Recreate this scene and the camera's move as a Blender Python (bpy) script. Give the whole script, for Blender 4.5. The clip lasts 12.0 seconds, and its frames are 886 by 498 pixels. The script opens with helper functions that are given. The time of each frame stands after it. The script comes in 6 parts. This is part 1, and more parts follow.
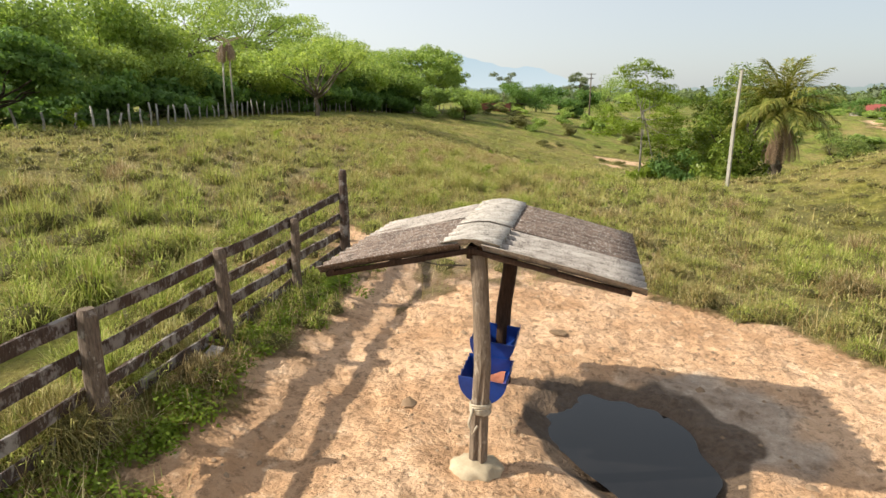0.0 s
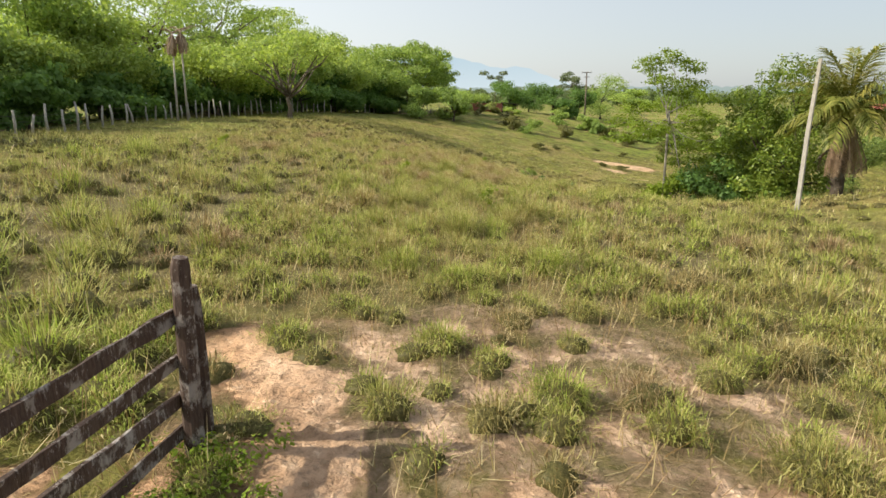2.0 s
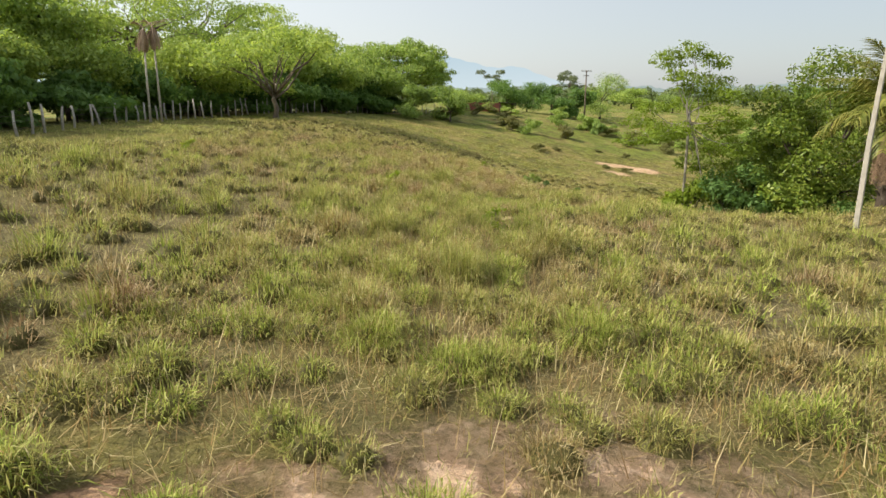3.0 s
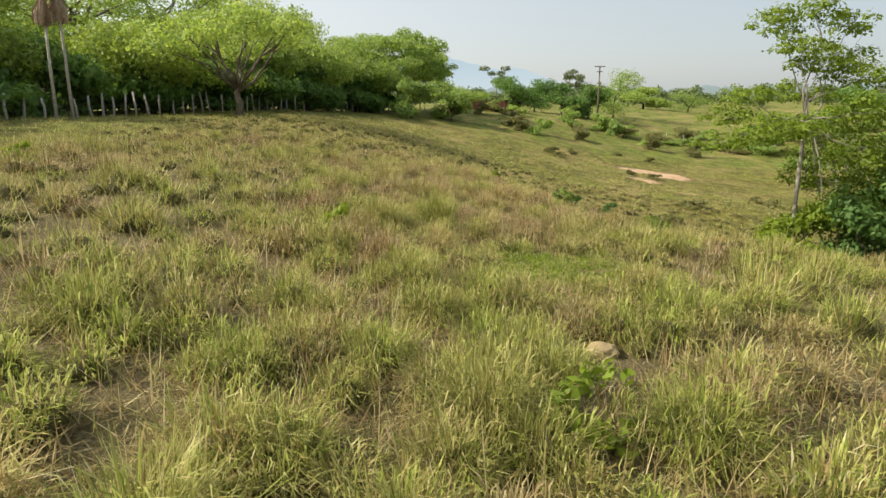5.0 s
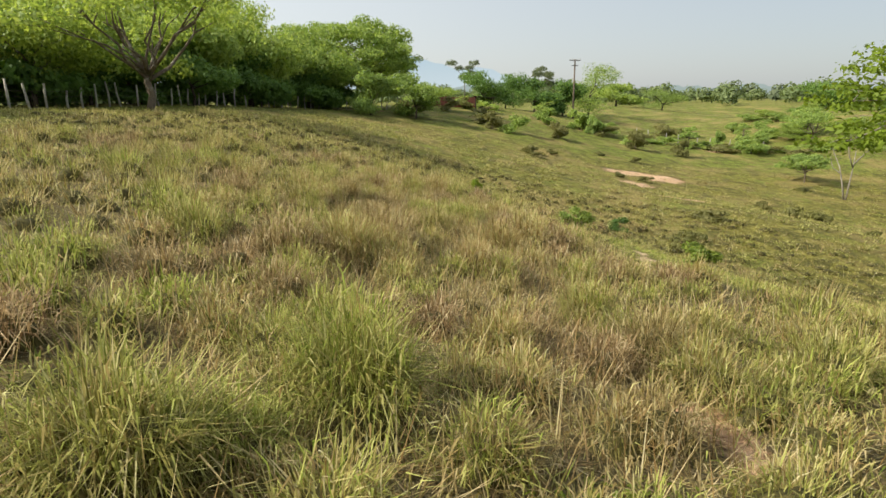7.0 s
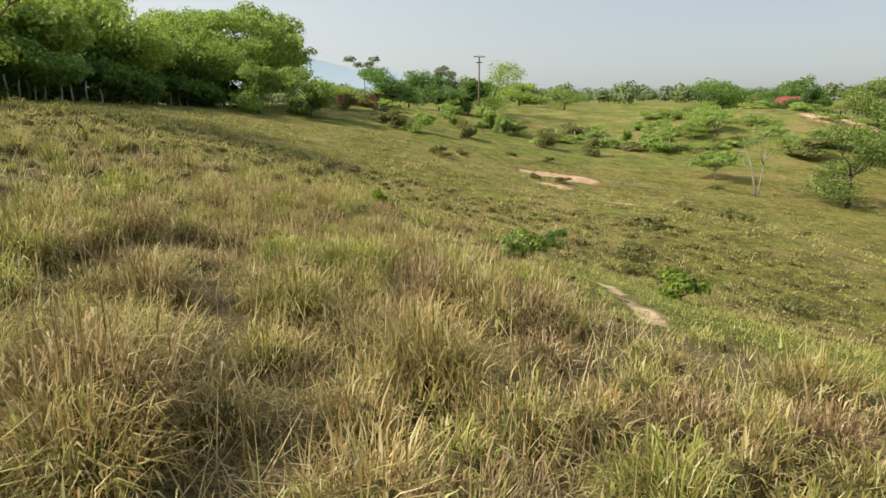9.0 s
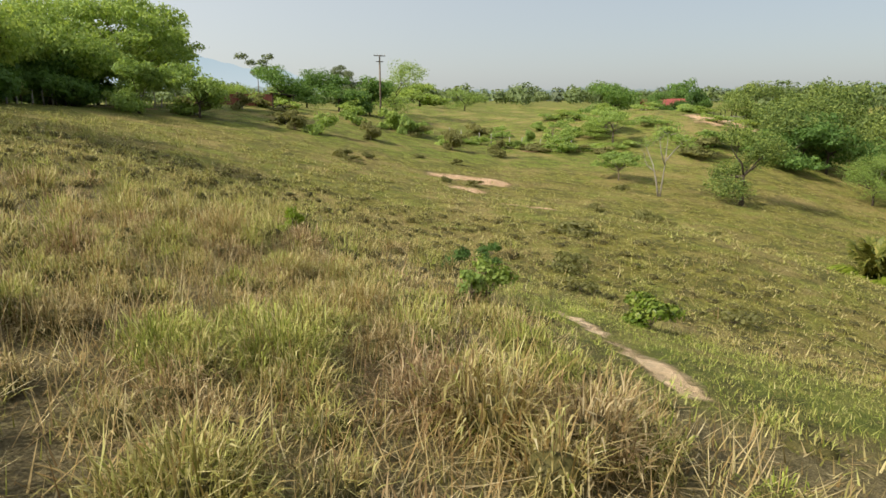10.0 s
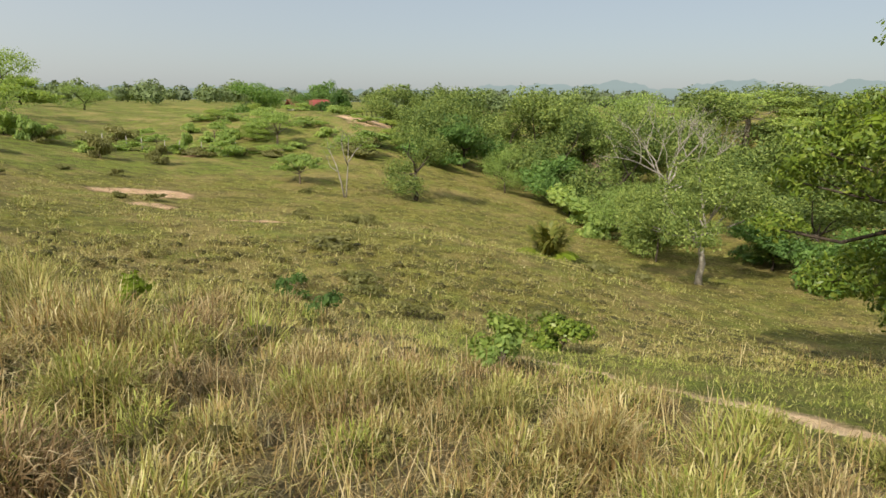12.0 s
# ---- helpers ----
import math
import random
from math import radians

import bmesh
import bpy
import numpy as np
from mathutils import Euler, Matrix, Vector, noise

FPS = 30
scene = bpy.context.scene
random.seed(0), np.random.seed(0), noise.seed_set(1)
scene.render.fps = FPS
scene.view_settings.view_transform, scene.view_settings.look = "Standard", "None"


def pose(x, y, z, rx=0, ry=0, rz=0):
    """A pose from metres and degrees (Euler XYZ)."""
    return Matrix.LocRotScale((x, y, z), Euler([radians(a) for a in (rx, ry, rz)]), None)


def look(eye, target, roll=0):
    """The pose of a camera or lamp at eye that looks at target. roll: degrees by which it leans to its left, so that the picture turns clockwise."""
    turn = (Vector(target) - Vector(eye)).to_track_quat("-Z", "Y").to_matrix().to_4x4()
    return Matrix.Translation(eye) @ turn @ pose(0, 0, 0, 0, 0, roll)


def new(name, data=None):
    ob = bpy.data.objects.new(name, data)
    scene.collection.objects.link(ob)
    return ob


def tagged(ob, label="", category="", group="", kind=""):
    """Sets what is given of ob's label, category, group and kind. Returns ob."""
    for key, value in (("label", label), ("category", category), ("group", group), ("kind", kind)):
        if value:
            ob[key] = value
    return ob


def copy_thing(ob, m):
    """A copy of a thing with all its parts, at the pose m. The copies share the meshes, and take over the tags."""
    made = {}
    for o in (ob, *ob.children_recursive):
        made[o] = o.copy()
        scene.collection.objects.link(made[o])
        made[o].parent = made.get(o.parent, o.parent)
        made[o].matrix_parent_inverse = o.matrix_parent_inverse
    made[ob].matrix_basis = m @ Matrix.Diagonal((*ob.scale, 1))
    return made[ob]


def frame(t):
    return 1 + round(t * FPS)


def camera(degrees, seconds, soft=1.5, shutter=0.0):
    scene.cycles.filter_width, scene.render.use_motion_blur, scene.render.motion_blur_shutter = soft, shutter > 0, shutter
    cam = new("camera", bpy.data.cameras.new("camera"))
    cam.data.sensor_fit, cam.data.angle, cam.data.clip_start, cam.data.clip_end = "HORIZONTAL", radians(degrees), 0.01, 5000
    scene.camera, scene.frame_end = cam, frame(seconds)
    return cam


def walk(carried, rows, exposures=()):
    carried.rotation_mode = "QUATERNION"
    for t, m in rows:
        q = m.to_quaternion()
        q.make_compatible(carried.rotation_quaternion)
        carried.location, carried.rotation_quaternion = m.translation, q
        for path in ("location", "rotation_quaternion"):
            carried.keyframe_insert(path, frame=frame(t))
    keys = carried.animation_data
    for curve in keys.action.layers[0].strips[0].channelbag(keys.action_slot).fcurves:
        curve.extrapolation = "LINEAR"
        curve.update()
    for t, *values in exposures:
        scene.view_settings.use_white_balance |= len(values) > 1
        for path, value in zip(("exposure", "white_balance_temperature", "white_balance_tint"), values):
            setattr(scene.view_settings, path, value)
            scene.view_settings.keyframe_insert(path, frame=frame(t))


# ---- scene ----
cam = camera(70.1, 12.0)
PATH = [
    (0, (-0.171, 0.007, 3.708), (-0.156, 1.951, 3.238), -0.0),
    (0.5, (-0.138, 1.843, 3.676), (-0.115, 3.787, 3.206), 0.1),
    (1, (-0.064, 3.62, 3.643), (-0.032, 5.563, 3.174), -0.0),
    (1.5, (-0.039, 5.367, 3.624), (0.002, 7.311, 3.155), 0.0),
    (2, (0.016, 7.096, 3.612), (0.065, 9.04, 3.142), 0.0),
    (2.5, (0.084, 8.846, 3.568), (0.141, 10.789, 3.1), -0.0),
    (2.7, (0.103, 9.526, 3.57), (0.162, 11.469, 3.1), -0.1),
    (4.3, (0.434, 17.114, 3.249), (0.495, 19.057, 2.781), -0.2),
    (4.5, (0.505, 18.229, 3.17), (0.563, 20.173, 2.703), -0.2),
    (5, (0.602, 20.825, 2.905), (0.658, 22.77, 2.44), -0.2),
    (5.5, (0.711, 23.218, 2.722), (0.773, 25.162, 2.257), -0.2),
    (6, (0.849, 25.414, 2.575), (0.929, 27.358, 2.11), -0.3),
    (6.5, (1.006, 27.46, 2.431), (1.118, 29.402, 1.966), -0.3),
    (7, (1.089, 29.299, 2.31), (1.246, 31.238, 1.844), -0.3),
    (9, (1.98, 35.4, 1.734), (2.427, 37.294, 1.272), -0.3),
    (9.5, (2.122, 36.852, 1.698), (2.695, 38.711, 1.236), -0.2),
    (10, (1.992, 38.28, 1.705), (2.736, 40.078, 1.244), -0.0),
    (10.5, (1.47, 39.604, 1.728), (2.41, 41.308, 1.266), 0.1),
    (11, (0.907, 40.925, 1.726), (2.07, 42.485, 1.265), 0.3),
    (11.5, (0.345, 42.275, 1.732), (1.734, 43.64, 1.274), 0.6),
    (12, (-0.332, 43.577, 1.813), (1.267, 44.689, 1.359), 0.9),
]
walk(cam, [(t, look(eye, target, roll)) for t, eye, target, roll in PATH], [(0.0, 0.36), (2.5, 0.32), (5.0, 0.23), (9.0, 0.16), (12.0, 0.04)])

# ---- world, sun and exposure ----
SUN_EL, SUN_AZ = radians(38.0), math.atan2(-1.2, -0.10)  # azimuth from +y towards +x
world = bpy.data.worlds.new("hazy_sky")
scene.world = world
world.use_nodes = True
wn, wl = world.node_tree.nodes, world.node_tree.links
wn.clear()
sky = wn.new("ShaderNodeTexSky")
sky.sky_type, sky.sun_disc = "NISHITA", False
sky.sun_elevation, sky.sun_rotation = SUN_EL, SUN_AZ
sky.air_density, sky.dust_density, sky.ozone_density = 1.0, 1.6, 1.5
hazebg = wn.new("ShaderNodeMix")
hazebg.data_type = "RGBA"
hazebg.inputs[0].default_value = 0.60
# the haze glows more towards the sun
wtc, wdot = wn.new("ShaderNodeTexCoord"), wn.new("ShaderNodeVectorMath")
wdot.operation = "DOT_PRODUCT"
wdot.inputs[1].default_value = (-0.985, -0.17, 0)
glow = wn.new("ShaderNodeMapRange")
glow.inputs["From Min"].default_value, glow.inputs["From Max"].default_value = -1.0, 0.6
glow.interpolation_type = "SMOOTHSTEP"
haze = wn.new("ShaderNodeMix")
haze.data_type = "RGBA"
haze.inputs[6].default_value = (4.9, 5.25, 5.45, 1)
haze.inputs[7].default_value = (9.9, 10.0, 9.8, 1)
wl.new(wtc.outputs["Generated"], wdot.inputs[0])
wl.new(wdot.outputs["Value"], glow.inputs["Value"])
wl.new(glow.outputs[0], haze.inputs[0])
wl.new(haze.outputs[2], hazebg.inputs[7])
wbg, wout = wn.new("ShaderNodeBackground"), wn.new("ShaderNodeOutputWorld")
wbg.inputs["Strength"].default_value = 0.106
wl.new(sky.outputs[0], hazebg.inputs[6])
wl.new(hazebg.outputs[2], wbg.inputs["Color"])
wl.new(wbg.outputs[0], wout.inputs["Surface"])

sun_data = bpy.data.lights.new("sun", "SUN")
sun_data.energy, sun_data.angle, sun_data.color = 5.5, radians(0.7), (1.0, 0.92, 0.76)
sun = new("sun", sun_data)
sun.matrix_world = look((0, 0, 60), (76.5, 6.4, 0))


# ---- materials ----
def node_mat(name):
    m = bpy.data.materials.new(name)
    m.use_nodes = True
    nt = m.node_tree
    nt.nodes.clear()
    out = nt.nodes.new("ShaderNodeOutputMaterial")
    return m, nt, out


def nd(nt, kind, **vals):
    n = nt.nodes.new(kind)
    for k, v in vals.items():
        n.inputs[k].default_value = v
    return n


def ramp(nt, fac, stops):
    r = nt.nodes.new("ShaderNodeValToRGB")
    while len(r.color_ramp.elements) < len(stops):
        r.color_ramp.elements.new(0.5)
    for e, (p, c) in zip(r.color_ramp.elements, stops):
        e.position, e.color = p, (*c, 1) if len(c) == 3 else c
    nt.links.new(fac, r.inputs[0])
    return r.outputs[0]


def mixc(nt, fac, a, b, mode="MIX"):
    m = nt.nodes.new("ShaderNodeMix")
    m.data_type, m.blend_type = "RGBA", mode
    for sock, v in ((m.inputs[0], fac), (m.inputs[6], a), (m.inputs[7], b)):
        if hasattr(v, "is_linked"):
            nt.links.new(v, sock)
        elif isinstance(v, (int, float)):
            sock.default_value = v
        else:
            sock.default_value = (*v, 1)
    return m.outputs[2]


def mth(nt, op, a, b=0.0, clamp=False):
    m = nt.nodes.new("ShaderNodeMath")
    m.operation, m.use_clamp = op, clamp
    for sock, v in ((m.inputs[0], a), (m.inputs[1], b)):
        if hasattr(v, "is_linked"):
            nt.links.new(v, sock)
        else:
            sock.default_value = v
    return m.outputs[0]


def coords(nt, scale=(1, 1, 1), space="Object"):
    tc = nt.nodes.new("ShaderNodeTexCoord")
    mp = nt.nodes.new("ShaderNodeMapping")
    mp.inputs["Scale"].default_value = scale
    nt.links.new(tc.outputs[space], mp.inputs[0])
    return mp.outputs[0]


def noisef(nt, vec, scale, detail=4.0, rough=0.55):
    n = nd(nt, "ShaderNodeTexNoise", Scale=scale, Detail=detail, Roughness=rough)
    nt.links.new(vec, n.inputs["Vector"])
    return n.outputs["Fac"]


def attr(nt, name):
    a = nt.nodes.new("ShaderNodeAttribute")
    a.attribute_name = name
    return a.outputs["Fac"]


def surface(nt, out, color, rough=0.8, bump=None, strength=0.3, dist=0.02, metal=0.0, spec=0.3):
    p = nd(nt, "ShaderNodeBsdfPrincipled", Metallic=metal)
    p.inputs["Specular IOR Level"].default_value = spec
    for sock, v in ((p.inputs["Base Color"], color), (p.inputs["Roughness"], rough)):
        if hasattr(v, "is_linked"):
            nt.links.new(v, sock)
        elif isinstance(v, (int, float)):
            sock.default_value = v
        else:
            sock.default_value = (*v, 1)
    if bump is not None:
        b = nd(nt, "ShaderNodeBump", Strength=strength, Distance=dist)
        nt.links.new(bump, b.inputs["Height"])
        nt.links.new(b.outputs[0], p.inputs["Normal"])
    nt.links.new(p.outputs[0], out.inputs["Surface"])
    return p


def ground_material():
    m, nt, out = node_mat("pasture_ground")
    v = coords(nt)
    big, mid, fine = noisef(nt, v, 0.12, 5), noisef(nt, v, 1.3, 6, 0.65), noisef(nt, v, 14, 6, 0.7)
    # sandy earth
    sand = ramp(nt, mid, [(0.25, (0.55, 0.365, 0.230)), (0.5, (0.71, 0.505, 0.345)), (0.75, (0.82, 0.620, 0.450))])
    sand = mixc(nt, mth(nt, "MULTIPLY", fine, 0.5), sand, (0.42, 0.265, 0.150))
    blot = noisef(nt, v, 0.55, 4, 0.6)
    sand = mixc(nt, ramp(nt, blot, [(0.42, (0, 0, 0)), (0.62, (0.75, 0.75, 0.75))]), sand, mixc(nt, 1.0, sand, (0.70, 0.62, 0.52), "MULTIPLY"))
    crumbs = noisef(nt, v, 9.0, 6, 0.75)
    sand = mixc(nt, ramp(nt, crumbs, [(0.52, (0, 0, 0)), (0.61, (0.80, 0.80, 0.80))]), sand, (0.25, 0.160, 0.095))
    prints = noisef(nt, v, 3.2, 7, 0.75)
    sand = mixc(nt, ramp(nt, prints, [(0.54, (0, 0, 0)), (0.60, (0.55, 0.55, 0.55))]), sand, (0.33, 0.215, 0.130))
    sand = mixc(nt, ramp(nt, prints, [(0.36, (0.5, 0.5, 0.5)), (0.44, (0, 0, 0))]), sand, (0.86, 0.68, 0.50))
    red = ramp(nt, mid, [(0.3, (0.22, 0.085, 0.045)), (0.7, (0.36, 0.16, 0.085))])
    sand = mixc(nt, 1.0, sand, (1.04, 0.965, 0.90), "MULTIPLY")
    sand = mixc(nt, attr(nt, "red"), sand, red)
    sand = mixc(nt, mth(nt, "MULTIPLY", attr(nt, "silt_shade"), 0.7), sand, ramp(nt, prints, [(0.36, (0.50, 0.43, 0.355)), (0.52, (0.36, 0.30, 0.245)), (0.64, (0.17, 0.135, 0.102))]))
    cream = ramp(nt, mid, [(0.3, (0.60, 0.47, 0.28)), (0.6, (0.80, 0.67, 0.44))])
    sand = mixc(nt, mth(nt, "MULTIPLY", attr(nt, "pale"), 0.5), sand, cream)
    mud = ramp(nt, fine, [(0.3, (0.085, 0.056, 0.038)), (0.7, (0.19, 0.135, 0.092))])
    wet = mth(nt, "ADD", attr(nt, "wet"), mth(nt, "MULTIPLY", mth(nt, "SUBTRACT", mid, 0.5), 0.7))
    wetf = mth(nt, "MULTIPLY", mth(nt, "SUBTRACT", wet, 0.35), 4.0, True)
    sand = mixc(nt, wetf, sand, mud)
    # ground under and between the grass: litter and low green
    tus = noisef(nt, v, 2.6, 5, 0.6)
    litter = ramp(nt, tus, [(0.30, (0.120, 0.112, 0.020)), (0.46, (0.235, 0.222, 0.040)), (0.60, (0.345, 0.312, 0.072)), (0.8, (0.47, 0.41, 0.14))])
    litter = mixc(nt, mth(nt, "MULTIPLY", fine, 0.5), litter, (0.11, 0.095, 0.028))
    green = ramp(nt, tus, [(0.30, (0.115, 0.160, 0.020)), (0.55, (0.215, 0.275, 0.040)), (0.8, (0.33, 0.36, 0.085))])
    green = mixc(nt, mth(nt, "MULTIPLY", fine, 0.45), green, (0.10, 0.115, 0.020))
    lush = mth(nt, "ADD", attr(nt, "lush"), mth(nt, "MULTIPLY", mth(nt, "SUBTRACT", big, 0.5), 1.6), True)
    turf = mixc(nt, lush, litter, green)
    clump = noisef(nt, v, 0.75, 6, 0.72)
    turf = mixc(nt, ramp(nt, clump, [(0.44, (0, 0, 0)), (0.58, (0.85, 0.85, 0.85))]), turf, (0.092, 0.088, 0.024))
    tawny = noisef(nt, v, 0.17, 6, 0.7)
    turf = mixc(nt, ramp(nt, tawny, [(0.47, (0, 0, 0)), (0.62, (0.8, 0.8, 0.8))]), turf, (0.340, 0.262, 0.100))
    mossy = noisef(nt, v, 0.28, 6, 0.7)
    turf = mixc(nt, ramp(nt, mossy, [(0.52, (0, 0, 0)), (0.64, (0.7, 0.7, 0.7))]), turf, mixc(nt, fine, (0.130, 0.165, 0.024), (0.300, 0.330, 0.060)))
    fleck = noisef(nt, v, 4.2, 9, 0.82)
    # old brown fallen leaves among the tall tussocks, darkened for shade in gaps
    fallen = ramp(nt, noisef(nt, v, 30, 5, 0.75), [(0.35, (0.100, 0.080, 0.042)), (0.55, (0.255, 0.205, 0.110)), (0.72, (0.50, 0.42, 0.25))])
    turf = mixc(nt, mth(nt, "MULTIPLY", attr(nt, "shade_thatch"), 0.85), turf, fallen)
    turf = mixc(nt, ramp(nt, fleck, [(0.36, (0.75, 0.75, 0.75)), (0.47, (0, 0, 0))]), turf, (0.075, 0.066, 0.022))
    turf = mixc(nt, ramp(nt, fleck, [(0.55, (0, 0, 0)), (0.66, (0.6, 0.6, 0.6))]), turf, (0.46, 0.40, 0.17))
    bare = mth(nt, "ADD", attr(nt, "bare"), mth(nt, "MULTIPLY", mth(nt, "SUBTRACT", mid, 0.5), 0.9))
    bare = mth(nt, "ADD", bare, mth(nt, "MULTIPLY", mth(nt, "SUBTRACT", fleck, 0.5), 1.1))
    baref = mth(nt, "MULTIPLY", mth(nt, "SUBTRACT", bare, 0.36), 2.6, True)
    col = mixc(nt, baref, turf, sand)
    rough = mth(nt, "SUBTRACT", 0.95, mth(nt, "MULTIPLY", wetf, 0.35))
    vor = nd(nt, "ShaderNodeTexVoronoi", Scale=4.5)
    vor.feature = "SMOOTH_F1"
    nt.links.new(v, vor.inputs["Vector"])
    hoof = mth(nt, "MULTIPLY", noisef(nt, v, 5.0, 5, 0.7), mth(nt, "ADD", 0.4, vor.outputs["Distance"]))
    hgt = mth(nt, "ADD", mth(nt, "ADD", mid, mth(nt, "MULTIPLY", hoof, 1.6)), mth(nt, "MULTIPLY", fine, 0.6))
    grassy = mth(nt, "SUBTRACT", 1.0, baref, True)
    hump = mth(nt, "ADD", mth(nt, "MULTIPLY", clump, 5.0), mth(nt, "MULTIPLY", fleck, 1.6))
    hgt = mth(nt, "ADD", hgt, mth(nt, "MULTIPLY", hump, grassy))
    surface(nt, out, col, rough, hgt, 0.9, 0.10, 0, 0.2)
    return m


def leaf_material(name, stops, trans=0.32, rnd_obj=0.38, rough=0.55):
    """Foliage: colour varies from leaf to leaf and from plant to plant, and light shines through."""
    m, nt, out = node_mat(name)
    geo = nt.nodes.new("ShaderNodeNewGeometry")
    info = nt.nodes.new("ShaderNodeObjectInfo")
    spray = mth(nt, "ADD", mth(nt, "MULTIPLY", mth(nt, "SUBTRACT", noisef(nt, coords(nt), 1.1, 4, 0.6), 0.5), 1.7), 0.5, True)
    f = mth(nt, "ADD", mth(nt, "MULTIPLY", geo.outputs["Random Per Island"], 0.80 - rnd_obj), mth(nt, "MULTIPLY", info.outputs["Random"], rnd_obj))
    f = mth(nt, "ADD", f, mth(nt, "MULTIPLY", spray, 0.26))
    col = ramp(nt, f, stops)
    big = noisef(nt, coords(nt), 0.45, 3)
    col = mixc(nt, mth(nt, "MULTIPLY", big, 0.5), col, mixc(nt, 1.0, col, (1.35, 1.25, 0.8), "MULTIPLY"))
    p = nd(nt, "ShaderNodeBsdfPrincipled", Roughness=rough)
    p.inputs["Specular IOR Level"].default_value = 0.25
    t = nt.nodes.new("ShaderNodeBsdfTranslucent")
    mx = nd(nt, "ShaderNodeMixShader", Fac=trans)
    nt.links.new(col, p.inputs["Base Color"])
    nt.links.new(mixc(nt, 1.0, col, (1.25, 1.2, 0.6), "MULTIPLY"), t.inputs["Color"])
    nt.links.new(p.outputs[0], mx.inputs[1])
    nt.links.new(t.outputs[0], mx.inputs[2])
    nt.links.new(mx.outputs[0], out.inputs["Surface"])
    return m


def grass_material():
    m, nt, out = node_mat("pasture_grass")
    geo = nt.nodes.new("ShaderNodeNewGeometry")
    rnd = geo.outputs["Random Per Island"]
    olive = ramp(nt, rnd, [(0.0, (0.105, 0.118, 0.022)), (0.5, (0.285, 0.292, 0.068)), (1.0, (0.500, 0.480, 0.170))])
    vivid = ramp(nt, rnd, [(0.0, (0.104, 0.175, 0.018)), (0.5, (0.285, 0.378, 0.046)), (1.0, (0.515, 0.575, 0.120))])
    green = mixc(nt, attr(nt, "tuft"), olive, vivid)
    straw = ramp(nt, rnd, [(0.0, (0.270, 0.165, 0.060)), (0.4, (0.450, 0.325, 0.140)), (0.8, (0.590, 0.475, 0.235)), (1.0, (0.74, 0.65, 0.39))])
    dead = ramp(nt, rnd, [(0.0, (0.150, 0.092, 0.044)), (0.6, (0.380, 0.262, 0.135)), (1.0, (0.66, 0.53, 0.33))])
    dry = mth(nt, "ADD", attr(nt, "dry"), mth(nt, "MULTIPLY", attr(nt, "up"), 0.14), True)
    col = mixc(nt, dry, green, straw)
    col = mixc(nt, attr(nt, "dead"), col, dead)
    # tuft hearts: shade between the blades put into this dark matted tone
    shade_thatch = ramp(nt, noisef(nt, coords(nt, (1, 1, 0.25)), 40, 4, 0.8), [(0.35, (0.060, 0.058, 0.018)), (0.65, (0.190, 0.165, 0.062))])
    col = mixc(nt, mth(nt, "MULTIPLY", attr(nt, "up"), -1.0, True), col, shade_thatch)
    p = nd(nt, "ShaderNodeBsdfPrincipled", Roughness=0.55)
    p.inputs["Specular IOR Level"].default_value = 0.15
    t = nt.nodes.new("ShaderNodeBsdfTranslucent")
    mx = nd(nt, "ShaderNodeMixShader", Fac=0.36)
    nt.links.new(col, p.inputs["Base Color"])
    nt.links.new(col, t.inputs["Color"])
    nt.links.new(p.outputs[0], mx.inputs[1])
    nt.links.new(t.outputs[0], mx.inputs[2])
    nt.links.new(mx.outputs[0], out.inputs["Surface"])
    return m


def wood_material(name, dark, light, lichen, scale=1.0, lich=0.55):
    m, nt, out = node_mat(name)
    v = coords(nt, (6 * scale, 6 * scale, 0.9 * scale))
    info = nt.nodes.new("ShaderNodeObjectInfo")
    g = noisef(nt, v, 7, 8, 0.7)
    col = ramp(nt, g, [(0.28, dark), (0.72, light)])
    s = noisef(nt, coords(nt), 5.0 * scale, 5, 0.6)
    col = mixc(nt, ramp(nt, s, [(lich, (0, 0, 0)), (lich + 0.12, (1, 1, 1))]), col, lichen)
    crust = noisef(nt, coords(nt, (1, 1, 0.4)), 34 * scale, 6, 0.75)
    patch = mth(nt, "ADD", crust, mth(nt, "MULTIPLY", mth(nt, "SUBTRACT", s, 0.5), 0.7))
    col = mixc(nt, ramp(nt, patch, [(lich + 0.01, (0, 0, 0)), (lich + 0.09, (0.85, 0.85, 0.85))]), col, lichen)
    col = mixc(nt, mth(nt, "MULTIPLY", info.outputs["Random"], 0.35), col, dark)
    surface(nt, out, col, 0.9, g, 0.8, 0.015, 0, 0.15)
    return m


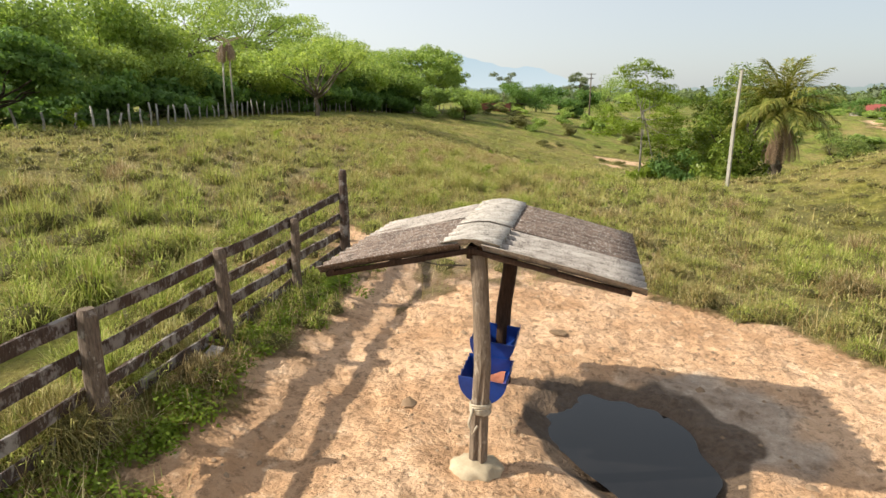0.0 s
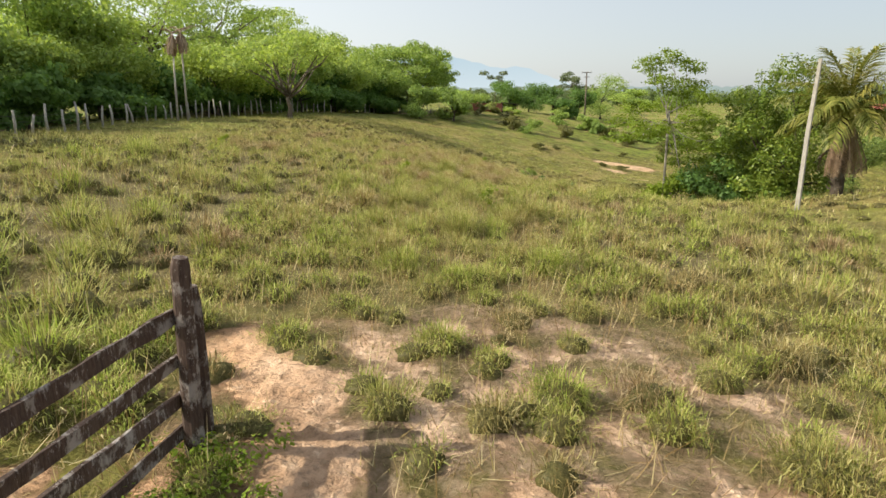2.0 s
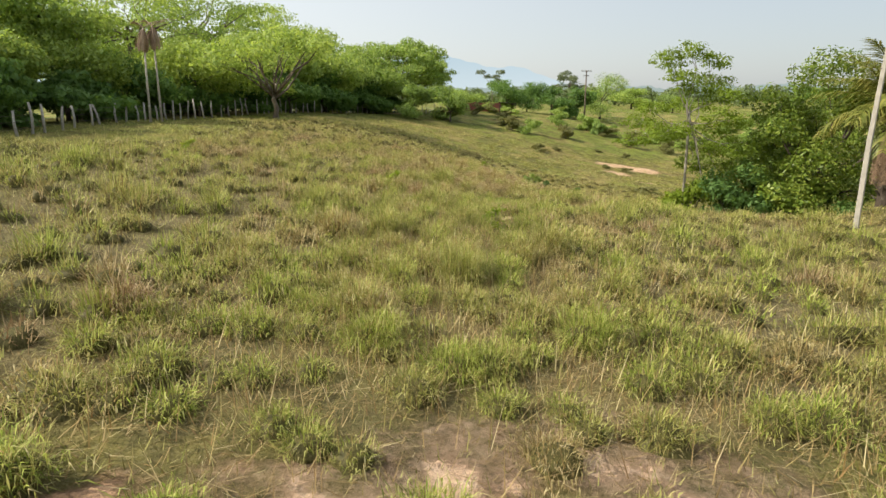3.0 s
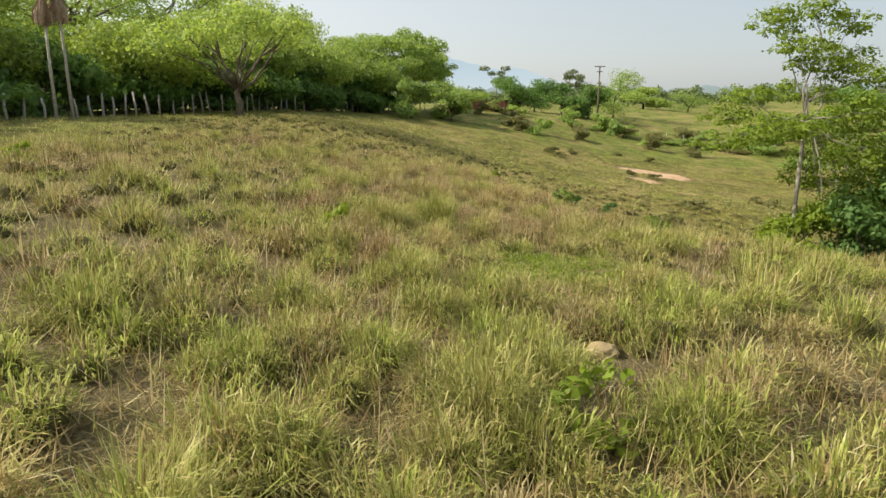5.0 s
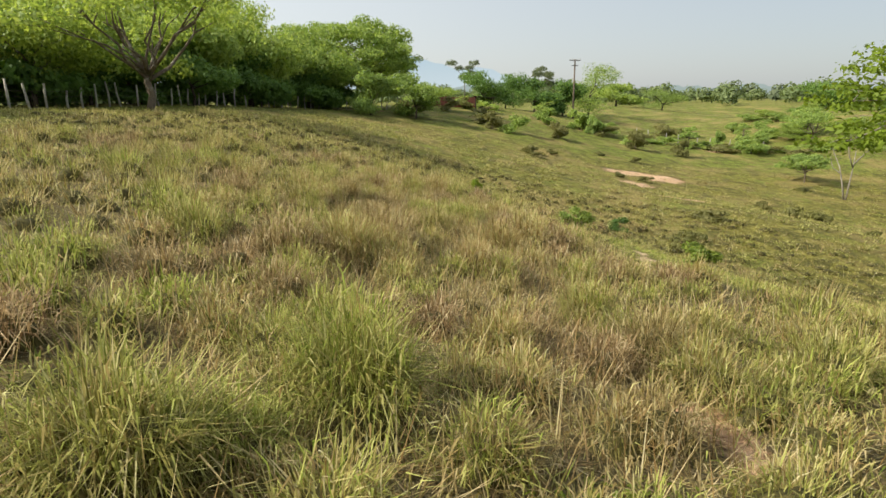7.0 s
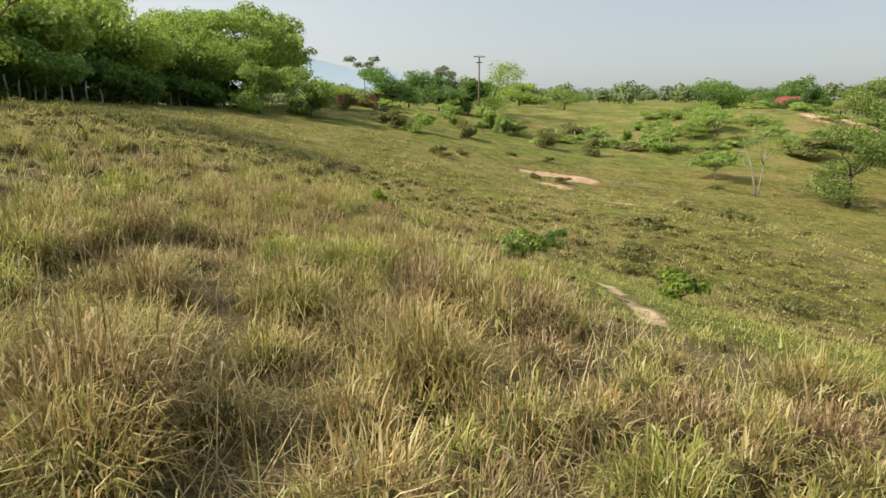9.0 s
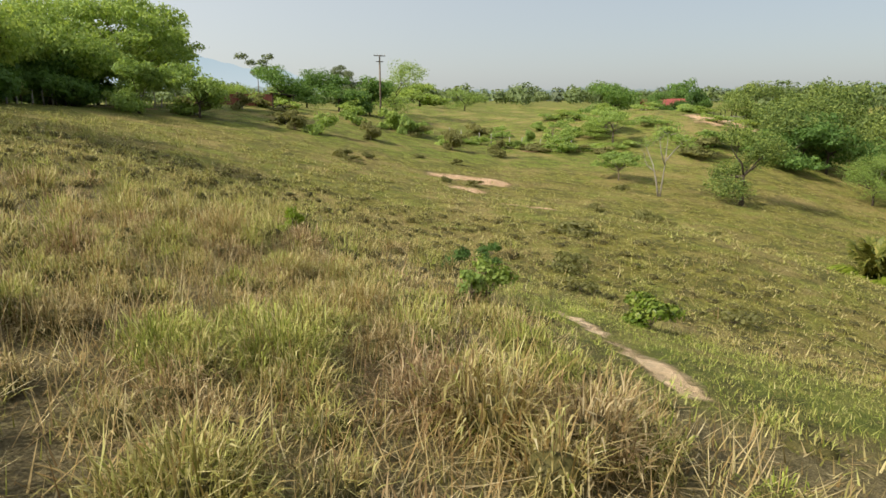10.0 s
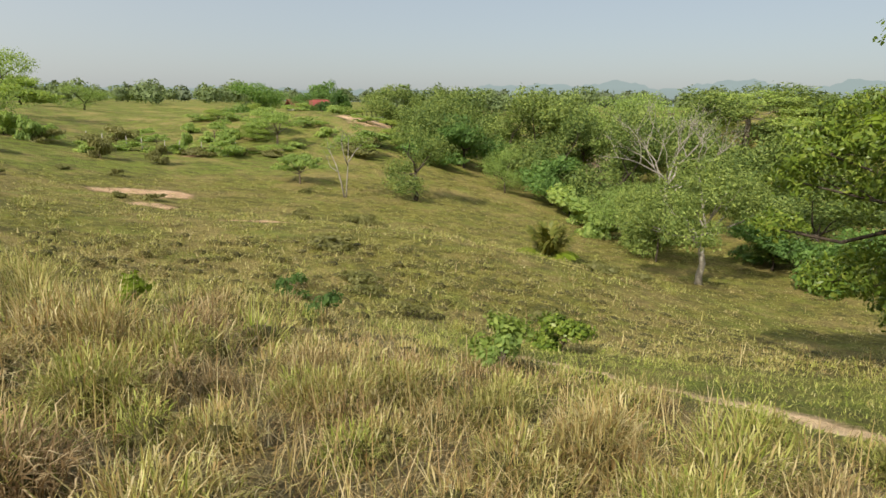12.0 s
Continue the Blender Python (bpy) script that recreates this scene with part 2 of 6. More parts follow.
def cement_material(name, base, stain, amount, worn=None):
    m, nt, out = node_mat(name)
    v = coords(nt)
    a, b, c = noisef(nt, v, 3.0, 6, 0.65), noisef(nt, v, 38, 5, 0.7), noisef(nt, coords(nt, (1, 1, 1)), 11, 6, 0.7)
    col = mixc(nt, ramp(nt, c, [(amount, (0, 0, 0)), (amount + 0.22, (1, 1, 1))]), base, stain)
    streak = noisef(nt, coords(nt, (0.9, 16, 4)), 1.6, 6, 0.65)
    col = mixc(nt, ramp(nt, streak, [(0.40, (0, 0, 0)), (0.62, (0.85, 0.85, 0.85))]), col, stain)
    col = mixc(nt, ramp(nt, b, [(0.55, (0, 0, 0)), (0.68, (1, 1, 1))]), col, tuple(x * 0.35 for x in stain))
    col = mixc(nt, mth(nt, "MULTIPLY", a, 0.5), col, tuple(x * 1.15 for x in base))
    dirt = mth(nt, "ADD", attr(nt, "grime"), mth(nt, "MULTIPLY", mth(nt, "SUBTRACT", c, 0.5), 1.5))
    col = mixc(nt, ramp(nt, dirt, [(0.25, (0, 0, 0)), (0.80, (0.9, 0.9, 0.9))]), col, tuple(x * 0.62 for x in stain))
    speck = noisef(nt, v, 105, 3, 0.6)
    spots = mth(nt, "ADD", speck, mth(nt, "MULTIPLY", mth(nt, "SUBTRACT", noisef(nt, v, 5.5, 4, 0.6), 0.5), 0.5))
    col = mixc(nt, ramp(nt, spots, [(0.57, (0, 0, 0)), (0.64, (0.8, 0.8, 0.8))]), col, (0.085, 0.072, 0.064))
    if worn:        # pale lichen spots on the crests of the waves
        rim = mth(nt, "SUBTRACT", noisef(nt, v, 60, 6, 0.8), mth(nt, "MULTIPLY", attr(nt, "grime"), 0.13))
        col = mixc(nt, ramp(nt, rim, [(0.50, (0, 0, 0)), (0.58, (0.8, 0.8, 0.8))]), col, worn)
    surface(nt, out, col, 0.93, b, 0.5, 0.01, 0, 0.15)
    return m


def plain_material(name, a, b, scale=6.0, rough=0.7, metal=0.0, bump=0.3, dist=0.01, spec=0.3):
    m, nt, out = node_mat(name)
    n = noisef(nt, coords(nt), scale, 6, 0.65)
    surface(nt, out, ramp(nt, n, [(0.3, a), (0.7, b)]), rough, n, bump, dist, metal, spec)
    return m


def water_material():
    m, nt, out = node_mat("puddle_water")
    n = noisef(nt, coords(nt), 2.2, 3)
    surface(nt, out, ramp(nt, n, [(0.3, (0.004, 0.004, 0.005)), (0.7, (0.009, 0.008, 0.008))]), 0.03, n, 0.01, 0.01, 0, 0.42)
    return m


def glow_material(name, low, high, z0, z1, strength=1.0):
    """Far distance outside the place: haze painted as a glowing tone graded by height."""
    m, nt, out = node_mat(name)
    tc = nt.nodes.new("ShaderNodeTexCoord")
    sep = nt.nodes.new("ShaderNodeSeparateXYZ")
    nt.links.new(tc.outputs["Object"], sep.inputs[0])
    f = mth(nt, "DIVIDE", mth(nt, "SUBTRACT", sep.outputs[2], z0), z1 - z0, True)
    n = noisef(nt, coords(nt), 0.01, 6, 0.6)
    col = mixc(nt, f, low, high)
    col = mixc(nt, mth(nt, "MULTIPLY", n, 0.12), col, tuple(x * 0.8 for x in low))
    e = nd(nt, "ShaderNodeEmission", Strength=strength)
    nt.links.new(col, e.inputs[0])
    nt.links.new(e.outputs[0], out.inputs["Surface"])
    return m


M_GROUND = ground_material()
M_GRASS = grass_material()
M_FOREST = leaf_material("forest_leaves", [(0.0, (0.100, 0.166, 0.056)), (0.5, (0.252, 0.358, 0.112)), (1.0, (0.465, 0.552, 0.182))], 0.48, 0.28)
M_VALLEY = leaf_material("valley_leaves", [(0.0, (0.036, 0.066, 0.020)), (0.45, (0.115, 0.172, 0.048)), (1.0, (0.330, 0.395, 0.115))], 0.30, 0.20)
# dark green; in the understorey the canopy's shade is put into this tone
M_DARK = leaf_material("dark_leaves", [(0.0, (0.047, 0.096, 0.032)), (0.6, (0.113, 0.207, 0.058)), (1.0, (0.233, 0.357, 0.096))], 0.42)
M_LIGHT = leaf_material("bright_leaves", [(0.0, (0.110, 0.166, 0.042)), (0.5, (0.222, 0.308, 0.074)), (1.0, (0.380, 0.448, 0.128))], 0.42, 0.28)
M_LIME = leaf_material("lime_leaves", [(0.0, (0.110, 0.170, 0.018)), (0.5, (0.190, 0.270, 0.030)), (1.0, (0.290, 0.350, 0.055))], 0.42)
# distance haze greyed into the leaf colour of far trees and woods
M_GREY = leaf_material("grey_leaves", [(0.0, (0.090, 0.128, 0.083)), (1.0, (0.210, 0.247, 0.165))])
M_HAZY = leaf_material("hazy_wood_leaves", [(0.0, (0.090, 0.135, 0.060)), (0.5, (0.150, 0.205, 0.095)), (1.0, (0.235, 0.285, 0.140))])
M_OLIVE = leaf_material("olive_leaves", [(0.0, (0.102, 0.114, 0.036)), (0.5, (0.168, 0.174, 0.066)), (1.0, (0.240, 0.228, 0.102))])
M_MANGO = leaf_material("mango_leaves", [(0.0, (0.058, 0.104, 0.018)), (0.5, (0.136, 0.205, 0.030)), (1.0, (0.275, 0.320, 0.066))], 0.28, 0.1, 0.4)
M_PALM = leaf_material("palm_leaflets", [(0.0, (0.090, 0.120, 0.024)), (0.5, (0.174, 0.192, 0.046)), (1.0, (0.300, 0.270, 0.084))], 0.3, 0.1, 0.45)
M_DEADLEAF = leaf_material("dead_fronds", [(0.0, (0.130, 0.085, 0.062)), (0.5, (0.260, 0.185, 0.140)), (1.0, (0.42, 0.33, 0.26))], 0.1)
M_BARK = wood_material("grey_bark", (0.085, 0.062, 0.045), (0.230, 0.185, 0.140), (0.33, 0.31, 0.26), 0.5)
M_BARK_DARK = wood_material("dark_bark", (0.035, 0.027, 0.020), (0.100, 0.078, 0.058), (0.14, 0.13, 0.10), 0.5)
M_BARK_PALE = wood_material("pale_bark", (0.30, 0.26, 0.21), (0.55, 0.50, 0.43), (0.66, 0.63, 0.57), 0.6)
M_BARK_DRY = wood_material("dry_grey_bark", (0.20, 0.175, 0.145), (0.40, 0.36, 0.30), (0.50, 0.47, 0.41), 0.6)
M_FENCE = wood_material("weathered_board", (0.036, 0.023, 0.018), (0.140, 0.098, 0.078), (0.34, 0.305, 0.275), 1.0, 0.52)
M_POST = wood_material("weathered_post", (0.062, 0.043, 0.032), (0.255, 0.195, 0.150), (0.38, 0.335, 0.285), 1.3, 0.6)
M_POST_GREY = wood_material("grey_split_post", (0.085, 0.060, 0.044), (0.400, 0.315, 0.235), (0.48, 0.41, 0.33), 1.3, 0.6)
M_POST_DARK = wood_material("dark_brown_post", (0.030, 0.017, 0.011), (0.095, 0.055, 0.036), (0.13, 0.10, 0.08), 1.2, 0.68)
M_STAKE = wood_material("bleached_stake", (0.26, 0.235, 0.20), (0.50, 0.465, 0.41), (0.62, 0.60, 0.55), 1.0)
M_CEM_PALE = cement_material("pale_fibre_cement", (0.46, 0.425, 0.385), (0.22, 0.190, 0.160), 0.52)
M_CEM_DARK = cement_material("lichened_fibre_cement", (0.190, 0.138, 0.112), (0.085, 0.060, 0.048), 0.47, (0.42, 0.385, 0.355))
M_CEM_GREY = cement_material("grey_fibre_cement", (0.42, 0.378, 0.340), (0.22, 0.185, 0.160), 0.52)
M_BLUE = plain_material("blue_drum_plastic", (0.004, 0.022, 0.150), (0.010, 0.050, 0.270), 5, 0.38, 0, 0.15, 0.005, 0.5)
M_SALT = plain_material("red_mineral_salt", (0.30, 0.095, 0.055), (0.50, 0.20, 0.125), 14, 0.95)
M_ROPE = plain_material("pale_rope", (0.34, 0.28, 0.20), (0.56, 0.49, 0.38), 40, 0.95)
M_CONCRETE = plain_material("rough_concrete", (0.34, 0.27, 0.18), (0.52, 0.43, 0.30), 7, 0.95, 0, 0.7, 0.02)
M_CONC_POLE = plain_material("pale_concrete_pole", (0.28, 0.26, 0.22), (0.42, 0.39, 0.335), 4, 0.9)
M_WATER = water_material()
M_BRICK = plain_material("red_brickwork", (0.12, 0.045, 0.032), (0.21, 0.080, 0.055), 2.5, 0.95)
M_ROOF_RED = plain_material("red_roof_tiles", (0.20, 0.050, 0.042), (0.32, 0.090, 0.072), 1.5, 0.9)
M_WALL = plain_material("limewashed_wall", (0.52, 0.46, 0.40), (0.70, 0.65, 0.58), 1.2, 0.9)
M_DARKHOLE = plain_material("dark_timber", (0.020, 0.016, 0.013), (0.05, 0.04, 0.03), 2, 0.9)
M_DUNG = plain_material("dry_dung", (0.12, 0.076, 0.044), (0.30, 0.20, 0.12), 22, 1.0, 0, 1.0, 0.03)
M_CLOD = plain_material("dry_clods", (0.16, 0.10, 0.06), (0.44, 0.31, 0.20), 3, 1.0, 0, 0.6, 0.01)
M_STONE = plain_material("ochre_stone", (0.24, 0.18, 0.09), (0.38, 0.30, 0.16), 6, 0.95, 0, 0.6, 0.02)
M_SIGN = plain_material("faded_yellow_paint", (0.50, 0.46, 0.16), (0.66, 0.62, 0.30), 3, 0.6)
M_WIRE = plain_material("rusty_wire", (0.06, 0.045, 0.035), (0.12, 0.10, 0.085), 20, 0.7)
# haze is painted into these two self-lit backdrop tones
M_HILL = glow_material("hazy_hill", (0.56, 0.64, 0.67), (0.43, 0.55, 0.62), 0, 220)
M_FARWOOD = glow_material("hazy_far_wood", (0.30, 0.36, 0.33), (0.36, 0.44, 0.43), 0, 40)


# ---- mesh tools ----
def arrays_mesh(name, verts, faces, smooth=False):
    """A mesh from numpy arrays: verts (n, 3), faces (m, 3) or (m, 4)."""
    me = bpy.data.meshes.new(name)
    nv, (nf, k) = len(verts), faces.shape
    me.vertices.add(nv)
    me.vertices.foreach_set("co", np.ascontiguousarray(verts, np.float32).ravel())
    me.loops.add(nf * k)
    me.loops.foreach_set("vertex_index", np.ascontiguousarray(faces, np.int32).ravel())
    me.polygons.add(nf)
    me.polygons.foreach_set("loop_start", np.arange(0, nf * k, k, dtype=np.int32))
    if smooth:
        me.polygons.foreach_set("use_smooth", np.ones(nf, bool))
    me.update(calc_edges=True)
    return me


class Shape:
    """Collects vertices and faces of one part."""

    def __init__(self):
        self.v, self.f = [], []

    def tube(self, pts, radii, n=8, cap=True, squash=1.0):
        pts = [Vector(p) for p in pts]
        start, side = len(self.v), None
        for i, (p, r) in enumerate(zip(pts, radii)):
            d = (pts[min(i + 1, len(pts) - 1)] - pts[max(i - 1, 0)]).normalized()
            ref = side or (Vector((1, 0, 0)) if abs(d.x) < 0.9 else Vector((0, 1, 0)))
            side = (ref - d * ref.dot(d)).normalized()
            up = d.cross(side)
            for k in range(n):
                a = 2 * math.pi * k / n
                self.v.append(p + side * math.cos(a) * r + up * math.sin(a) * r * squash)
        for i in range(len(pts) - 1):
            for k in range(n):
                a, b = start + i * n + k, start + i * n + (k + 1) % n
                self.f.append((a, b, b + n, a + n))
        if cap:
            self.f.append(tuple(start + k for k in reversed(range(n))))
            e = start + (len(pts) - 1) * n
            self.f.append(tuple(e + k for k in range(n)))
        return self

    def box(self, m, sx, sy, sz, wob=0.0, segs=1, seed=0):
        """A box of that size along m's axes, cut into segs along x, with uneven edges."""
        rnd = random.Random(seed)
        start = len(self.v)
        for i in range(segs + 1):
            x = (i / segs - 0.5) * sx
            for y, z in ((-1, -1), (1, -1), (1, 1), (-1, 1)):
                j = Vector((0, rnd.uniform(-wob, wob), rnd.uniform(-wob, wob)))
                self.v.append(m @ (Vector((x, y * sy / 2, z * sz / 2)) + j))
        for i in range(segs):
            for k in range(4):
                a, b = start + 4 * i + k, start + 4 * i + (k + 1) % 4
                self.f.append((a, b, b + 4, a + 4))
        self.f.append((start + 3, start + 2, start + 1, start))
        e = start + 4 * segs
        self.f.append((e, e + 1, e + 2, e + 3))
        return self

    def mesh(self, name, smooth=False, bevel=0.0):
        me = bpy.data.meshes.new(name)
        me.from_pydata([tuple(v) for v in self.v], [], self.f)
        bm = bmesh.new()
        bm.from_mesh(me)
        bmesh.ops.recalc_face_normals(bm, faces=bm.faces)
        if bevel:
            sharp = [e for e in bm.edges if len(e.link_faces) == 2 and e.calc_face_angle(0) > 0.6]
            bmesh.ops.bevel(bm, geom=sharp, offset=bevel, segments=1, affect="EDGES")
        bm.to_mesh(me)
        bm.free()
        if smooth:
            me.polygons.foreach_set("use_smooth", np.ones(len(me.polygons), bool))
        return me


def part(name, me, mat, parent=None, label=""):
    ob = new(name, me)
    if not me.materials:
        me.materials.append(mat)
    if parent is not None:
        ob.parent = parent
    return tagged(ob, label)


def thing(name, m, label, category, group="", kind=""):
    ob = new(name)
    ob.empty_display_size = 0.2
    ob.matrix_world = m
    return tagged(ob, label, category, group, kind)


# ---- the lie of the land ----
WIDE = [-0.1, 0.06, 0.19, 0.35, -0.83, 1.01, 1.76, 1.52, 1.41, 2.44, -1.04, 0.46, -2.5, -1.47, -2.46, -5.14, 6.19, -2.57, -2.84, -5.86, -2.35, 2.34, -10.68, 4.59, -0.08, 3.65, -8.78, -2.7, 11.75, -6.81, -3.19, -12.64, 4.21, -8.81, -5.61, 1.66]
NEAR = [-0.44, 0.19, 0.58, -0.63, 0.45, -0.48, 0.86, -0.9, -0.37, 0.47, -0.74, 0.93, -1.48, 1.74, 0.72, -0.58, 0.7, -1.42, 4.07, -2.13, -0.33, 1.32, -1.77, 0.27, -0.2, 3.24, 8.17, -2.69, 1.1, 1.41]


def wave(x, y, s, seed):
    """Smooth uneven field in about -1 to 1 with features of s metres."""
    r = np.random.RandomState(seed)
    out = 0
    for k in range(7):
        a, p = r.uniform(0, 2 * np.pi, 2)
        w = 2 * np.pi / (s * r.uniform(0.6, 1.7))
        out = out + np.sin(w * (x * np.cos(a) + y * np.sin(a)) + p)
    return out / 3.2


def seg_dist(x, y, pts):
    best = np.full(np.shape(x), 1e9)
    for (ax, ay), (bx, by) in zip(pts[:-1], pts[1:]):
        t = np.clip(((x - ax) * (bx - ax) + (y - ay) * (by - ay)) / ((bx - ax) ** 2 + (by - ay) ** 2), 0, 1)
        best = np.minimum(best, np.hypot(x - ax - t * (bx - ax), y - ay - t * (by - ay)))
    return best


def soft(v, a, b):
    t = np.clip((v - a) / (b - a), 0, 1)
    return t * t * (3 - 2 * t)


def oval(x, y, cx, cy, rx, ry, turn=0.0):
    c, s = math.cos(turn), math.sin(turn)
    u, v = (x - cx) * c + (y - cy) * s, -(x - cx) * s + (y - cy) * c
    return np.hypot(u / rx, v / ry)


PUDDLE = (1.80, 6.05, 0.76, 1.22, 0.28)
FOOTPATH = [(6.9, 43.0), (7.15, 43.7), (7.5, 44.4), (7.85, 45.3), (8.3, 46.4), (8.68, 47.6), (9.0, 49.0)]
TRACK = [(-2.75, -1.4), (-2.0, 3.05), (-1.6, 5.3), (-1.2, 7.62), (-0.82, 9.88), (-0.5, 11.2)]       # sunken wheel track along the fence
VERGE = [(-4.1, -1.4), (-2.95, 5.3), (-2.2, 9.9), (-1.8, 12.0)]
LITTER_TRAIL = [(0.75, 43.5), (1.1, 41.6), (1.4, 40.4), (1.5, 39.6)]
MEADOW_LINE = [(0, 7), (0.3, 17), (0.9, 29), (2, 36.5), (1.4, 42), (2.4, 46.5)]


def broad_height(x, y):
    z = np.zeros(np.shape(x))
    i = 0
    for cx in (-35, -5, 25, 55, 85, 115):
        for cy in (10, 40, 70, 100, 130, 160):
            z = z + WIDE[i] * np.exp(-((x - cx) ** 2 + (y - cy) ** 2) / 1152)
            i += 1
    i = 0
    for cx in (-14, -4, 6, 16, 26):
        for cy in (4, 16, 28, 40, 52, 64):
            z = z + NEAR[i] * np.exp(-((x - cx) ** 2 + (y - cy) ** 2) / 128)
            i += 1
    return z


def height(x, y):
    x, y = np.asarray(x, float), np.asarray(y, float)
    z = broad_height(x, y)
    z = z - 0.16 * (1 - soft(oval(x, y, *PUDDLE), 0.75, 1.5))
    z = z - 0.07 * (1 - soft(seg_dist(x, y, FOOTPATH), 0.1, 0.7))
    z = z - 0.19 * np.exp(-(seg_dist(x, y, TRACK) / 0.85) ** 2)
    z = z + 0.02 * wave(x, y, 1.1, 3) * soft(np.hypot(x, y - 30), 260, 120)
    return z


def hz(x, y):
    return float(height(x, y))


def yard(x, y):
    e = oval(x, y, 1.75, 5.0, 4.4, 6.5)
    body = 1 - soft(e + 0.07 * wave(x, y, 1.6, 11), 0.88, 1.12)
    trail = 1 - soft(seg_dist(x, y, [(-1.2, 8.5), (-1.1, 11.0), (-1.1, 12.5), (-1.7, 13.7), (-2.4, 14.5)]) + 0.2 * wave(x, y, 1.0, 12), 0.32, 0.72)
    return np.maximum(body, 0.9 * trail)


def bare_ground(x, y):
    b = yard(x, y)
    thin = (1 - soft(oval(x, y, 1.0, 12.6, 5.0, 4.6), 0.55, 1.1)) * (0.66 + 0.22 * wave(x, y, 0.9, 21))
    b = np.maximum(b, thin)
    b = np.maximum(b, 1 - soft(seg_dist(x, y, FOOTPATH) + 0.10 * wave(x, y, 0.7, 5) + 0.12 * wave(x, y, 2.4, 6), 0.08, 0.36))
    for cx, cy, rx, ry in ((26.2, 90.2, 4.8, 2.2), (22.6, 83.0, 1.6, 2.3), (21.5, 71.0, 1.9, 1.3), (90, 121.5, 11, 6), (-2.8, 110.5, 3.4, 1.8), (30, 68, 1.2, 0.7), (45.5, 112, 2, .6)):
        b = np.maximum(b, 1 - soft(oval(x, y, cx, cy, rx, ry) + 0.2 * wave(x, y, rx * 0.7, 31), 0.75, 1.1))
    for cx, cy, rx, ry, most in ((3.3, 33.2, 0.35, 0.9, 0.78), (3.6, 30.8, 0.9, 1.5, 0.45), (-3.4, 11.3, 0.9, 0.6, 0.75), (-3.6, 13.3, 0.9, 0.8, 0.62)):
        b = np.maximum(b, most * (1 - soft(oval(x, y, cx, cy, rx, ry) + 0.3 * wave(x, y, 0.6, 33), 0.5, 1.1)))
    return np.clip(b, 0, 1)


def trodden(x, y):
    """Thin, grazed ground where the yard runs out into the pasture."""
    return 1 - soft(oval(x, y, 1.0, 12.2, 4.6, 5.0), 0.75, 1.1)


def wet_ground(x, y):
    near = 1 - soft(oval(x, y, *PUDDLE) + 0.10 * wave(x, y, 1.0, 8), 1.02, 1.45)
    seep = 0.8 * (1 - soft(oval(x, y, 2.45, 6.25, 0.75, 1.15, 0.45) + 0.16 * wave(x, y, 0.8, 9), 0.7, 1.1))
    return np.maximum(near, seep)


def lushness(x, y):
    """Short green turf: the hollow below the path, the glade, the lower meadow and the far bank."""
    g = 1 - soft(oval(x, y, 3.2, 30.4, 2.1, 1.6) + 0.2 * wave(x, y, 1.5, 41), 0.7, 1.1)
    low = 0.85 * soft(x + 0.35 * wave(x, y, 3, 42) - 0.28 * np.abs(y - 44), 5.6, 6.9) * soft(y, 37, 41) * (1 - soft(y, 50, 56)) * (1 - soft(x + 0.5 * wave(x, y, 2.5, 43), 10.5, 14.5))
    fields = np.maximum(soft(y, 92, 106), 0.6 * (1 - soft(seg_dist(x, y, [(-18, 44), (-17, 66), (-9, 92), (0, 104)]) + 1.5 * wave(x, y, 5, 44), 2, 7)))
    return np.clip(np.maximum.reduce([g, low, fields]), 0, 1)


def spaced(edges):
    """Grid lines: (from, to, step) stretches joined."""
    out = [np.arange(a, b, s) for a, b, s in edges]
    return np.concatenate(out)


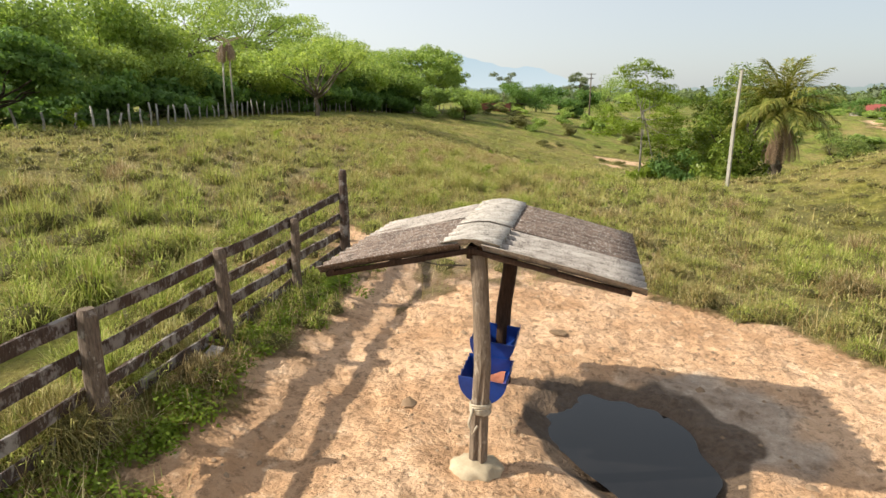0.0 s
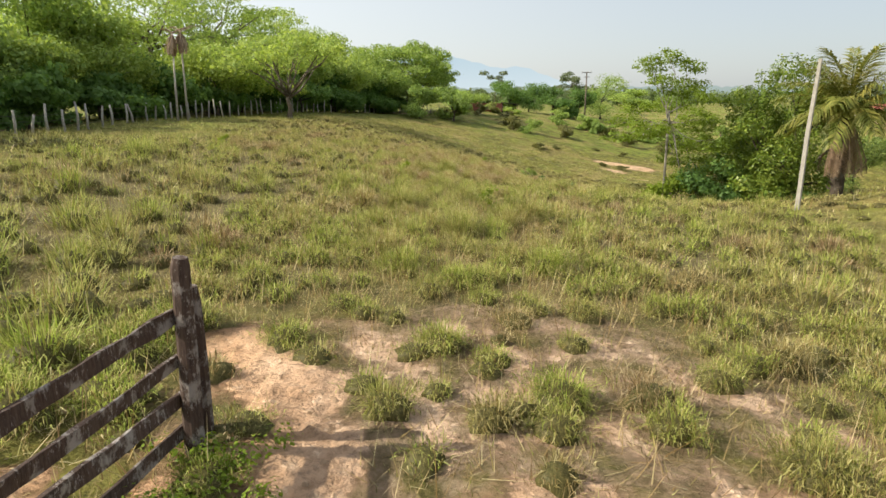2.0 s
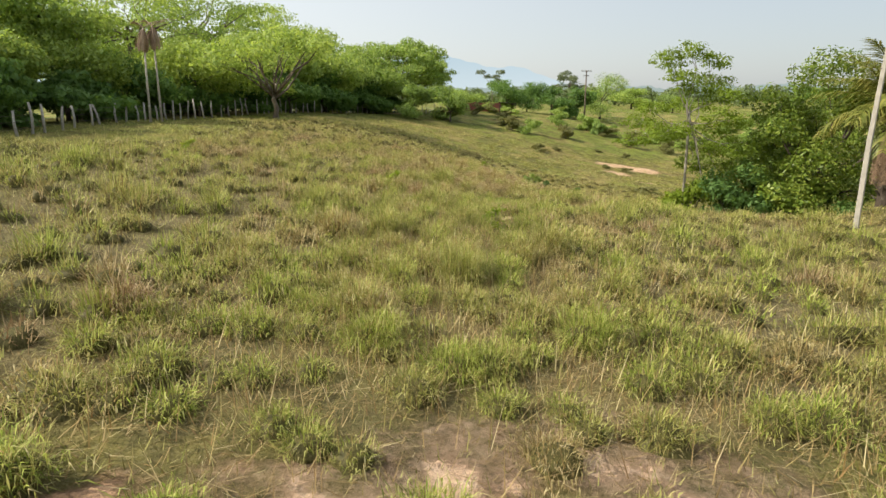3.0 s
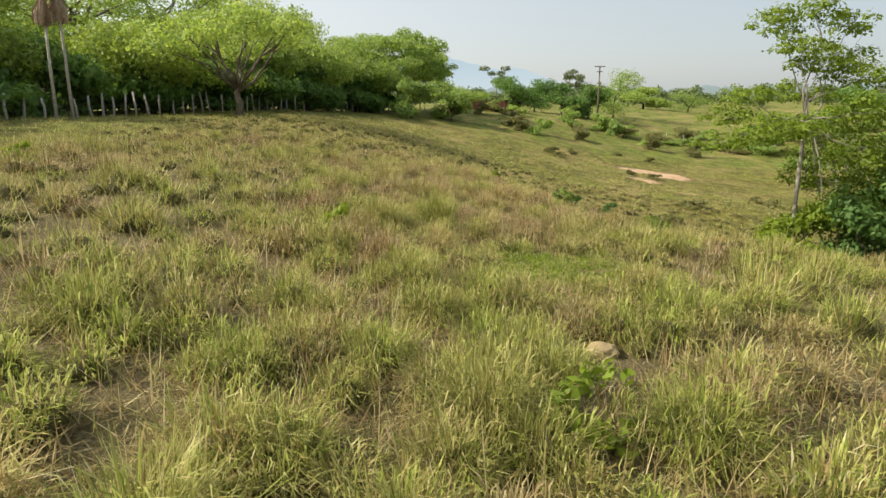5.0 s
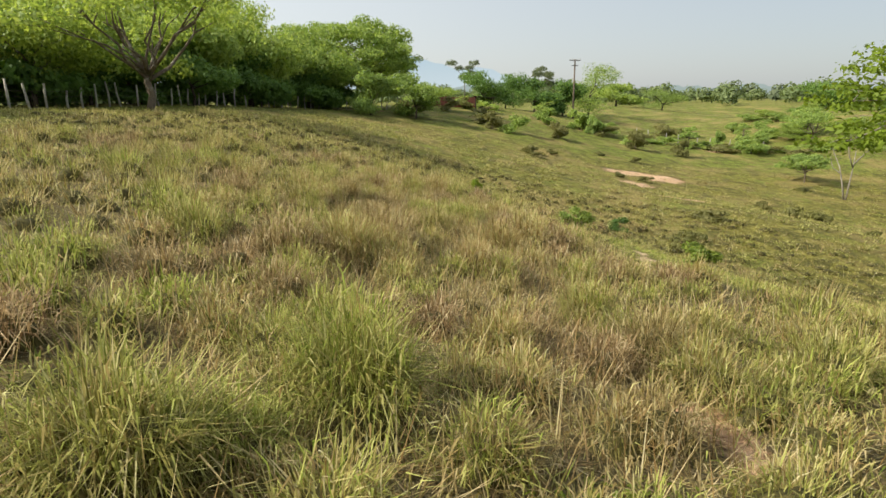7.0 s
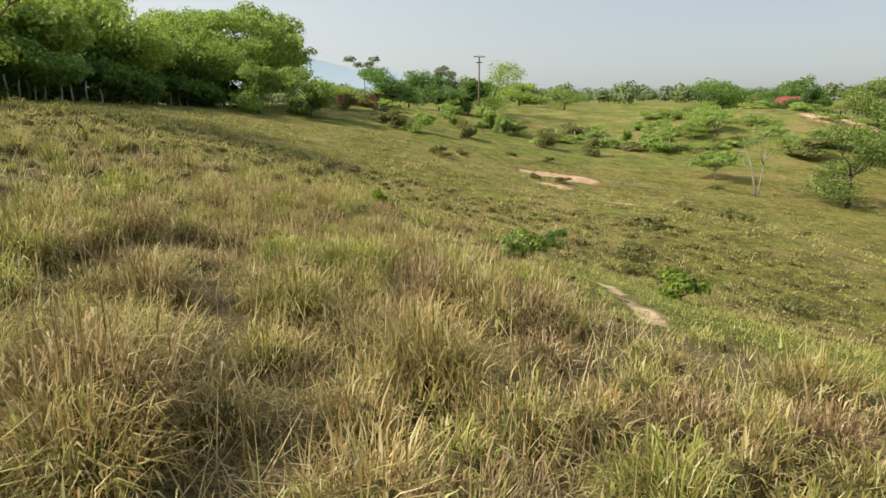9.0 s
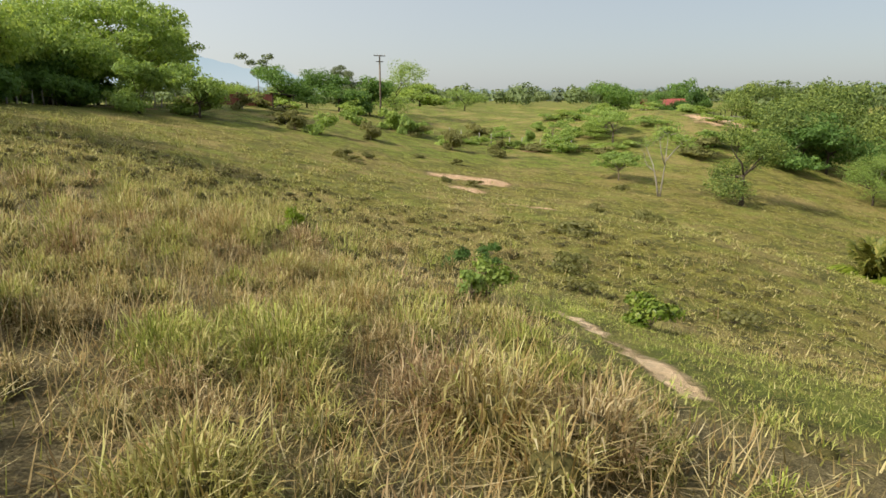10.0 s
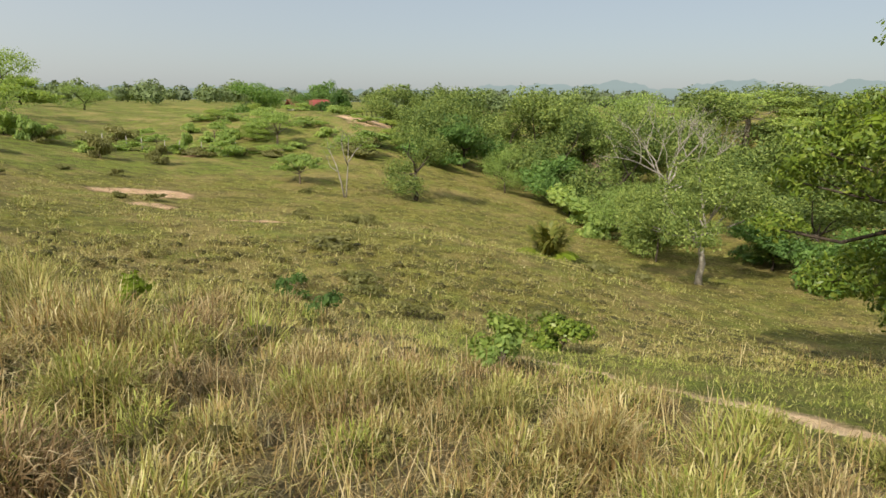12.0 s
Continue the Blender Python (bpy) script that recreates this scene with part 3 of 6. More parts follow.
def build_ground():
    xs = spaced([(-3000, -600, 300), (-600, -120, 40), (-120, -30, 6), (-30, -5, 0.8), (-5, -3, 0.13), (-3, 6, 0.07), (6, 7, 0.13), (7, 14, 0.3), (14, 60, 1.2), (60, 160, 4), (160, 600, 40), (600, 3001, 300)])
    ys = spaced([(-3000, -600, 300), (-600, -60, 40), (-60, -6, 3), (-6, 2, 0.4), (2, 13.5, 0.07), (13.5, 15, 0.13), (15, 52, 0.33), (52, 130, 1.4), (130, 220, 5), (220, 600, 38), (600, 3001, 300)])
    gx, gy = np.meshgrid(xs, ys)
    x, y = gx.ravel(), gy.ravel()
    z = height(x, y)
    yd = yard(x, y)
    z = z + yd * (0.012 * wave(x, y, 0.5, 51) + 0.010 * wave(x, y, 0.27, 52))
    # hoof prints and clods trodden into the earth
    tread = np.abs(wave(x, y, 0.24, 53)) * np.abs(wave(x, y, 0.31, 54)) - 0.8 * soft(wave(x, y, 0.26, 58) * soft(wave(x, y, 1.3, 59), -0.6, 0.4), 0.55, 1.0)
    z = z + yd * (0.042 * tread * soft(np.hypot((x - 0.2) / 1.4, (y - 5.0) / 1.6), 0.7, 1.6) - 0.012)
    far = np.hypot(x, y - 60)
    z = z + soft(far, 250, 2500) * -2.0
    nx, ny = len(xs), len(ys)
    i = np.arange((ny - 1) * nx).reshape(ny - 1, nx)[:, :-1].ravel()
    me = arrays_mesh("ground", np.c_[x, y, z], np.c_[i, i + 1, i + nx + 1, i + nx], True)
    red = (1 - soft(oval(x, y, -2.8, 110.5, 4, 2.4), 0.8, 1.2)) * 0.9
    # grey dried mud with the roof's shadow put into its tone, beside the puddle
    silt_shade = 1 - soft(oval(x, y, 2.95, 6.45, 1.1, 1.15, 0.25) + 0.15 * wave(x, y, 0.8, 55), 0.75, 1.1)
    silt_shade = np.maximum(silt_shade, 0.5 * soft(y - 0.25 * x + 0.5 * wave(x, y, 0.9, 56), 10.2, 11.6) * (1 - soft(y, 18, 22)) * soft(x, -2.2, -0.4))    # dusty grey where the yard runs out
    for nm, vals in (("bare", bare_ground(x, y)), ("wet", wet_ground(x, y)), ("lush", lushness(x, y)), ("red", red), ("silt_shade", silt_shade), ("pale", soft(y, 40, 43) * (1 - 0.7 * soft(y, 55, 65))), ("shade_thatch", (1 - soft(seg_dist(x, y, MEADOW_LINE), 8, 15)) * (1 - lushness(x, y)) * (0.35 * soft(oval(x, y, -5.2, 7.5, 4.2, 8.5), 0.6, 1.1) + 0.65 * soft(y, 14, 20)))):
        a = me.attributes.new(nm, "FLOAT", "POINT")
        a.data.foreach_set("value", vals.astype(np.float32))
    ob = part("ground", me, M_GROUND)
    tagged(ob, "rolling cattle pasture of dry tussock turf with sandy bare earth", "ground", kind="structure")


build_ground()


# ---- grass ----
def blades(px, py, az, lean, bend, length, width, dry, dead, tuft, ripe=1.0, z0=None, plain=False):
    """Two-piece tapering blades of grass; all arguments are arrays."""
    z = (height(px, py) if z0 is None else z0) - 0.01
    base = np.c_[px, py, z]
    d = np.c_[np.cos(az), np.sin(az), np.zeros_like(az)]
    s = np.c_[-np.sin(az), np.cos(az), np.zeros_like(az)] * (width / 2)[:, None]
    up = np.array([0, 0, 1.0])
    mid = base + d * (length * 0.48 * np.sin(lean))[:, None] + up * (length * 0.48 * np.cos(lean))[:, None]
    l2 = lean + bend
    tip = mid + d * (length * 0.52 * np.sin(l2))[:, None] + up * (length * 0.52 * np.cos(l2))[:, None]
    n = len(px)
    if plain:       # short or distant blades: one tapering piece
        v = np.stack([base - s, base + s, tip], 1).reshape(-1, 3)
        return v, np.arange(n * 3).reshape(-1, 3), np.repeat(dry, 3), np.repeat(dead, 3), np.tile([0, 0, 1.0], n) * ripe, np.repeat(tuft, 3)
    v = np.stack([base, mid - s, mid + s, tip], 1).reshape(-1, 3)
    o = (np.arange(n) * 4)[:, None]
    f = np.concatenate([o + [0, 2, 1], o + [1, 2, 3]], 1).reshape(-1, 3)
    return v, f, np.repeat(dry, 4), np.repeat(dead, 4), np.tile([0, 0.6, 0.6, 1.0], n) * ripe, np.repeat(tuft, 4)


def joined(one, two):
    return tuple(np.concatenate([p, q + (len(one[0]) if i == 1 else 0)]) for i, (p, q) in enumerate(zip(one, two)))


def shade_hearts(rng, tx, ty, radius, crest, dry, dead, tuft):
    """Low uneven dome of matted old leaves in each tuft, darkened as inner shade."""
    n, seg = len(tx), 7
    ang = np.arange(seg) * 2 * np.pi / seg
    zs = height(tx, ty)
    rings = []
    for c, s_ in ((-0.25, 1.0), (0.42, 0.90), (0.80, 0.55)):
        j = rng.uniform(0.75, 1.2, (n, seg))
        ca = ang[None, :] + rng.uniform(-0.25, 0.25, (n, seg))
        rings.append(np.stack([tx[:, None] + radius[:, None] * s_ * j * np.cos(ca), ty[:, None] + radius[:, None] * s_ * j * np.sin(ca),
                               zs[:, None] + crest[:, None] * c * rng.uniform(0.8, 1.15, (n, seg))], 2))
    top = np.stack([tx, ty, zs + crest * rng.uniform(0.9, 1.05, n)], 1)[:, None, :]
    v = np.concatenate(rings + [top], 1).reshape(-1, 3)
    per = 3 * seg + 1
    tri = []
    for i in range(seg):
        j = (i + 1) % seg
        for o in (0, seg):
            tri += [(o + i, o + j, o + seg + j), (o + i, o + seg + j, o + seg + i)]
        tri.append((2 * seg + i, 2 * seg + j, 3 * seg))
    f = ((np.arange(n) * per)[:, None, None] + np.array(tri)[None]).reshape(-1, 3)
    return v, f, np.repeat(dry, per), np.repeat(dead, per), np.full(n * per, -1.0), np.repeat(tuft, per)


def tussocks(rng, x0, x1, y0, y1, step, keep, per, width, spread, low, tone=1.0):
    """Domed tufts on an uneven grid, thinned by keep(x, y); per blades each, arching outwards. low: single short blades a square metre between them."""
    gx, gy = np.meshgrid(np.arange(x0, x1, step), np.arange(y0, y1, step))
    tx = gx.ravel() + rng.uniform(-0.55, 0.55, gx.size) * step
    ty = gy.ravel() + rng.uniform(-0.55, 0.55, gx.size) * step
    ok = rng.uniform(0, 1, tx.size) < keep(tx, ty) * (1 - 0.18 * trodden(tx, ty)) * (1 - 0.75 * lushness(tx, ty) * (width > 0.015))
    tx, ty = tx[ok], ty[ok]
    nt = tx.size
    lush = lushness(tx, ty)
    near_yard = (1 - soft(oval(tx, ty, 1.2, 9.0, 6.5, 9.5), 0.8, 1.25)) * soft(tx, -3.4, -2.4)
    size = np.clip(rng.lognormal(-0.10, 0.42, nt), 0.35, 1.9) * (1 - 0.30 * near_yard)
    brown = 1 - soft(np.minimum(oval(tx, ty, 1.9, 32.7, 2.0, 0.8), oval(tx, ty, 3.6, 34.0, 0.9, 0.7)), 0.7, 1.1)
    stand = soft(ty, 14, 21)        # the meadow proper is a closed, finer stand
    tall = np.clip((0.22 + 0.26 * size) * (1 - 0.16 * stand) * (1 + 0.20 * wave(tx, ty, 7, 61) + 0.25 * brown) + rng.normal(0, 0.05, nt), 0.16, 0.92)
    tall = tall * (1 + 0.10 * stand - 0.36 * channels(tx, ty)) * (1 - 0.84 * lush) * (1 - 0.40 * soft(ty, 62, 95)) * (1 - 0.30 * soft(tx, 9, 16)) * (1 - 0.20 * near_yard) * (1 - 0.5 * (1 - soft(seg_dist(tx, ty, VERGE), 0.3, 0.6))) * (1 - 0.62 * soft(tx, 4.3, 5.8) * soft(ty, 38.5, 41.5) * (1 - soft(ty, 50, 54)))
    dry = np.clip(0.16 + 0.10 * stand + (0.16 + 0.14 * (width > 0.03)) * wave(tx, ty, 9, 63) + 0.18 * wave(tx, ty, 2.4, 64) + rng.normal(0, 0.26, nt) + 0.10 * soft(ty, 30, 40) - 0.09 * stand * (1 - soft(ty, 32, 38)) - 0.22 * near_yard - 0.10 * soft(seg_dist(tx, ty, MEADOW_LINE), 18, 30), 0, 1) * (1 - 0.8 * lush)
    fresh = (1 - soft(oval(tx, ty, -5.2, 7.5, 4.2, 8.5), 0.6, 1.1))     # greener beside the fence
    dry = dry * (1 - 0.75 * fresh)
    gone = (rng.uniform(0, 1, nt) < 0.10 + 0.12 * soft(ty, 32, 37) + 0.12 * soft(wave(tx, ty, 1.9, 67), 0.6, 1.1) + 0.5 * brown + 0.7 * (1 - soft(np.minimum(oval(tx, ty, 2.7, 40.4, 0.7, 0.7), oval(tx, ty, 1.8, 42.2, 0.8, 0.6)), 0.7, 1.1))) * (1 - lush) * rng.uniform(0.4, 1.0, nt)
    tone_t = np.clip(rng.uniform(0, 1, nt) * 0.8 + 0.08 + 0.25 * lush + 0.2 * soft(wave(tx, ty, 3.1, 68), 0.2, 1.0) + 0.5 * fresh + 0.16 * stand * (1 - soft(ty, 32, 38)) - 0.16 * soft(ty, 36, 40), 0, 1)
    cnt = np.maximum(6, (per * size ** 1.6 * (1 + 0.6 * (1 - stand) * (ty > 4))).astype(int))
    k = np.repeat(np.arange(nt), cnt)
    n = len(k)
    radius, crest = spread * np.sqrt(size) * (1.12 - 0.12 * stand) * rng.uniform(0.85, 1.15, nt), tall * 0.78
    # every tuft leans and is squashed its own way
    sway, swaz = np.abs(rng.normal(0, 0.10, nt)), rng.uniform(0, 6.28, nt)
    a = rng.uniform(0, 2 * np.pi, n)
    wob = (1 + 0.26 * np.sin(3 * a + k) + 0.2 * np.sin(5 * a + 2.3 * k)) * rng.uniform(0.8, 1.2, n)
    # two thirds spring from the skin of the dome, the rest fan out from its foot
    skin = rng.uniform(0, 1, n) < 0.62
    ct = np.where(skin, rng.uniform(0.0, 1, n), 0.0)
    st = np.where(skin, np.sqrt(np.clip(1 - ct * ct, 0, 1)), 0.5 * np.sqrt(rng.uniform(0, 1, n)))
    deep = np.where(skin, rng.uniform(0.55, 0.98, n), 1.0)
    r = radius[k] * 0.78 * st * deep * wob
    px = tx[k] + r * np.cos(a) + crest[k] * ct * sway[k] * np.cos(swaz[k]) * 2
    py = ty[k] + r * np.sin(a) + crest[k] * ct * sway[k] * np.sin(swaz[k]) * 2
    az = a + rng.normal(0, 0.75, n)
    lean = np.where(skin, np.arccos(np.clip(ct, -1, 1)) * rng.uniform(0.2, 0.8, n) + rng.normal(0, 0.38, n), st * 1.4 * rng.uniform(0.3, 1.1, n) + rng.normal(0, 0.2, n))
    lean = np.clip(lean, -0.4, 1.35)
    bend = np.abs(rng.normal(0.95, 0.7, n)) + 1.0 * (rng.uniform(0, 1, n) < 0.2)
    z0 = height(tx[k], ty[k]) + crest[k] * ct * deep * (0.8 + 0.2 * wob)
    length = (1.0 if width < 0.016 else 1.35) * np.where(skin, (0.06 + 0.26 * tall[k]) * rng.uniform(0.5, 1.35, n), tall[k] * rng.uniform(0.5, 1.05, n))
    bdry = np.clip(dry[k] * 0.75 + 0.08 + rng.normal(0, 0.30, n), 0, 1) * tone
    skirt = 0.75 * (1 - soft(ct, 0.05, 0.40)) * (1 - lush[k]) * (1 - 0.7 * fresh[k]) * skin
    dead = np.clip(np.maximum(gone[k], skirt * rng.uniform(0, 1.2, n)), 0, 1)
    wid = width * rng.uniform(0.6, 1.4, n) * (1 - 0.5 * lush[k])
    if width > 0.03:        # low weathered tufts of the slopes
        dead, bdry, length, lean = np.maximum(dead * 0.7, 0.06), bdry * 0.75, length * 0.66, lean + 0.35
        tone_t = tone_t * 0.5
    one = blades(px, py, az, lean, bend, length, wid, bdry, dead, tone_t[k], tone, z0, width > 0.016)
    h = (lush < 0.3) & (width < 0.045)
    one = joined(one, shade_hearts(rng, tx[h], ty[h], radius[h] * (0.60 - 0.10 * stand[h]) * (0.8 if width > 0.03 else 1.0), crest[h] * (0.68 - 0.12 * stand[h]) * (0.72 if width > 0.03 else 1.0), dry[h], gone[h], tone_t[h]))
    # short growth and lying straw between the tufts
    m = int((x1 - x0) * (y1 - y0) * low)
    px, py = rng.uniform(x0, x1, m), rng.uniform(y0, y1, m)
    ok = rng.uniform(0, 1, m) < np.clip(keep(px, py) * (1.2 + 1.0 * channels(px, py)), 0, 1) * (1 - 0.65 * trodden(px, py))
    px, py = px[ok], py[ok]
    m, lush = len(px), lushness(px, py)
    lying = (rng.uniform(0, 1, m) < 0.45) * (1 - lush)
    stray = 1 + 1.6 * (rng.uniform(0, 1, m) < (0.3 if width < 0.016 else 0.06)) * (1 - lush)
    lean = np.where(lying > 0.5, rng.uniform(1.2, 1.55, m), np.abs(rng.normal(0.5, 0.35, m)) + 0.55 * lush)
    two = blades(px, py, rng.uniform(0, 6.28, m), lean, np.abs(rng.normal(0.3, 0.3, m)) * (lying < 0.5), rng.uniform(0.09, 0.24, m) * stray * (1 - 0.35 * lush), width * 1.1 * rng.uniform(0.7, 1.3, m) * (1 - 0.4 * lush),
                 np.clip(0.22 + 0.6 * lying + 0.7 * (stray > 1.5) - 0.2 * lush + rng.normal(0, 0.2, m), 0, 1) * tone, 0.85 * rng.uniform(0, 1, m) ** 2 * (1 - lush), np.clip(0.3 + 0.6 * lush + rng.uniform(-0.2, 0.2, m), 0, 1), tone, None, True)
    return joined(one, two)


def turf(rng, x0, x1, y0, y1, dense, width):
    """Short grazed blades where the ground is lush; dense: blades a square metre."""
    m = int((x1 - x0) * (y1 - y0) * dense)
    px, py = rng.uniform(x0, x1, m), rng.uniform(y0, y1, m)
    ok = rng.uniform(0, 1, m) < soft(lushness(px, py), 0.2, 0.7) * (1 - soft(bare_ground(px, py), 0.3, 0.7)) * (0.55 + 0.45 * soft(wave(px, py, 0.7, 77), -0.5, 0.5))
    px, py = px[ok], py[ok]
    m = len(px)
    lump = 1 + 0.5 * soft(wave(px, py, 0.5, 78), 0, 1.2)
    return blades(px, py, rng.uniform(0, 6.28, m), np.abs(rng.normal(0.7, 0.4, m)), np.abs(rng.normal(0.4, 0.3, m)), rng.uniform(0.04, 0.09, m) * lump, width * rng.uniform(0.7, 1.3, m),
                  np.clip(rng.normal(0.22, 0.18, m), 0, 1), np.clip(rng.normal(0.08, 0.14, m), 0, 1), rng.uniform(0.3, 0.9, m), 0.4, None, True)


def grass_thing(name, label, chunks):
    off, vs, fs, at = 0, [], [], [[], [], [], []]
    for v, f, *cols in chunks:
        vs.append(v)
        fs.append(f + off)
        off += len(v)
        for a, c in zip(at, cols):
            a.append(c)
    me = arrays_mesh(name, np.concatenate(vs), np.concatenate(fs))
    for nm, c in zip(("dry", "dead", "up", "tuft"), at):
        a = me.attributes.new(nm, "FLOAT", "POINT")
        a.data.foreach_set("value", np.concatenate(c).astype(np.float32))
    ob = part(name, me, M_GRASS)
    return tagged(ob, label, "grass", kind="stuff")


def channels(x, y):
    """Winding gaps between the tall tussocks of the meadow."""
    c = 1 - soft(np.abs(wave(x, y, 1.7, 73) + 0.35 * wave(x, y, 0.6, 74)), 0.06, 0.30)
    return c * soft(y, 17, 23) * (1 - soft(seg_dist(x, y, MEADOW_LINE), 9, 14))


def cover(x, y):
    """Share of tufts that grow at a place."""
    b = bare_ground(x, y)
    gaps = soft(wave(x, y, 2.6, 71) + 0.6 * wave(x, y, 1.1, 72) - 0.4 * soft(seg_dist(x, y, MEADOW_LINE), 14, 26), -1.25, -0.35)
    strong = np.maximum(yard(x, y), 1 - soft(seg_dist(x, y, FOOTPATH), 0.16, 0.4))
    strong = np.maximum(strong, 1 - soft(np.hypot(x - 2.3, y - 26.4), 0.3, 0.6))      # round the half-buried stone
    strong = np.maximum(strong, 0.66 * (1 - soft(seg_dist(x, y, LITTER_TRAIL) + 0.06 * wave(x, y, 0.6, 76), 0.10, 0.26)))
    return np.clip((1 - 0.44 * soft(b, 0.3, 0.65)) * (1 - 0.38 * channels(x, y)) * (1 - soft(strong, 0.3, 0.8)) * (0.56 + 0.24 * soft(seg_dist(x, y, MEADOW_LINE), 10, 14) + (0.44 - 0.24 * soft(seg_dist(x, y, MEADOW_LINE), 10, 14)) * gaps + 0.34 * (1 - gaps) * (1 - soft(seg_dist(x, y, MEADOW_LINE), 8, 13))) + 0.012, 0, 1) * (strong < 0.9)


def build_grass():
    rng = np.random.RandomState(7)

    def dist(x, y):
        sides = np.minimum(seg_dist(x, y, [(4.6, 6.5), (4.4, 12)]), seg_dist(x, y, [(-4.4, 2.5), (-3.4, 10)]) * 1.25)
        return np.minimum.reduce([seg_dist(x, y, MEADOW_LINE), seg_dist(x, y, [(2.0, 8), (2.0, 15)]), sides])

    def zone(a, b):
        return lambda x, y: cover(x, y) * ((dist(x, y) >= a) & (dist(x, y) < b))

    def far_ok(x, y):
        woods = x < np.interp(y, (0, 36, 64, 100, 112), (-26, -21, -20, -11, -4))
        return cover(x, y) * (0.4 + 0.6 * soft(wave(x, y, 3.2, 75), -0.5, 0.5)) * (dist(x, y) >= 24) * (~woods) * (x - 0.55 * y < 32)

    grass_thing("tussock_grass", "tall half-dry green and straw-coloured tussock grass", [
        tussocks(rng, -4, 6, 1, 52, 0.62, zone(0, 2.0), 720, 0.0094, 0.48, 520),
        tussocks(rng, -6, 9, 1, 52, 0.68, zone(2.0, 4.3), 380, 0.0125, 0.49, 240),
        turf(rng, 0, 6, 27, 33.5, 900, 0.0075)])
    grass_thing("pasture_grass", "half-dry pasture grass in uneven clumps", [
        tussocks(rng, -14, 16, -2, 60, 0.80, zone(4.3, 12), 200, 0.0190, 0.52, 100, 0.9),
        tussocks(rng, -24, 30, -2, 72, 0.96, zone(12, 24), 110, 0.036, 0.60, 30, 0.7)])
    grass_thing("meadow_grass", "olive and straw-coloured grass of the lower meadow", [
        tussocks(rng, -24, 75, 4, 124, 0.98, far_ok, 50, 0.060, 0.66, 4, 0.5),
        turf(rng, 4, 15, 38, 56, 190, 0.014)])


build_grass()


def verge_weeds():
    """Creeping broad-leaved weeds below the fence and in the glade."""
    rng = np.random.RandomState(17)
    lobes = []
    for i in range(150):
        t = rng.uniform(0, 1)
        x, y = np.interp(t, (0, 0.55, 1), (-3.25, -2.5, -1.75)) + rng.normal(0.08, 0.20), np.interp(t, (0, 0.55, 1), (3.2, 8.5, 12.3))
        r = rng.uniform(0.10, 0.26)
        lobes.append((x, y, hz(x, y) + 0.05, r, r, rng.uniform(0.06, 0.17)))
    for i in range(120):
        x, y = rng.normal(2.6, 0.9), rng.normal(30.2, 0.9)
        r = rng.uniform(0.08, 0.22)
        lobes.append((x, y, hz(x, y) + 0.02, r, r, rng.uniform(0.03, 0.09)))
    v, f = leaf_cards(rng, lobes, 18000, 0.048, flat=1.0, shell=0.4, slim=0.6)
    ob = part("verge_weeds", arrays_mesh("verge_weeds", v, f), M_LIME)
    tagged(ob, "creeping green broad-leaved weeds along the fence", "weeds", kind="stuff")


# ---- trees and shrubs ----
def leaf_cards(rng, lobes, n, size, flat=0.35, shell=0.25, slim=0.55, three=False):
    """Small leaf clumps in a crown: lobes are (x, y, z, rx, ry, rz); points lie near the lobes' skins, unevenly."""
    lob = np.array(lobes)
    w = lob[:, 3] * lob[:, 4] + lob[:, 3] * lob[:, 5] + lob[:, 4] * lob[:, 5]
    k = rng.choice(len(lob), n, p=w / w.sum())
    d = rng.normal(0, 1, (n, 3))
    d[:, 2] = np.where(d[:, 2] < -0.3, d[:, 2] * 0.5, d[:, 2])
    d /= np.linalg.norm(d, axis=1)[:, None]
    lump = 1 + 0.22 * np.sin(d[:, 0] * 5 + k * 1.7) * np.sin(d[:, 1] * 6 + k) + 0.12 * np.sin(d[:, 2] * 11 + k * 3)
    r = np.clip(1 - np.abs(rng.normal(0, shell, n)), 0.05, 1) * lump
    p = lob[k, :3] + d * r[:, None] * lob[k, 3:6]
    nrm = d * 1.0 + rng.normal(0, 0.45, (n, 3)) + np.array([0, 0, flat])
    nrm /= np.linalg.norm(nrm, axis=1)[:, None]
    t = np.cross(nrm, rng.normal(0, 1, (n, 3)))
    t /= np.linalg.norm(t, axis=1)[:, None]
    b = np.cross(nrm, t)
    s = size * rng.uniform(0.55, 1.35, n)[:, None]
    t, b = t * s * 0.5, b * s * 0.5 * slim
    hang = nrm * s * rng.uniform(-0.15, 0.15, n)[:, None]
    if three:       # small leaf tufts of far crowns
        v = np.stack([p - t, p + b * 1.3 + hang, p + t * rng.uniform(0.2, 1.0, n)[:, None] - b * 1.3], 1).reshape(-1, 3)
        return v, np.arange(n * 3).reshape(-1, 3)
    v = np.stack([p - t, p - b * 1.0 + hang, p + t - hang, p + b], 1).reshape(-1, 3)
    f = (np.arange(n) * 4)[:, None] + np.arange(4)
    return v, f


def clumped(lobes, seed, each=7, share=0.42):
    """Breaks every lobe of a crown into leafy clumps on its upper skin, round a smaller dark core."""
    rng = random.Random(seed)
    out = []
    for x, y, z, rx, ry, rz in lobes:
        out.append((x, y, z - rz * 0.12, rx * 0.66, ry * 0.66, rz * 0.66))
        for i in range(each):
            c = -0.25 + 1.2 * (i + rng.random()) / each
            c = min(c, 0.96)
            q, a = math.sqrt(1 - c * c), i * 2.4 + rng.uniform(-0.7, 0.7)
            k = share * rng.uniform(0.65, 1.25)
            out.append((x + rx * 0.78 * q * math.cos(a), y + ry * 0.78 * q * math.sin(a), z + rz * 0.80 * c, rx * k, ry * k, max(rz * k * 1.15, 0.5 * rx * k)))
    return out


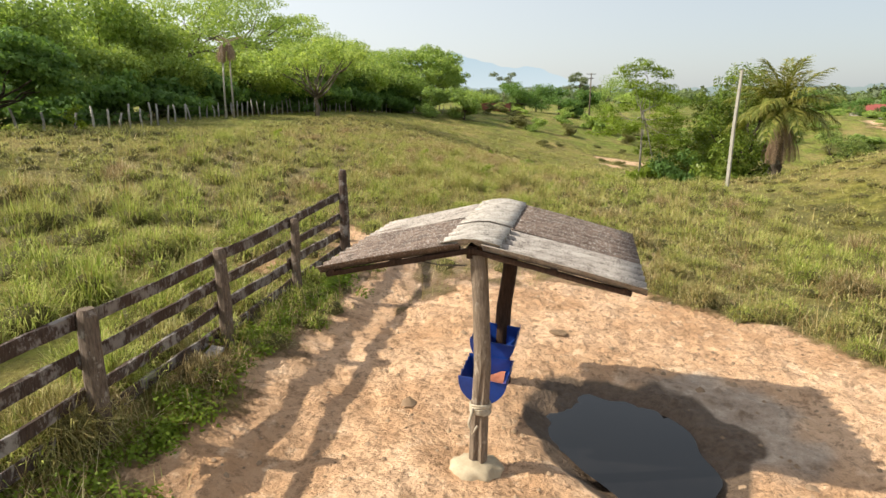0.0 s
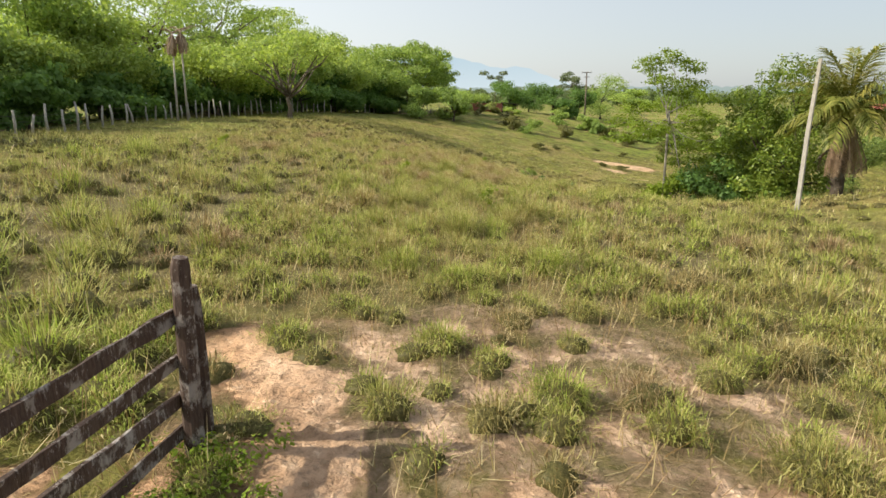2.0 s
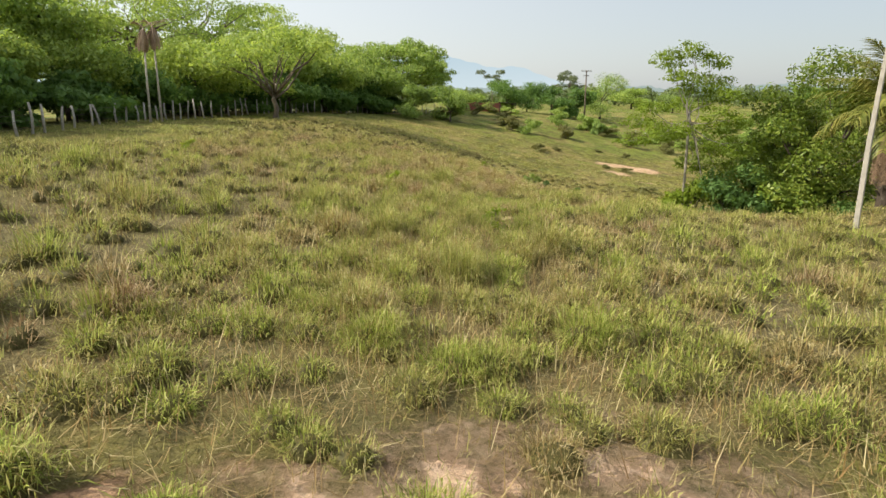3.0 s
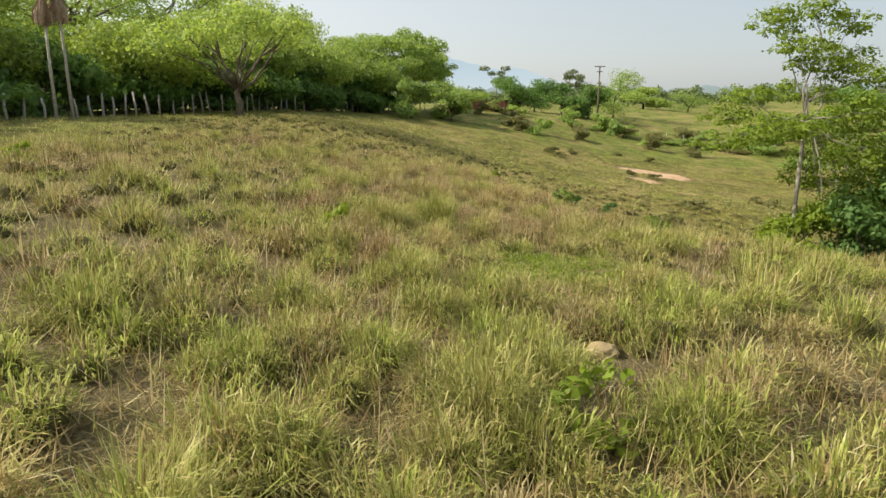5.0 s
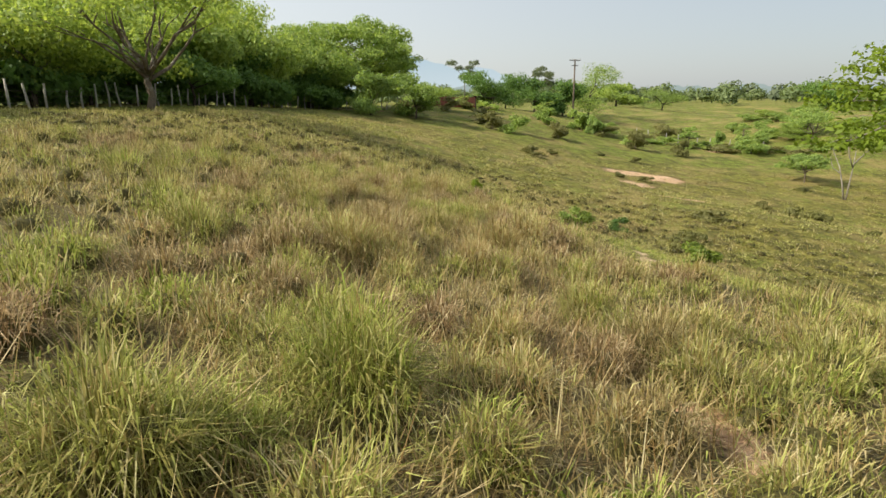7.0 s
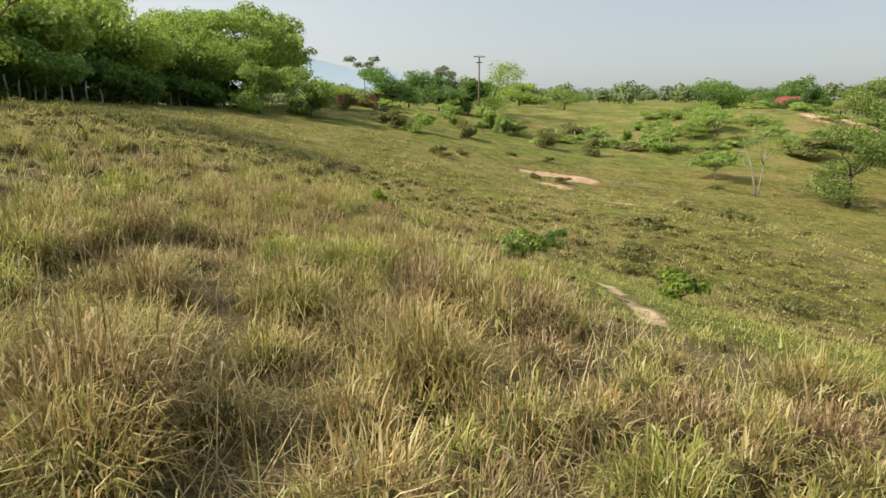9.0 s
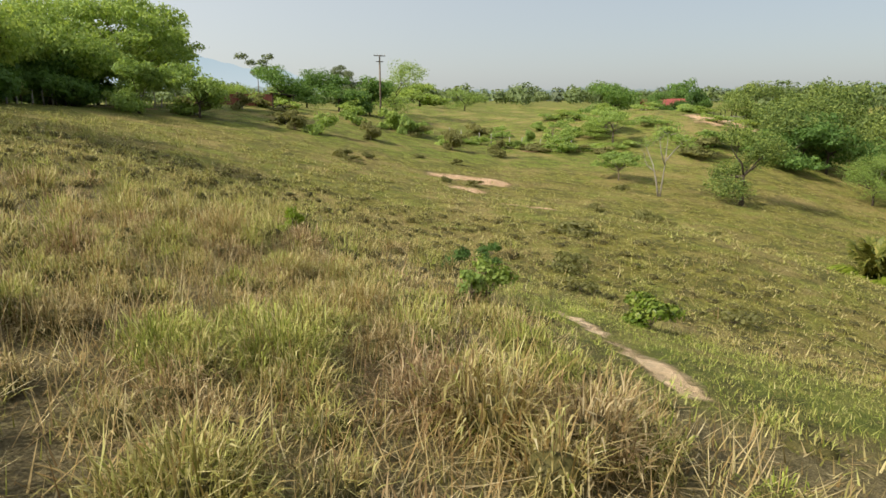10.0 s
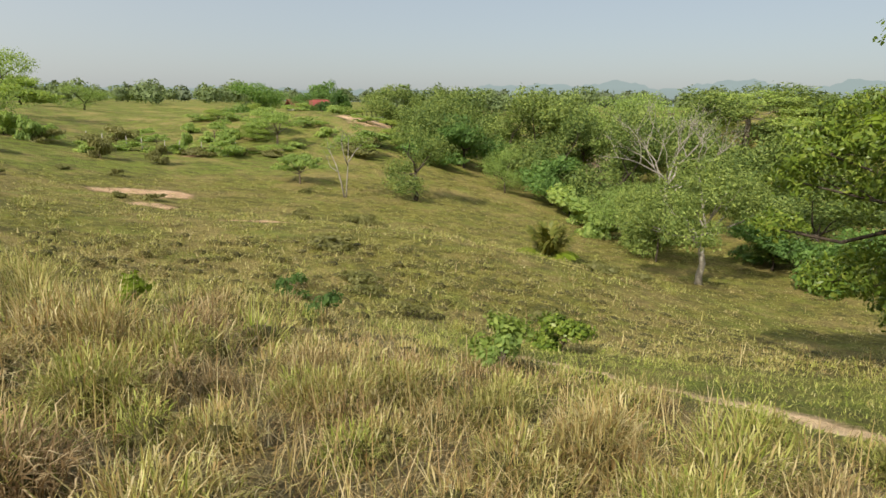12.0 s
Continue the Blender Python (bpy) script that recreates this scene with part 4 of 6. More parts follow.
def crown_part(parent, mat, seed, lobes, n, size, name="crown", **kw):
    v, f = leaf_cards(np.random.RandomState(seed), lobes, n, size, **kw)
    return part(name, arrays_mesh(name, v, f), mat, parent)


def wander(rng, a, b, n, amount):
    a, b = Vector(a), Vector(b)
    pts = [a.lerp(b, i / (n - 1)) for i in range(n)]
    for i in range(1, n - 1):
        pts[i] += Vector((rng.uniform(-1, 1), rng.uniform(-1, 1), rng.uniform(-0.4, 0.6))) * amount
    return pts


def limbs_part(parent, mat, seed, base, fork, r0, lobes, twigs=2, stems=1, sides=7):
    """Trunk from base to fork and one tapering limb, with twigs, to each lobe of the crown."""
    rng = random.Random(seed)
    sh = Shape()
    fork = Vector(fork)
    for s in range(stems):
        off = Vector((rng.uniform(-1, 1), rng.uniform(-1, 1), 0)) * r0 * (3 if stems > 1 else 0.3)
        pts = wander(rng, Vector(base) + off * 0.4, fork + off, 5, r0 * 0.6)
        sh.tube(pts, [r0 * 1.35, r0, r0 * 0.9, r0 * 0.8, r0 * 0.72], sides + 1)
    for lx, ly, lz, rx, ry, rz in lobes:
        c = Vector((lx, ly, lz))
        start = fork.lerp(Vector(base), rng.uniform(0, 0.2))
        pts = wander(rng, start, c, 5, (c - start).length * 0.07)
        r1 = r0 * rng.uniform(0.35, 0.55)
        sh.tube(pts, [r1, r1 * 0.8, r1 * 0.6, r1 * 0.45, r1 * 0.25], sides)
        for _ in range(twigs):
            a = pts[rng.randint(2, 4)]
            e = c + Vector((rng.uniform(-1, 1) * rx, rng.uniform(-1, 1) * ry, rng.uniform(-0.3, 0.9) * rz)) * 0.85
            tw = wander(rng, a, e, 4, 0.08 * (e - a).length)
            sh.tube(tw, [r1 * 0.4, r1 * 0.3, r1 * 0.2, r1 * 0.06], 5, False)
    return part("trunk", sh.mesh("trunk", True), mat, parent)


def lobes_for(style, h, w, seed):
    rng = random.Random(seed)
    out = []
    if style in ("full", "canopy"):      # foliage almost to the ground, or above a shaded floor
        for i in range(14):
            low = 0.36 if style == "canopy" else 0.16
            z = h * (low + (0.84 - low) * ((i * 0.618) % 1))
            k = 1 - max(0, z / h - 0.5) * 1.1
            a, d = i * 2.4 + rng.uniform(-0.4, 0.4), w * 0.36 * math.sqrt(rng.uniform(0.15, 1)) * k
            r = w * rng.uniform(0.17, 0.25)
            out.append((math.cos(a) * d, math.sin(a) * d, z, r, r, min(r * rng.uniform(0.58, 0.85), h * 0.20)))
    elif style == "dome":    # broad dome of many lumps, hollow below
        for i in range(24):
            c = 0.02 + 0.96 * (i + 0.5) / 24
            a, q = i * 2.4 + rng.uniform(-0.3, 0.3), w * 0.40 * math.sqrt(1 - c * c)
            r = w * rng.uniform(0.12, 0.19)
            out.append((math.cos(a) * q, math.sin(a) * q, h * (0.40 + 0.50 * c) * rng.uniform(0.93, 1.0), r, r, r * 0.44))
    elif style == "tall":    # high domed crown on a bare stem
        for i in range(13):
            a, d = rng.uniform(0, 6.28), w * 0.38 * math.sqrt(rng.uniform(0.02, 1))
            z = h * (0.86 - 0.30 * (d / (w * 0.38)) ** 2 - rng.uniform(0, 0.22))
            r = w * rng.uniform(0.11, 0.17)
            out.append((math.cos(a) * d, math.sin(a) * d, z, r, r, r * 0.55))
    elif style == "spread":  # wide flat-topped crown with visible limbs
        for i in range(13):
            a, d = i * 2.4, w * 0.40 * math.sqrt((i + 0.4) / 13)
            z = h * (0.83 - 0.20 * (d / (w * 0.4)) ** 2 + rng.uniform(-0.10, 0.05))
            r = w * rng.uniform(0.10, 0.15)
            out.append((math.cos(a) * d, math.sin(a) * d, z, r, r, r * 0.5))
    elif style == "layered":  # thin flat layers
        for i in range(9):
            a, d = i * 2.4 + rng.uniform(-0.4, 0.4), w * 0.36 * math.sqrt((i + 0.5) / 9)
            z = h * (0.90 - 0.5 * (d / (w * 0.4)) ** 1.5 * rng.uniform(0.5, 1.2))
            r = w * rng.uniform(0.14, 0.20)
            out.append((math.cos(a) * d, math.sin(a) * d, max(z, h * 0.35), r, r, r * 0.26))
    else:                    # thin: few small tufts on long stems
        for i in range(7):
            a, d = rng.uniform(0, 6.28), w * 0.38 * math.sqrt(rng.uniform(0, 1))
            r = w * rng.uniform(0.10, 0.16)
            out.append((math.cos(a) * d, math.sin(a) * d, h * rng.uniform(0.55, 0.95), r, r, r * 0.6))
    return out


KINDS = {
    # style, leaves, leaf size, leaf material, bark, trunk radius / height, fork height, name, label
    "forest": ("canopy", 12500, 0.30, M_FOREST, M_BARK_DARK, 0.022, 0.35, "broadleaf_tree", "dense green broadleaf tree at the edge of the wood"),
    "valley": ("full", 12500, 0.33, M_VALLEY, M_BARK_DARK, 0.022, 0.35, "broadleaf_tree", "deep green broadleaf tree of the valley wood"),
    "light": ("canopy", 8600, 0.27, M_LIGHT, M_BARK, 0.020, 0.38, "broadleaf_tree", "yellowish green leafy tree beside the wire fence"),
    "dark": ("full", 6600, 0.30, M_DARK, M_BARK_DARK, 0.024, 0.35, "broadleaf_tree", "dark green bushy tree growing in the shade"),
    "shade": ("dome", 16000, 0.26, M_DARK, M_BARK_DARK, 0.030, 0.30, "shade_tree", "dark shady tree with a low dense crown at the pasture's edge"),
    "tall": ("dome", 10500, 0.30, M_FOREST, M_BARK, 0.020, 0.55, "canopy_tree", "tall wood tree with a high domed dark crown"),
    "spread": ("spread", 9600, 0.26, M_FOREST, M_BARK, 0.030, 0.26, "spreading_tree", "spreading tree with pale limbs and a thin green crown"),
    "big": ("dome", 20000, 0.34, M_FOREST, M_BARK, 0.022, 0.35, "broad_tree", "large broad-domed olive green tree behind the fence"),
    "round": ("full", 7000, 0.26, M_FOREST, M_BARK_DARK, 0.024, 0.30, "round_tree", "small rounded bright green tree on the meadow's edge"),
    "shrub": ("full", 2700, 0.27, M_FOREST, M_BARK_DARK, 0.022, 0.2, "shrub", "green bushy shrub growing in the grass"),
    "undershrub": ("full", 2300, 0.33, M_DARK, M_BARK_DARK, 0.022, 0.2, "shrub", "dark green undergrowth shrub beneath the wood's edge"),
    "bankshrub": ("full", 1500, 0.24, M_FOREST, M_BARK_DARK, 0.022, 0.2, "shrub", "green shrub on the grassy bank"),
    "scrub": ("full", 800, 0.16, M_OLIVE, M_BARK_DARK, 0.03, 0.2, "scrub_bush", "low brownish scrub bush on the grassy slope"),
    "olive": ("full", 1900, 0.25, M_OLIVE, M_BARK, 0.020, 0.25, "shrub", "dull olive half-dry shrub"),
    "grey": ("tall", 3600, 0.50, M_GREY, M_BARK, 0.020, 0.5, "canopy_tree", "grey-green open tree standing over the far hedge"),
    "thin": ("thin", 1300, 0.34, M_GREY, M_BARK, 0.009, 0.6, "slender_tree", "slender nearly bare tree with pale stem and few tufts"),
    "umbrella": ("layered", 4200, 0.22, M_FOREST, M_BARK, 0.028, 0.40, "umbrella_tree", "low umbrella-shaped green tree on the slope"),
    "lone": ("full", 9000, 0.18, M_VALLEY, M_BARK_DARK, 0.026, 0.34, "meadow_tree", "lone leafy tree with a dark trunk on the meadow"),
    "sapling": ("layered", 900, 0.20, M_FOREST, M_BARK, 0.014, 0.6, "sapling", "young thin sapling with flat tiers of leaves"),
}
MADE = {}


def tree(kind, x, y, h, w, turn=None, variants=3, group=""):
    """One tree of a kind, h high and w across, rooted in the ground; later ones share the first one's meshes."""
    style, n, size, leaf, bark, rr, fk, name, label = KINDS[kind]
    slot = (kind, len([k for k in MADE if k[0] == kind]) if len([k for k in MADE if k[0] == kind]) < variants else int(x * 7 + y * 3) % variants)
    z = hz(x, y) - 0.08
    turn = (x * 37 + y * 17) % 360 if turn is None else turn
    m = pose(x, y, z, 0, 0, turn)
    if slot not in MADE:
        ob = thing(name, m, label, "tree" if "shrub" not in name else "shrub", group or name + "s")
        seed = 100 + len(MADE) * 7
        lobes = lobes_for(style, h, w, seed)
        crown_part(ob, leaf, seed, clumped(lobes, seed, 8 if h > 5 else 4), int(n * 0.95), size * 1.04, slim=0.72, shell=0.2, three=kind != "lone")
        limbs_part(ob, bark, seed, (0, 0, -0.2), (0, 0, h * fk), max(0.05, h * rr), (lobes if style in ("spread", "layered", "thin") else lobes[::2]) if "shrub" not in name and "scrub" not in name else lobes[:2], 1 if style != "spread" else 2, 1, 5)
        MADE[slot] = (ob, h, w)
        return ob
    base, h0, w0 = MADE[slot]
    return copy_thing(base, m @ Matrix.Diagonal((w / w0, w / w0, h / h0, 1)))


# the wood behind the wire fence
tree("shade", -21.4, 30.9, 5.2, 7.6)
tree("forest", -30.0, 42.6, 9.4, 15.0)
tree("forest", -29.1, 48.0, 8.8, 12.6)
tree("light", -24.8, 57.0, 8.0, 10.4)
tree("tall", -31.0, 82.4, 15.4, 19.5)
tree("tall", -27.1, 93.2, 17.6, 17.3)
tree("spread", -13.1, 69.3, 8.6, 15.5, 30)
tree("light", -20.2, 70.2, 7.0, 11.4)
tree("big", -3.0, 114.5, 11.6, 15.6)
tree("round", 4.1, 104.5, 5.3, 6.6)
tree("round", -1.0, 101.5, 4.8, 6.4)
tree("forest", -2.0, 112.0, 6.4, 9.0)
tree("forest", -6.2, 110.5, 6.8, 9.0)
tree("tall", -23.8, 109.5, 17.4, 15.0)
tree("forest", -28.7, 56.2, 10.8, 14.0)
tree("forest", -12.8, 95.2, 10.4, 11.4)
tree("forest", -8.4, 106.0, 9.8, 12.0)
tree("forest", -13.0, 102.3, 7.8, 12.0)
tree("light", -24.0, 71.3, 6.6, 9.8)
tree("light", -18.6, 80.2, 7.2, 10.6)
tree("tall", -21.8, 118.0, 15.6, 15.0)
tree("tall", -37.1, 82.1, 12.4, 19.0)
tree("tall", -42.1, 74.0, 12.0, 20.0)
tree("dark", -23.2, 62.3, 5.2, 8.0)
tree("dark", -22.3, 87.3, 6.4, 11.7)
tree("tall", -9.8, 119.6, 12.4, 14.0)
tree("forest", -16.0, 88.0, 8.0, 10.0)
tree("dark", -14.6, 83.0, 5.0, 8.0)
tree("dark", -12.0, 93.0, 5.0, 8.4)
tree("dark", -19.5, 76.0, 5.0, 8.6)
tree("dark", -26.0, 66.0, 5.4, 9.0)
tree("forest", -27.0, 52.0, 5.6, 9.0)
tree("forest", -26.5, 44.0, 5.4, 8.0)
tree("dark", -7.5, 103.5, 4.4, 7.4)
tree("dark", -5.5, 116.0, 6.0, 10.0)
tree("dark", -10.0, 112.0, 6.0, 10.0)
tree("tall", -45.0, 55.0, 8.8, 17.0)
tree("tall", -38.0, 62.0, 9.6, 16.0)
tree("forest", -36.0, 70.0, 10.0, 15.0)
tree("forest", -30.0, 100.0, 10.5, 15.0)
tree("forest", -18.0, 104.0, 9.5, 13.0)
tree("forest", -40.0, 95.0, 11.0, 17.0)
tree("tall", -3.0, 126.0, 9.4, 14.0)
tree("forest", -50.0, 42.0, 9.0, 16.0)
tree("forest", -34.0, 36.0, 7.6, 12.0)
tree("light", -25.5, 50.0, 5.6, 7.0)

for i in range(26):     # undergrowth along the fence, its dark leaves carrying the canopy's shade
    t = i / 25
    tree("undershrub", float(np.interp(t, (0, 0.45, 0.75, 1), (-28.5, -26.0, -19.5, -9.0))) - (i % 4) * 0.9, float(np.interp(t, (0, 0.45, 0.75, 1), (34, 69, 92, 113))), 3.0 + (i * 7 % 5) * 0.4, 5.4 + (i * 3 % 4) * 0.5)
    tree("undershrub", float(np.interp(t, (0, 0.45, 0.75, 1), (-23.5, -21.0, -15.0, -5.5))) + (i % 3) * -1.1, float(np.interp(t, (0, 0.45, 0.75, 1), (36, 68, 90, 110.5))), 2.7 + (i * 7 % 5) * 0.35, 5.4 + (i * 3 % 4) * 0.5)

# hedges and trees past the meadow
tree("dark", 16.9, 139.0, 6.2, 9.5)
tree("dark", 21.1, 140.4, 6.0, 9.5)
tree("dark", 25.6, 138.0, 5.8, 9.5)
tree("dark", 30.7, 138.6, 6.0, 10.0)
tree("round", 37.6, 146.0, 9.8, 14.0)
tree("grey", 54.1, 249.2, 15.0, 14.0)
tree("thin", 15.0, 149.2, 9.4, 7.2)
tree("round", 58.8, 191.0, 6.0, 15.0)
tree("round", 66.8, 181.0, 5.4, 12.8)
tree("forest", 9.0, 158.0, 5.0, 12.0)
tree("olive", 21.6, 106.5, 2.2, 3.0)
tree("shrub", 27.8, 118.4, 3.0, 4.0)
tree("shrub", 22.8, 117.5, 2.4, 3.0)
tree("olive", 30.5, 116.0, 1.6, 4.5)
tree("olive", 36.0, 117.0, 1.5, 4.0)
tree("olive", 14.2, 118.0, 1.3, 3.6)
tree("shrub", 12.0, 125.0, 1.9, 3.0)
tree("shrub", -10.5, 100.5, 1.7, 3.4)
tree("shrub", -6.6, 105.0, 1.6, 4.4)

SCATTER = random.Random(21)
for i in range(26):     # brushy bank past the meadow
    tree("bankshrub" if i % 3 else "olive", SCATTER.uniform(2, 62), SCATTER.uniform(104, 134), SCATTER.uniform(0.9, 2.4), SCATTER.uniform(2.0, 4.6))
for i in range(12):     # dark hedge under the bank
    tree("bankshrub", 35 + 2.3 * i, 116.5 - 0.55 * i + SCATTER.uniform(-0.6, 0.6), SCATTER.uniform(0.7, 1.3), SCATTER.uniform(2.6, 3.8))
for i in range(18):     # low scrub on the slope
    tree("scrub", SCATTER.uniform(12, 52), SCATTER.uniform(54, 100), SCATTER.uniform(0.45, 0.8), SCATTER.uniform(1.2, 2.6))
tree("dark", 97.0, 148.0, 5.2, 7.0)     # beside the farmhouse
tree("dark", 104.5, 147.0, 6.4, 7.4)
for i in range(7):      # low shrubs added to stand for sunlit grass behind the fence
    tree("bankshrub", -21.6 - 0.5 * (i % 3), 29.0 + 1.5 * i, 0.55, 2.2)
FARM_SCRUB = []
for i in range(22):
    fx, fy, fh, fw = SCATTER.uniform(58, 94), SCATTER.uniform(102, 140), SCATTER.uniform(1.3, 3.0), SCATTER.uniform(3.4, 6.4)
    FARM_SCRUB.append((fx, fy, min(fh, 1.5) if 0.70 < math.atan2(fx - 1, fy - 41) < 0.86 else fh, fw))    # low before the house and its yard
for i in range(22):     # thicket round the farm
    tree("light" if i % 3 == 0 else "bankshrub", *FARM_SCRUB[i])

# the slope and the wood in the valley
tree("umbrella", 45.5, 94.0, 3.2, 6.6)
tree("lone", 53.3, 84.6, 9.0, 8.2)
tree("sapling", 49.4, 113.6, 4.2, 3.0)
tree("sapling", 42.0, 114.3, 2.6, 3.2)
tree("olive", 46.0, 112.5, 1.1, 5.0)
tree("olive", 52.0, 112.0, 1.0, 5.0)
tree("umbrella", 59.0, 113.0, 5.2, 8.0)
tree("umbrella", 62.5, 119.5, 4.6, 8.0)
tree("olive", 66.0, 104.0, 2.6, 7.0)
tree("shrub", 72.0, 107.0, 2.6, 7.0)
tree("valley", 82.3, 101, 9.0, 15.6)
tree("dark", 77.8, 99.4, 5.9, 10.8)
tree("dark", 83.3, 98, 8.5, 12.8)
tree("round", 76.4, 86.7, 6.4, 8.0)
tree("dark", 78.4, 80.3, 6.8, 11.5)
tree("valley", 86.2, 82.7, 13.4, 13.6)
tree("valley", 79, 71.1, 14.3, 14.1)
tree("valley", 97.4, 98.4, 13.0, 15.4)
tree("valley", 98.2, 92.5, 16.2, 20.0)
tree("valley", 106.8, 88, 15.2, 19.2)
tree("valley", 105.6, 109.9, 13.4, 18.7)
tree("valley", 113.7, 124.9, 11.7, 16.0)
tree("valley", 117.5, 136.4, 10.0, 14.1)
tree("tall", 106, 78.8, 16.3, 20.1)
tree("valley", 118.1, 72.8, 14.3, 24.1)
tree("tall", 129.8, 65.8, 12.7, 25.2)
tree("valley", 140.9, 57.9, 11.7, 30.1)
tree("valley", 149.6, 49.1, 10.6, 34.6)
tree("valley", 66, 62.5, 7.8, 13.4)
tree("valley", 70.8, 52.7, 11.7, 14.3)
tree("valley", 77.3, 50.7, 11.4, 16.1)
tree("valley", 83.6, 45.7, 12.7, 20.2)
tree("shrub", 73.1, 75.4, 3.8, 6.6)
tree("shrub", 66.7, 70.4, 3.6, 6.0)
tree("bankshrub", 61.0, 66.0, 3.0, 6.0)
tree("round", 57.6, 62.4, 6.4, 9.0)
tree("valley", 53.0, 58.5, 6.6, 8.4)
tree("dark", 90.5, 110, 5.3, 11.5)
tree("valley", 97.8, 113.7, 8.9, 15.9)
tree("valley", 104.4, 131.6, 8.7, 14.3)
tree("dark", 113.5, 157.4, 8.5, 11.5)
tree("dark", 95.1, 160.6, 8.1, 15.5)
tree("valley", 60.0, 47.5, 8.0, 12.0)
tree("dark", 56.0, 50.0, 4.6, 8.0)
tree("dark", 52.0, 43.5, 5.0, 9.0)
tree("valley", 90, 62, 13.8, 17.9)
tree("valley", 96, 75, 14.3, 17.9)


def grey_trunk_tree(x, y):
    ob = thing("broadleaf_tree", pose(x, y, hz(x, y) - 0.1, 0, 0, 0), "broadleaf tree with a tall pale grey trunk in the hollow", "tree")
    lobes = [(-3.6, 1.5, 5.6, 2.2, 2.2, 1.5), (-1.4, -1.4, 6.8, 2.4, 2.2, 1.5), (1.4, 1.0, 7.4, 2.4, 2.3, 1.5), (3.6, -1.2, 6.2, 2.2, 2.2, 1.5), (-5.2, -0.6, 4.4, 1.8, 2.0, 1.3),
             (4.6, 1.4, 5.0, 1.9, 2.0, 1.3), (0.2, 2.6, 5.6, 2.2, 2.0, 1.4), (0.6, -3.0, 5.4, 2.0, 1.8, 1.3), (-2.5, 3.6, 4.4, 2.0, 1.8, 1.2)]
    crown_part(ob, M_VALLEY, 77, clumped(lobes, 77, 9, 0.38), 23000, 0.17, slim=0.6, shell=0.2)
    limbs_part(ob, M_BARK_DRY, 78, (0, 0, -0.2), (-0.4, 0, 3.6), 0.24, lobes)


grey_trunk_tree(44.9, 53.2)


def forked_tree(x, y):
    """Two slim whitish stems from one root, with a thin veil of leaves above."""
    ob = thing("forked_tree", pose(x, y, hz(x, y) - 0.1, 0, 0, -38), "nearly bare tree with two forked whitish trunks", "tree")
    rng = random.Random(15)
    sh = Shape()
    for pts, r in (([(-0.05, 0, 0), (-0.35, 0, 1.6), (-0.75, 0.1, 3.2), (-1.5, 0, 4.9)], 0.10), ([(0.12, 0, 0), (0.22, 0.1, 1.5), (0.35, 0, 3.2), (0.45, 0, 6.0)], 0.09),
                   ([(-0.6, 0.05, 2.6), (-1.3, 0.3, 3.1), (-1.6, 0.4, 3.9)], 0.06), ([(0.35, 0, 3.2), (-0.1, -0.3, 4.4), (-0.3, -0.4, 5.6)], 0.07), ([(0.4, 0, 3.6), (1.2, 0.2, 4.7), (1.9, 0.3, 5.4)], 0.07)):
        sh.tube([Vector(p) for p in pts], [r * (1 - 0.7 * i / (len(pts) - 1)) for i in range(len(pts))], 8)
        e = Vector(pts[-1])
        for _ in range(5):
            sh.tube(wander(rng, e, e + Vector((rng.uniform(-1.2, 1.2), rng.uniform(-1, 1), rng.uniform(0.2, 1.2))), 4, 0.12), [r * 0.3, r * 0.2, r * 0.15, r * 0.05], 4)
    part("trunk", sh.mesh("trunk", True), M_BARK_DRY, ob)
    crown_part(ob, M_FOREST, 16, clumped([(0.7, 0, 6.0, 1.9, 1.8, 1.3), (-1.2, 0, 5.2, 1.2, 1.2, 0.9), (2.1, 0, 5.2, 1.3, 1.3, 0.9)], 16, 6), 2000, 0.15, shell=0.5)


forked_tree(45.4, 87.4)


def dead_tree(x, y, h):
    """Leafless tree: several grey stems from low down, forking four times into fine twigs."""
    ob = thing("bare_tree", pose(x, y, hz(x, y) - 0.2), "leafless pale grey tree with wide bare branches", "tree")
    rng = random.Random(5)
    sh = Shape()
    sh.tube(wander(rng, (0, 0, 0), (0.2, 0, h * 0.40), 5, 0.2), [0.30, 0.26, 0.23, 0.21, 0.18], 9)

    def fork(p, d, length, r, depth):
        e = p + d * length
        sh.tube(wander(rng, p, e, 4, length * 0.08), [r, r * 0.8, r * 0.65, r * 0.5], 6 if depth < 3 else 4, False)
        if depth < 4:
            for _ in range(3):
                nd_ = (d + Vector((rng.uniform(-0.9, 0.9), rng.uniform(-0.9, 0.9), rng.uniform(-0.25, 0.5)))).normalized()
                fork(e, nd_, length * rng.uniform(0.5, 0.78), r * 0.52, depth + 1)

    for i in range(8):
        a = i * 0.85
        d = Vector((math.cos(a) * 0.9, math.sin(a) * 0.9, rng.uniform(0.3, 1.3))).normalized()
        fork(Vector((0.2, 0, h * rng.uniform(0.30, 0.42))), d, h * 0.25, 0.10, 1)
    part("trunk", sh.mesh("trunk", True), M_BARK_DRY, ob)


dead_tree(62.3, 60.8, 15.5)


def dry_thicket(x, y):
    ob = thing("dry_tree", pose(x, y, hz(x, y) - 0.1), "leafless brown tree with fine twigs among green trees", "tree")
    lobes = lobes_for("full", 9.0, 8.0, 9)
    sh_seed = 19
    limbs_part(ob, M_BARK, sh_seed, (0, 0, -0.2), (0, 0, 2.5), 0.2, lobes, 9)
    crown_part(ob, M_DEADLEAF, 20, lobes, 420, 0.3)


dry_thicket(83.5, 75.0)


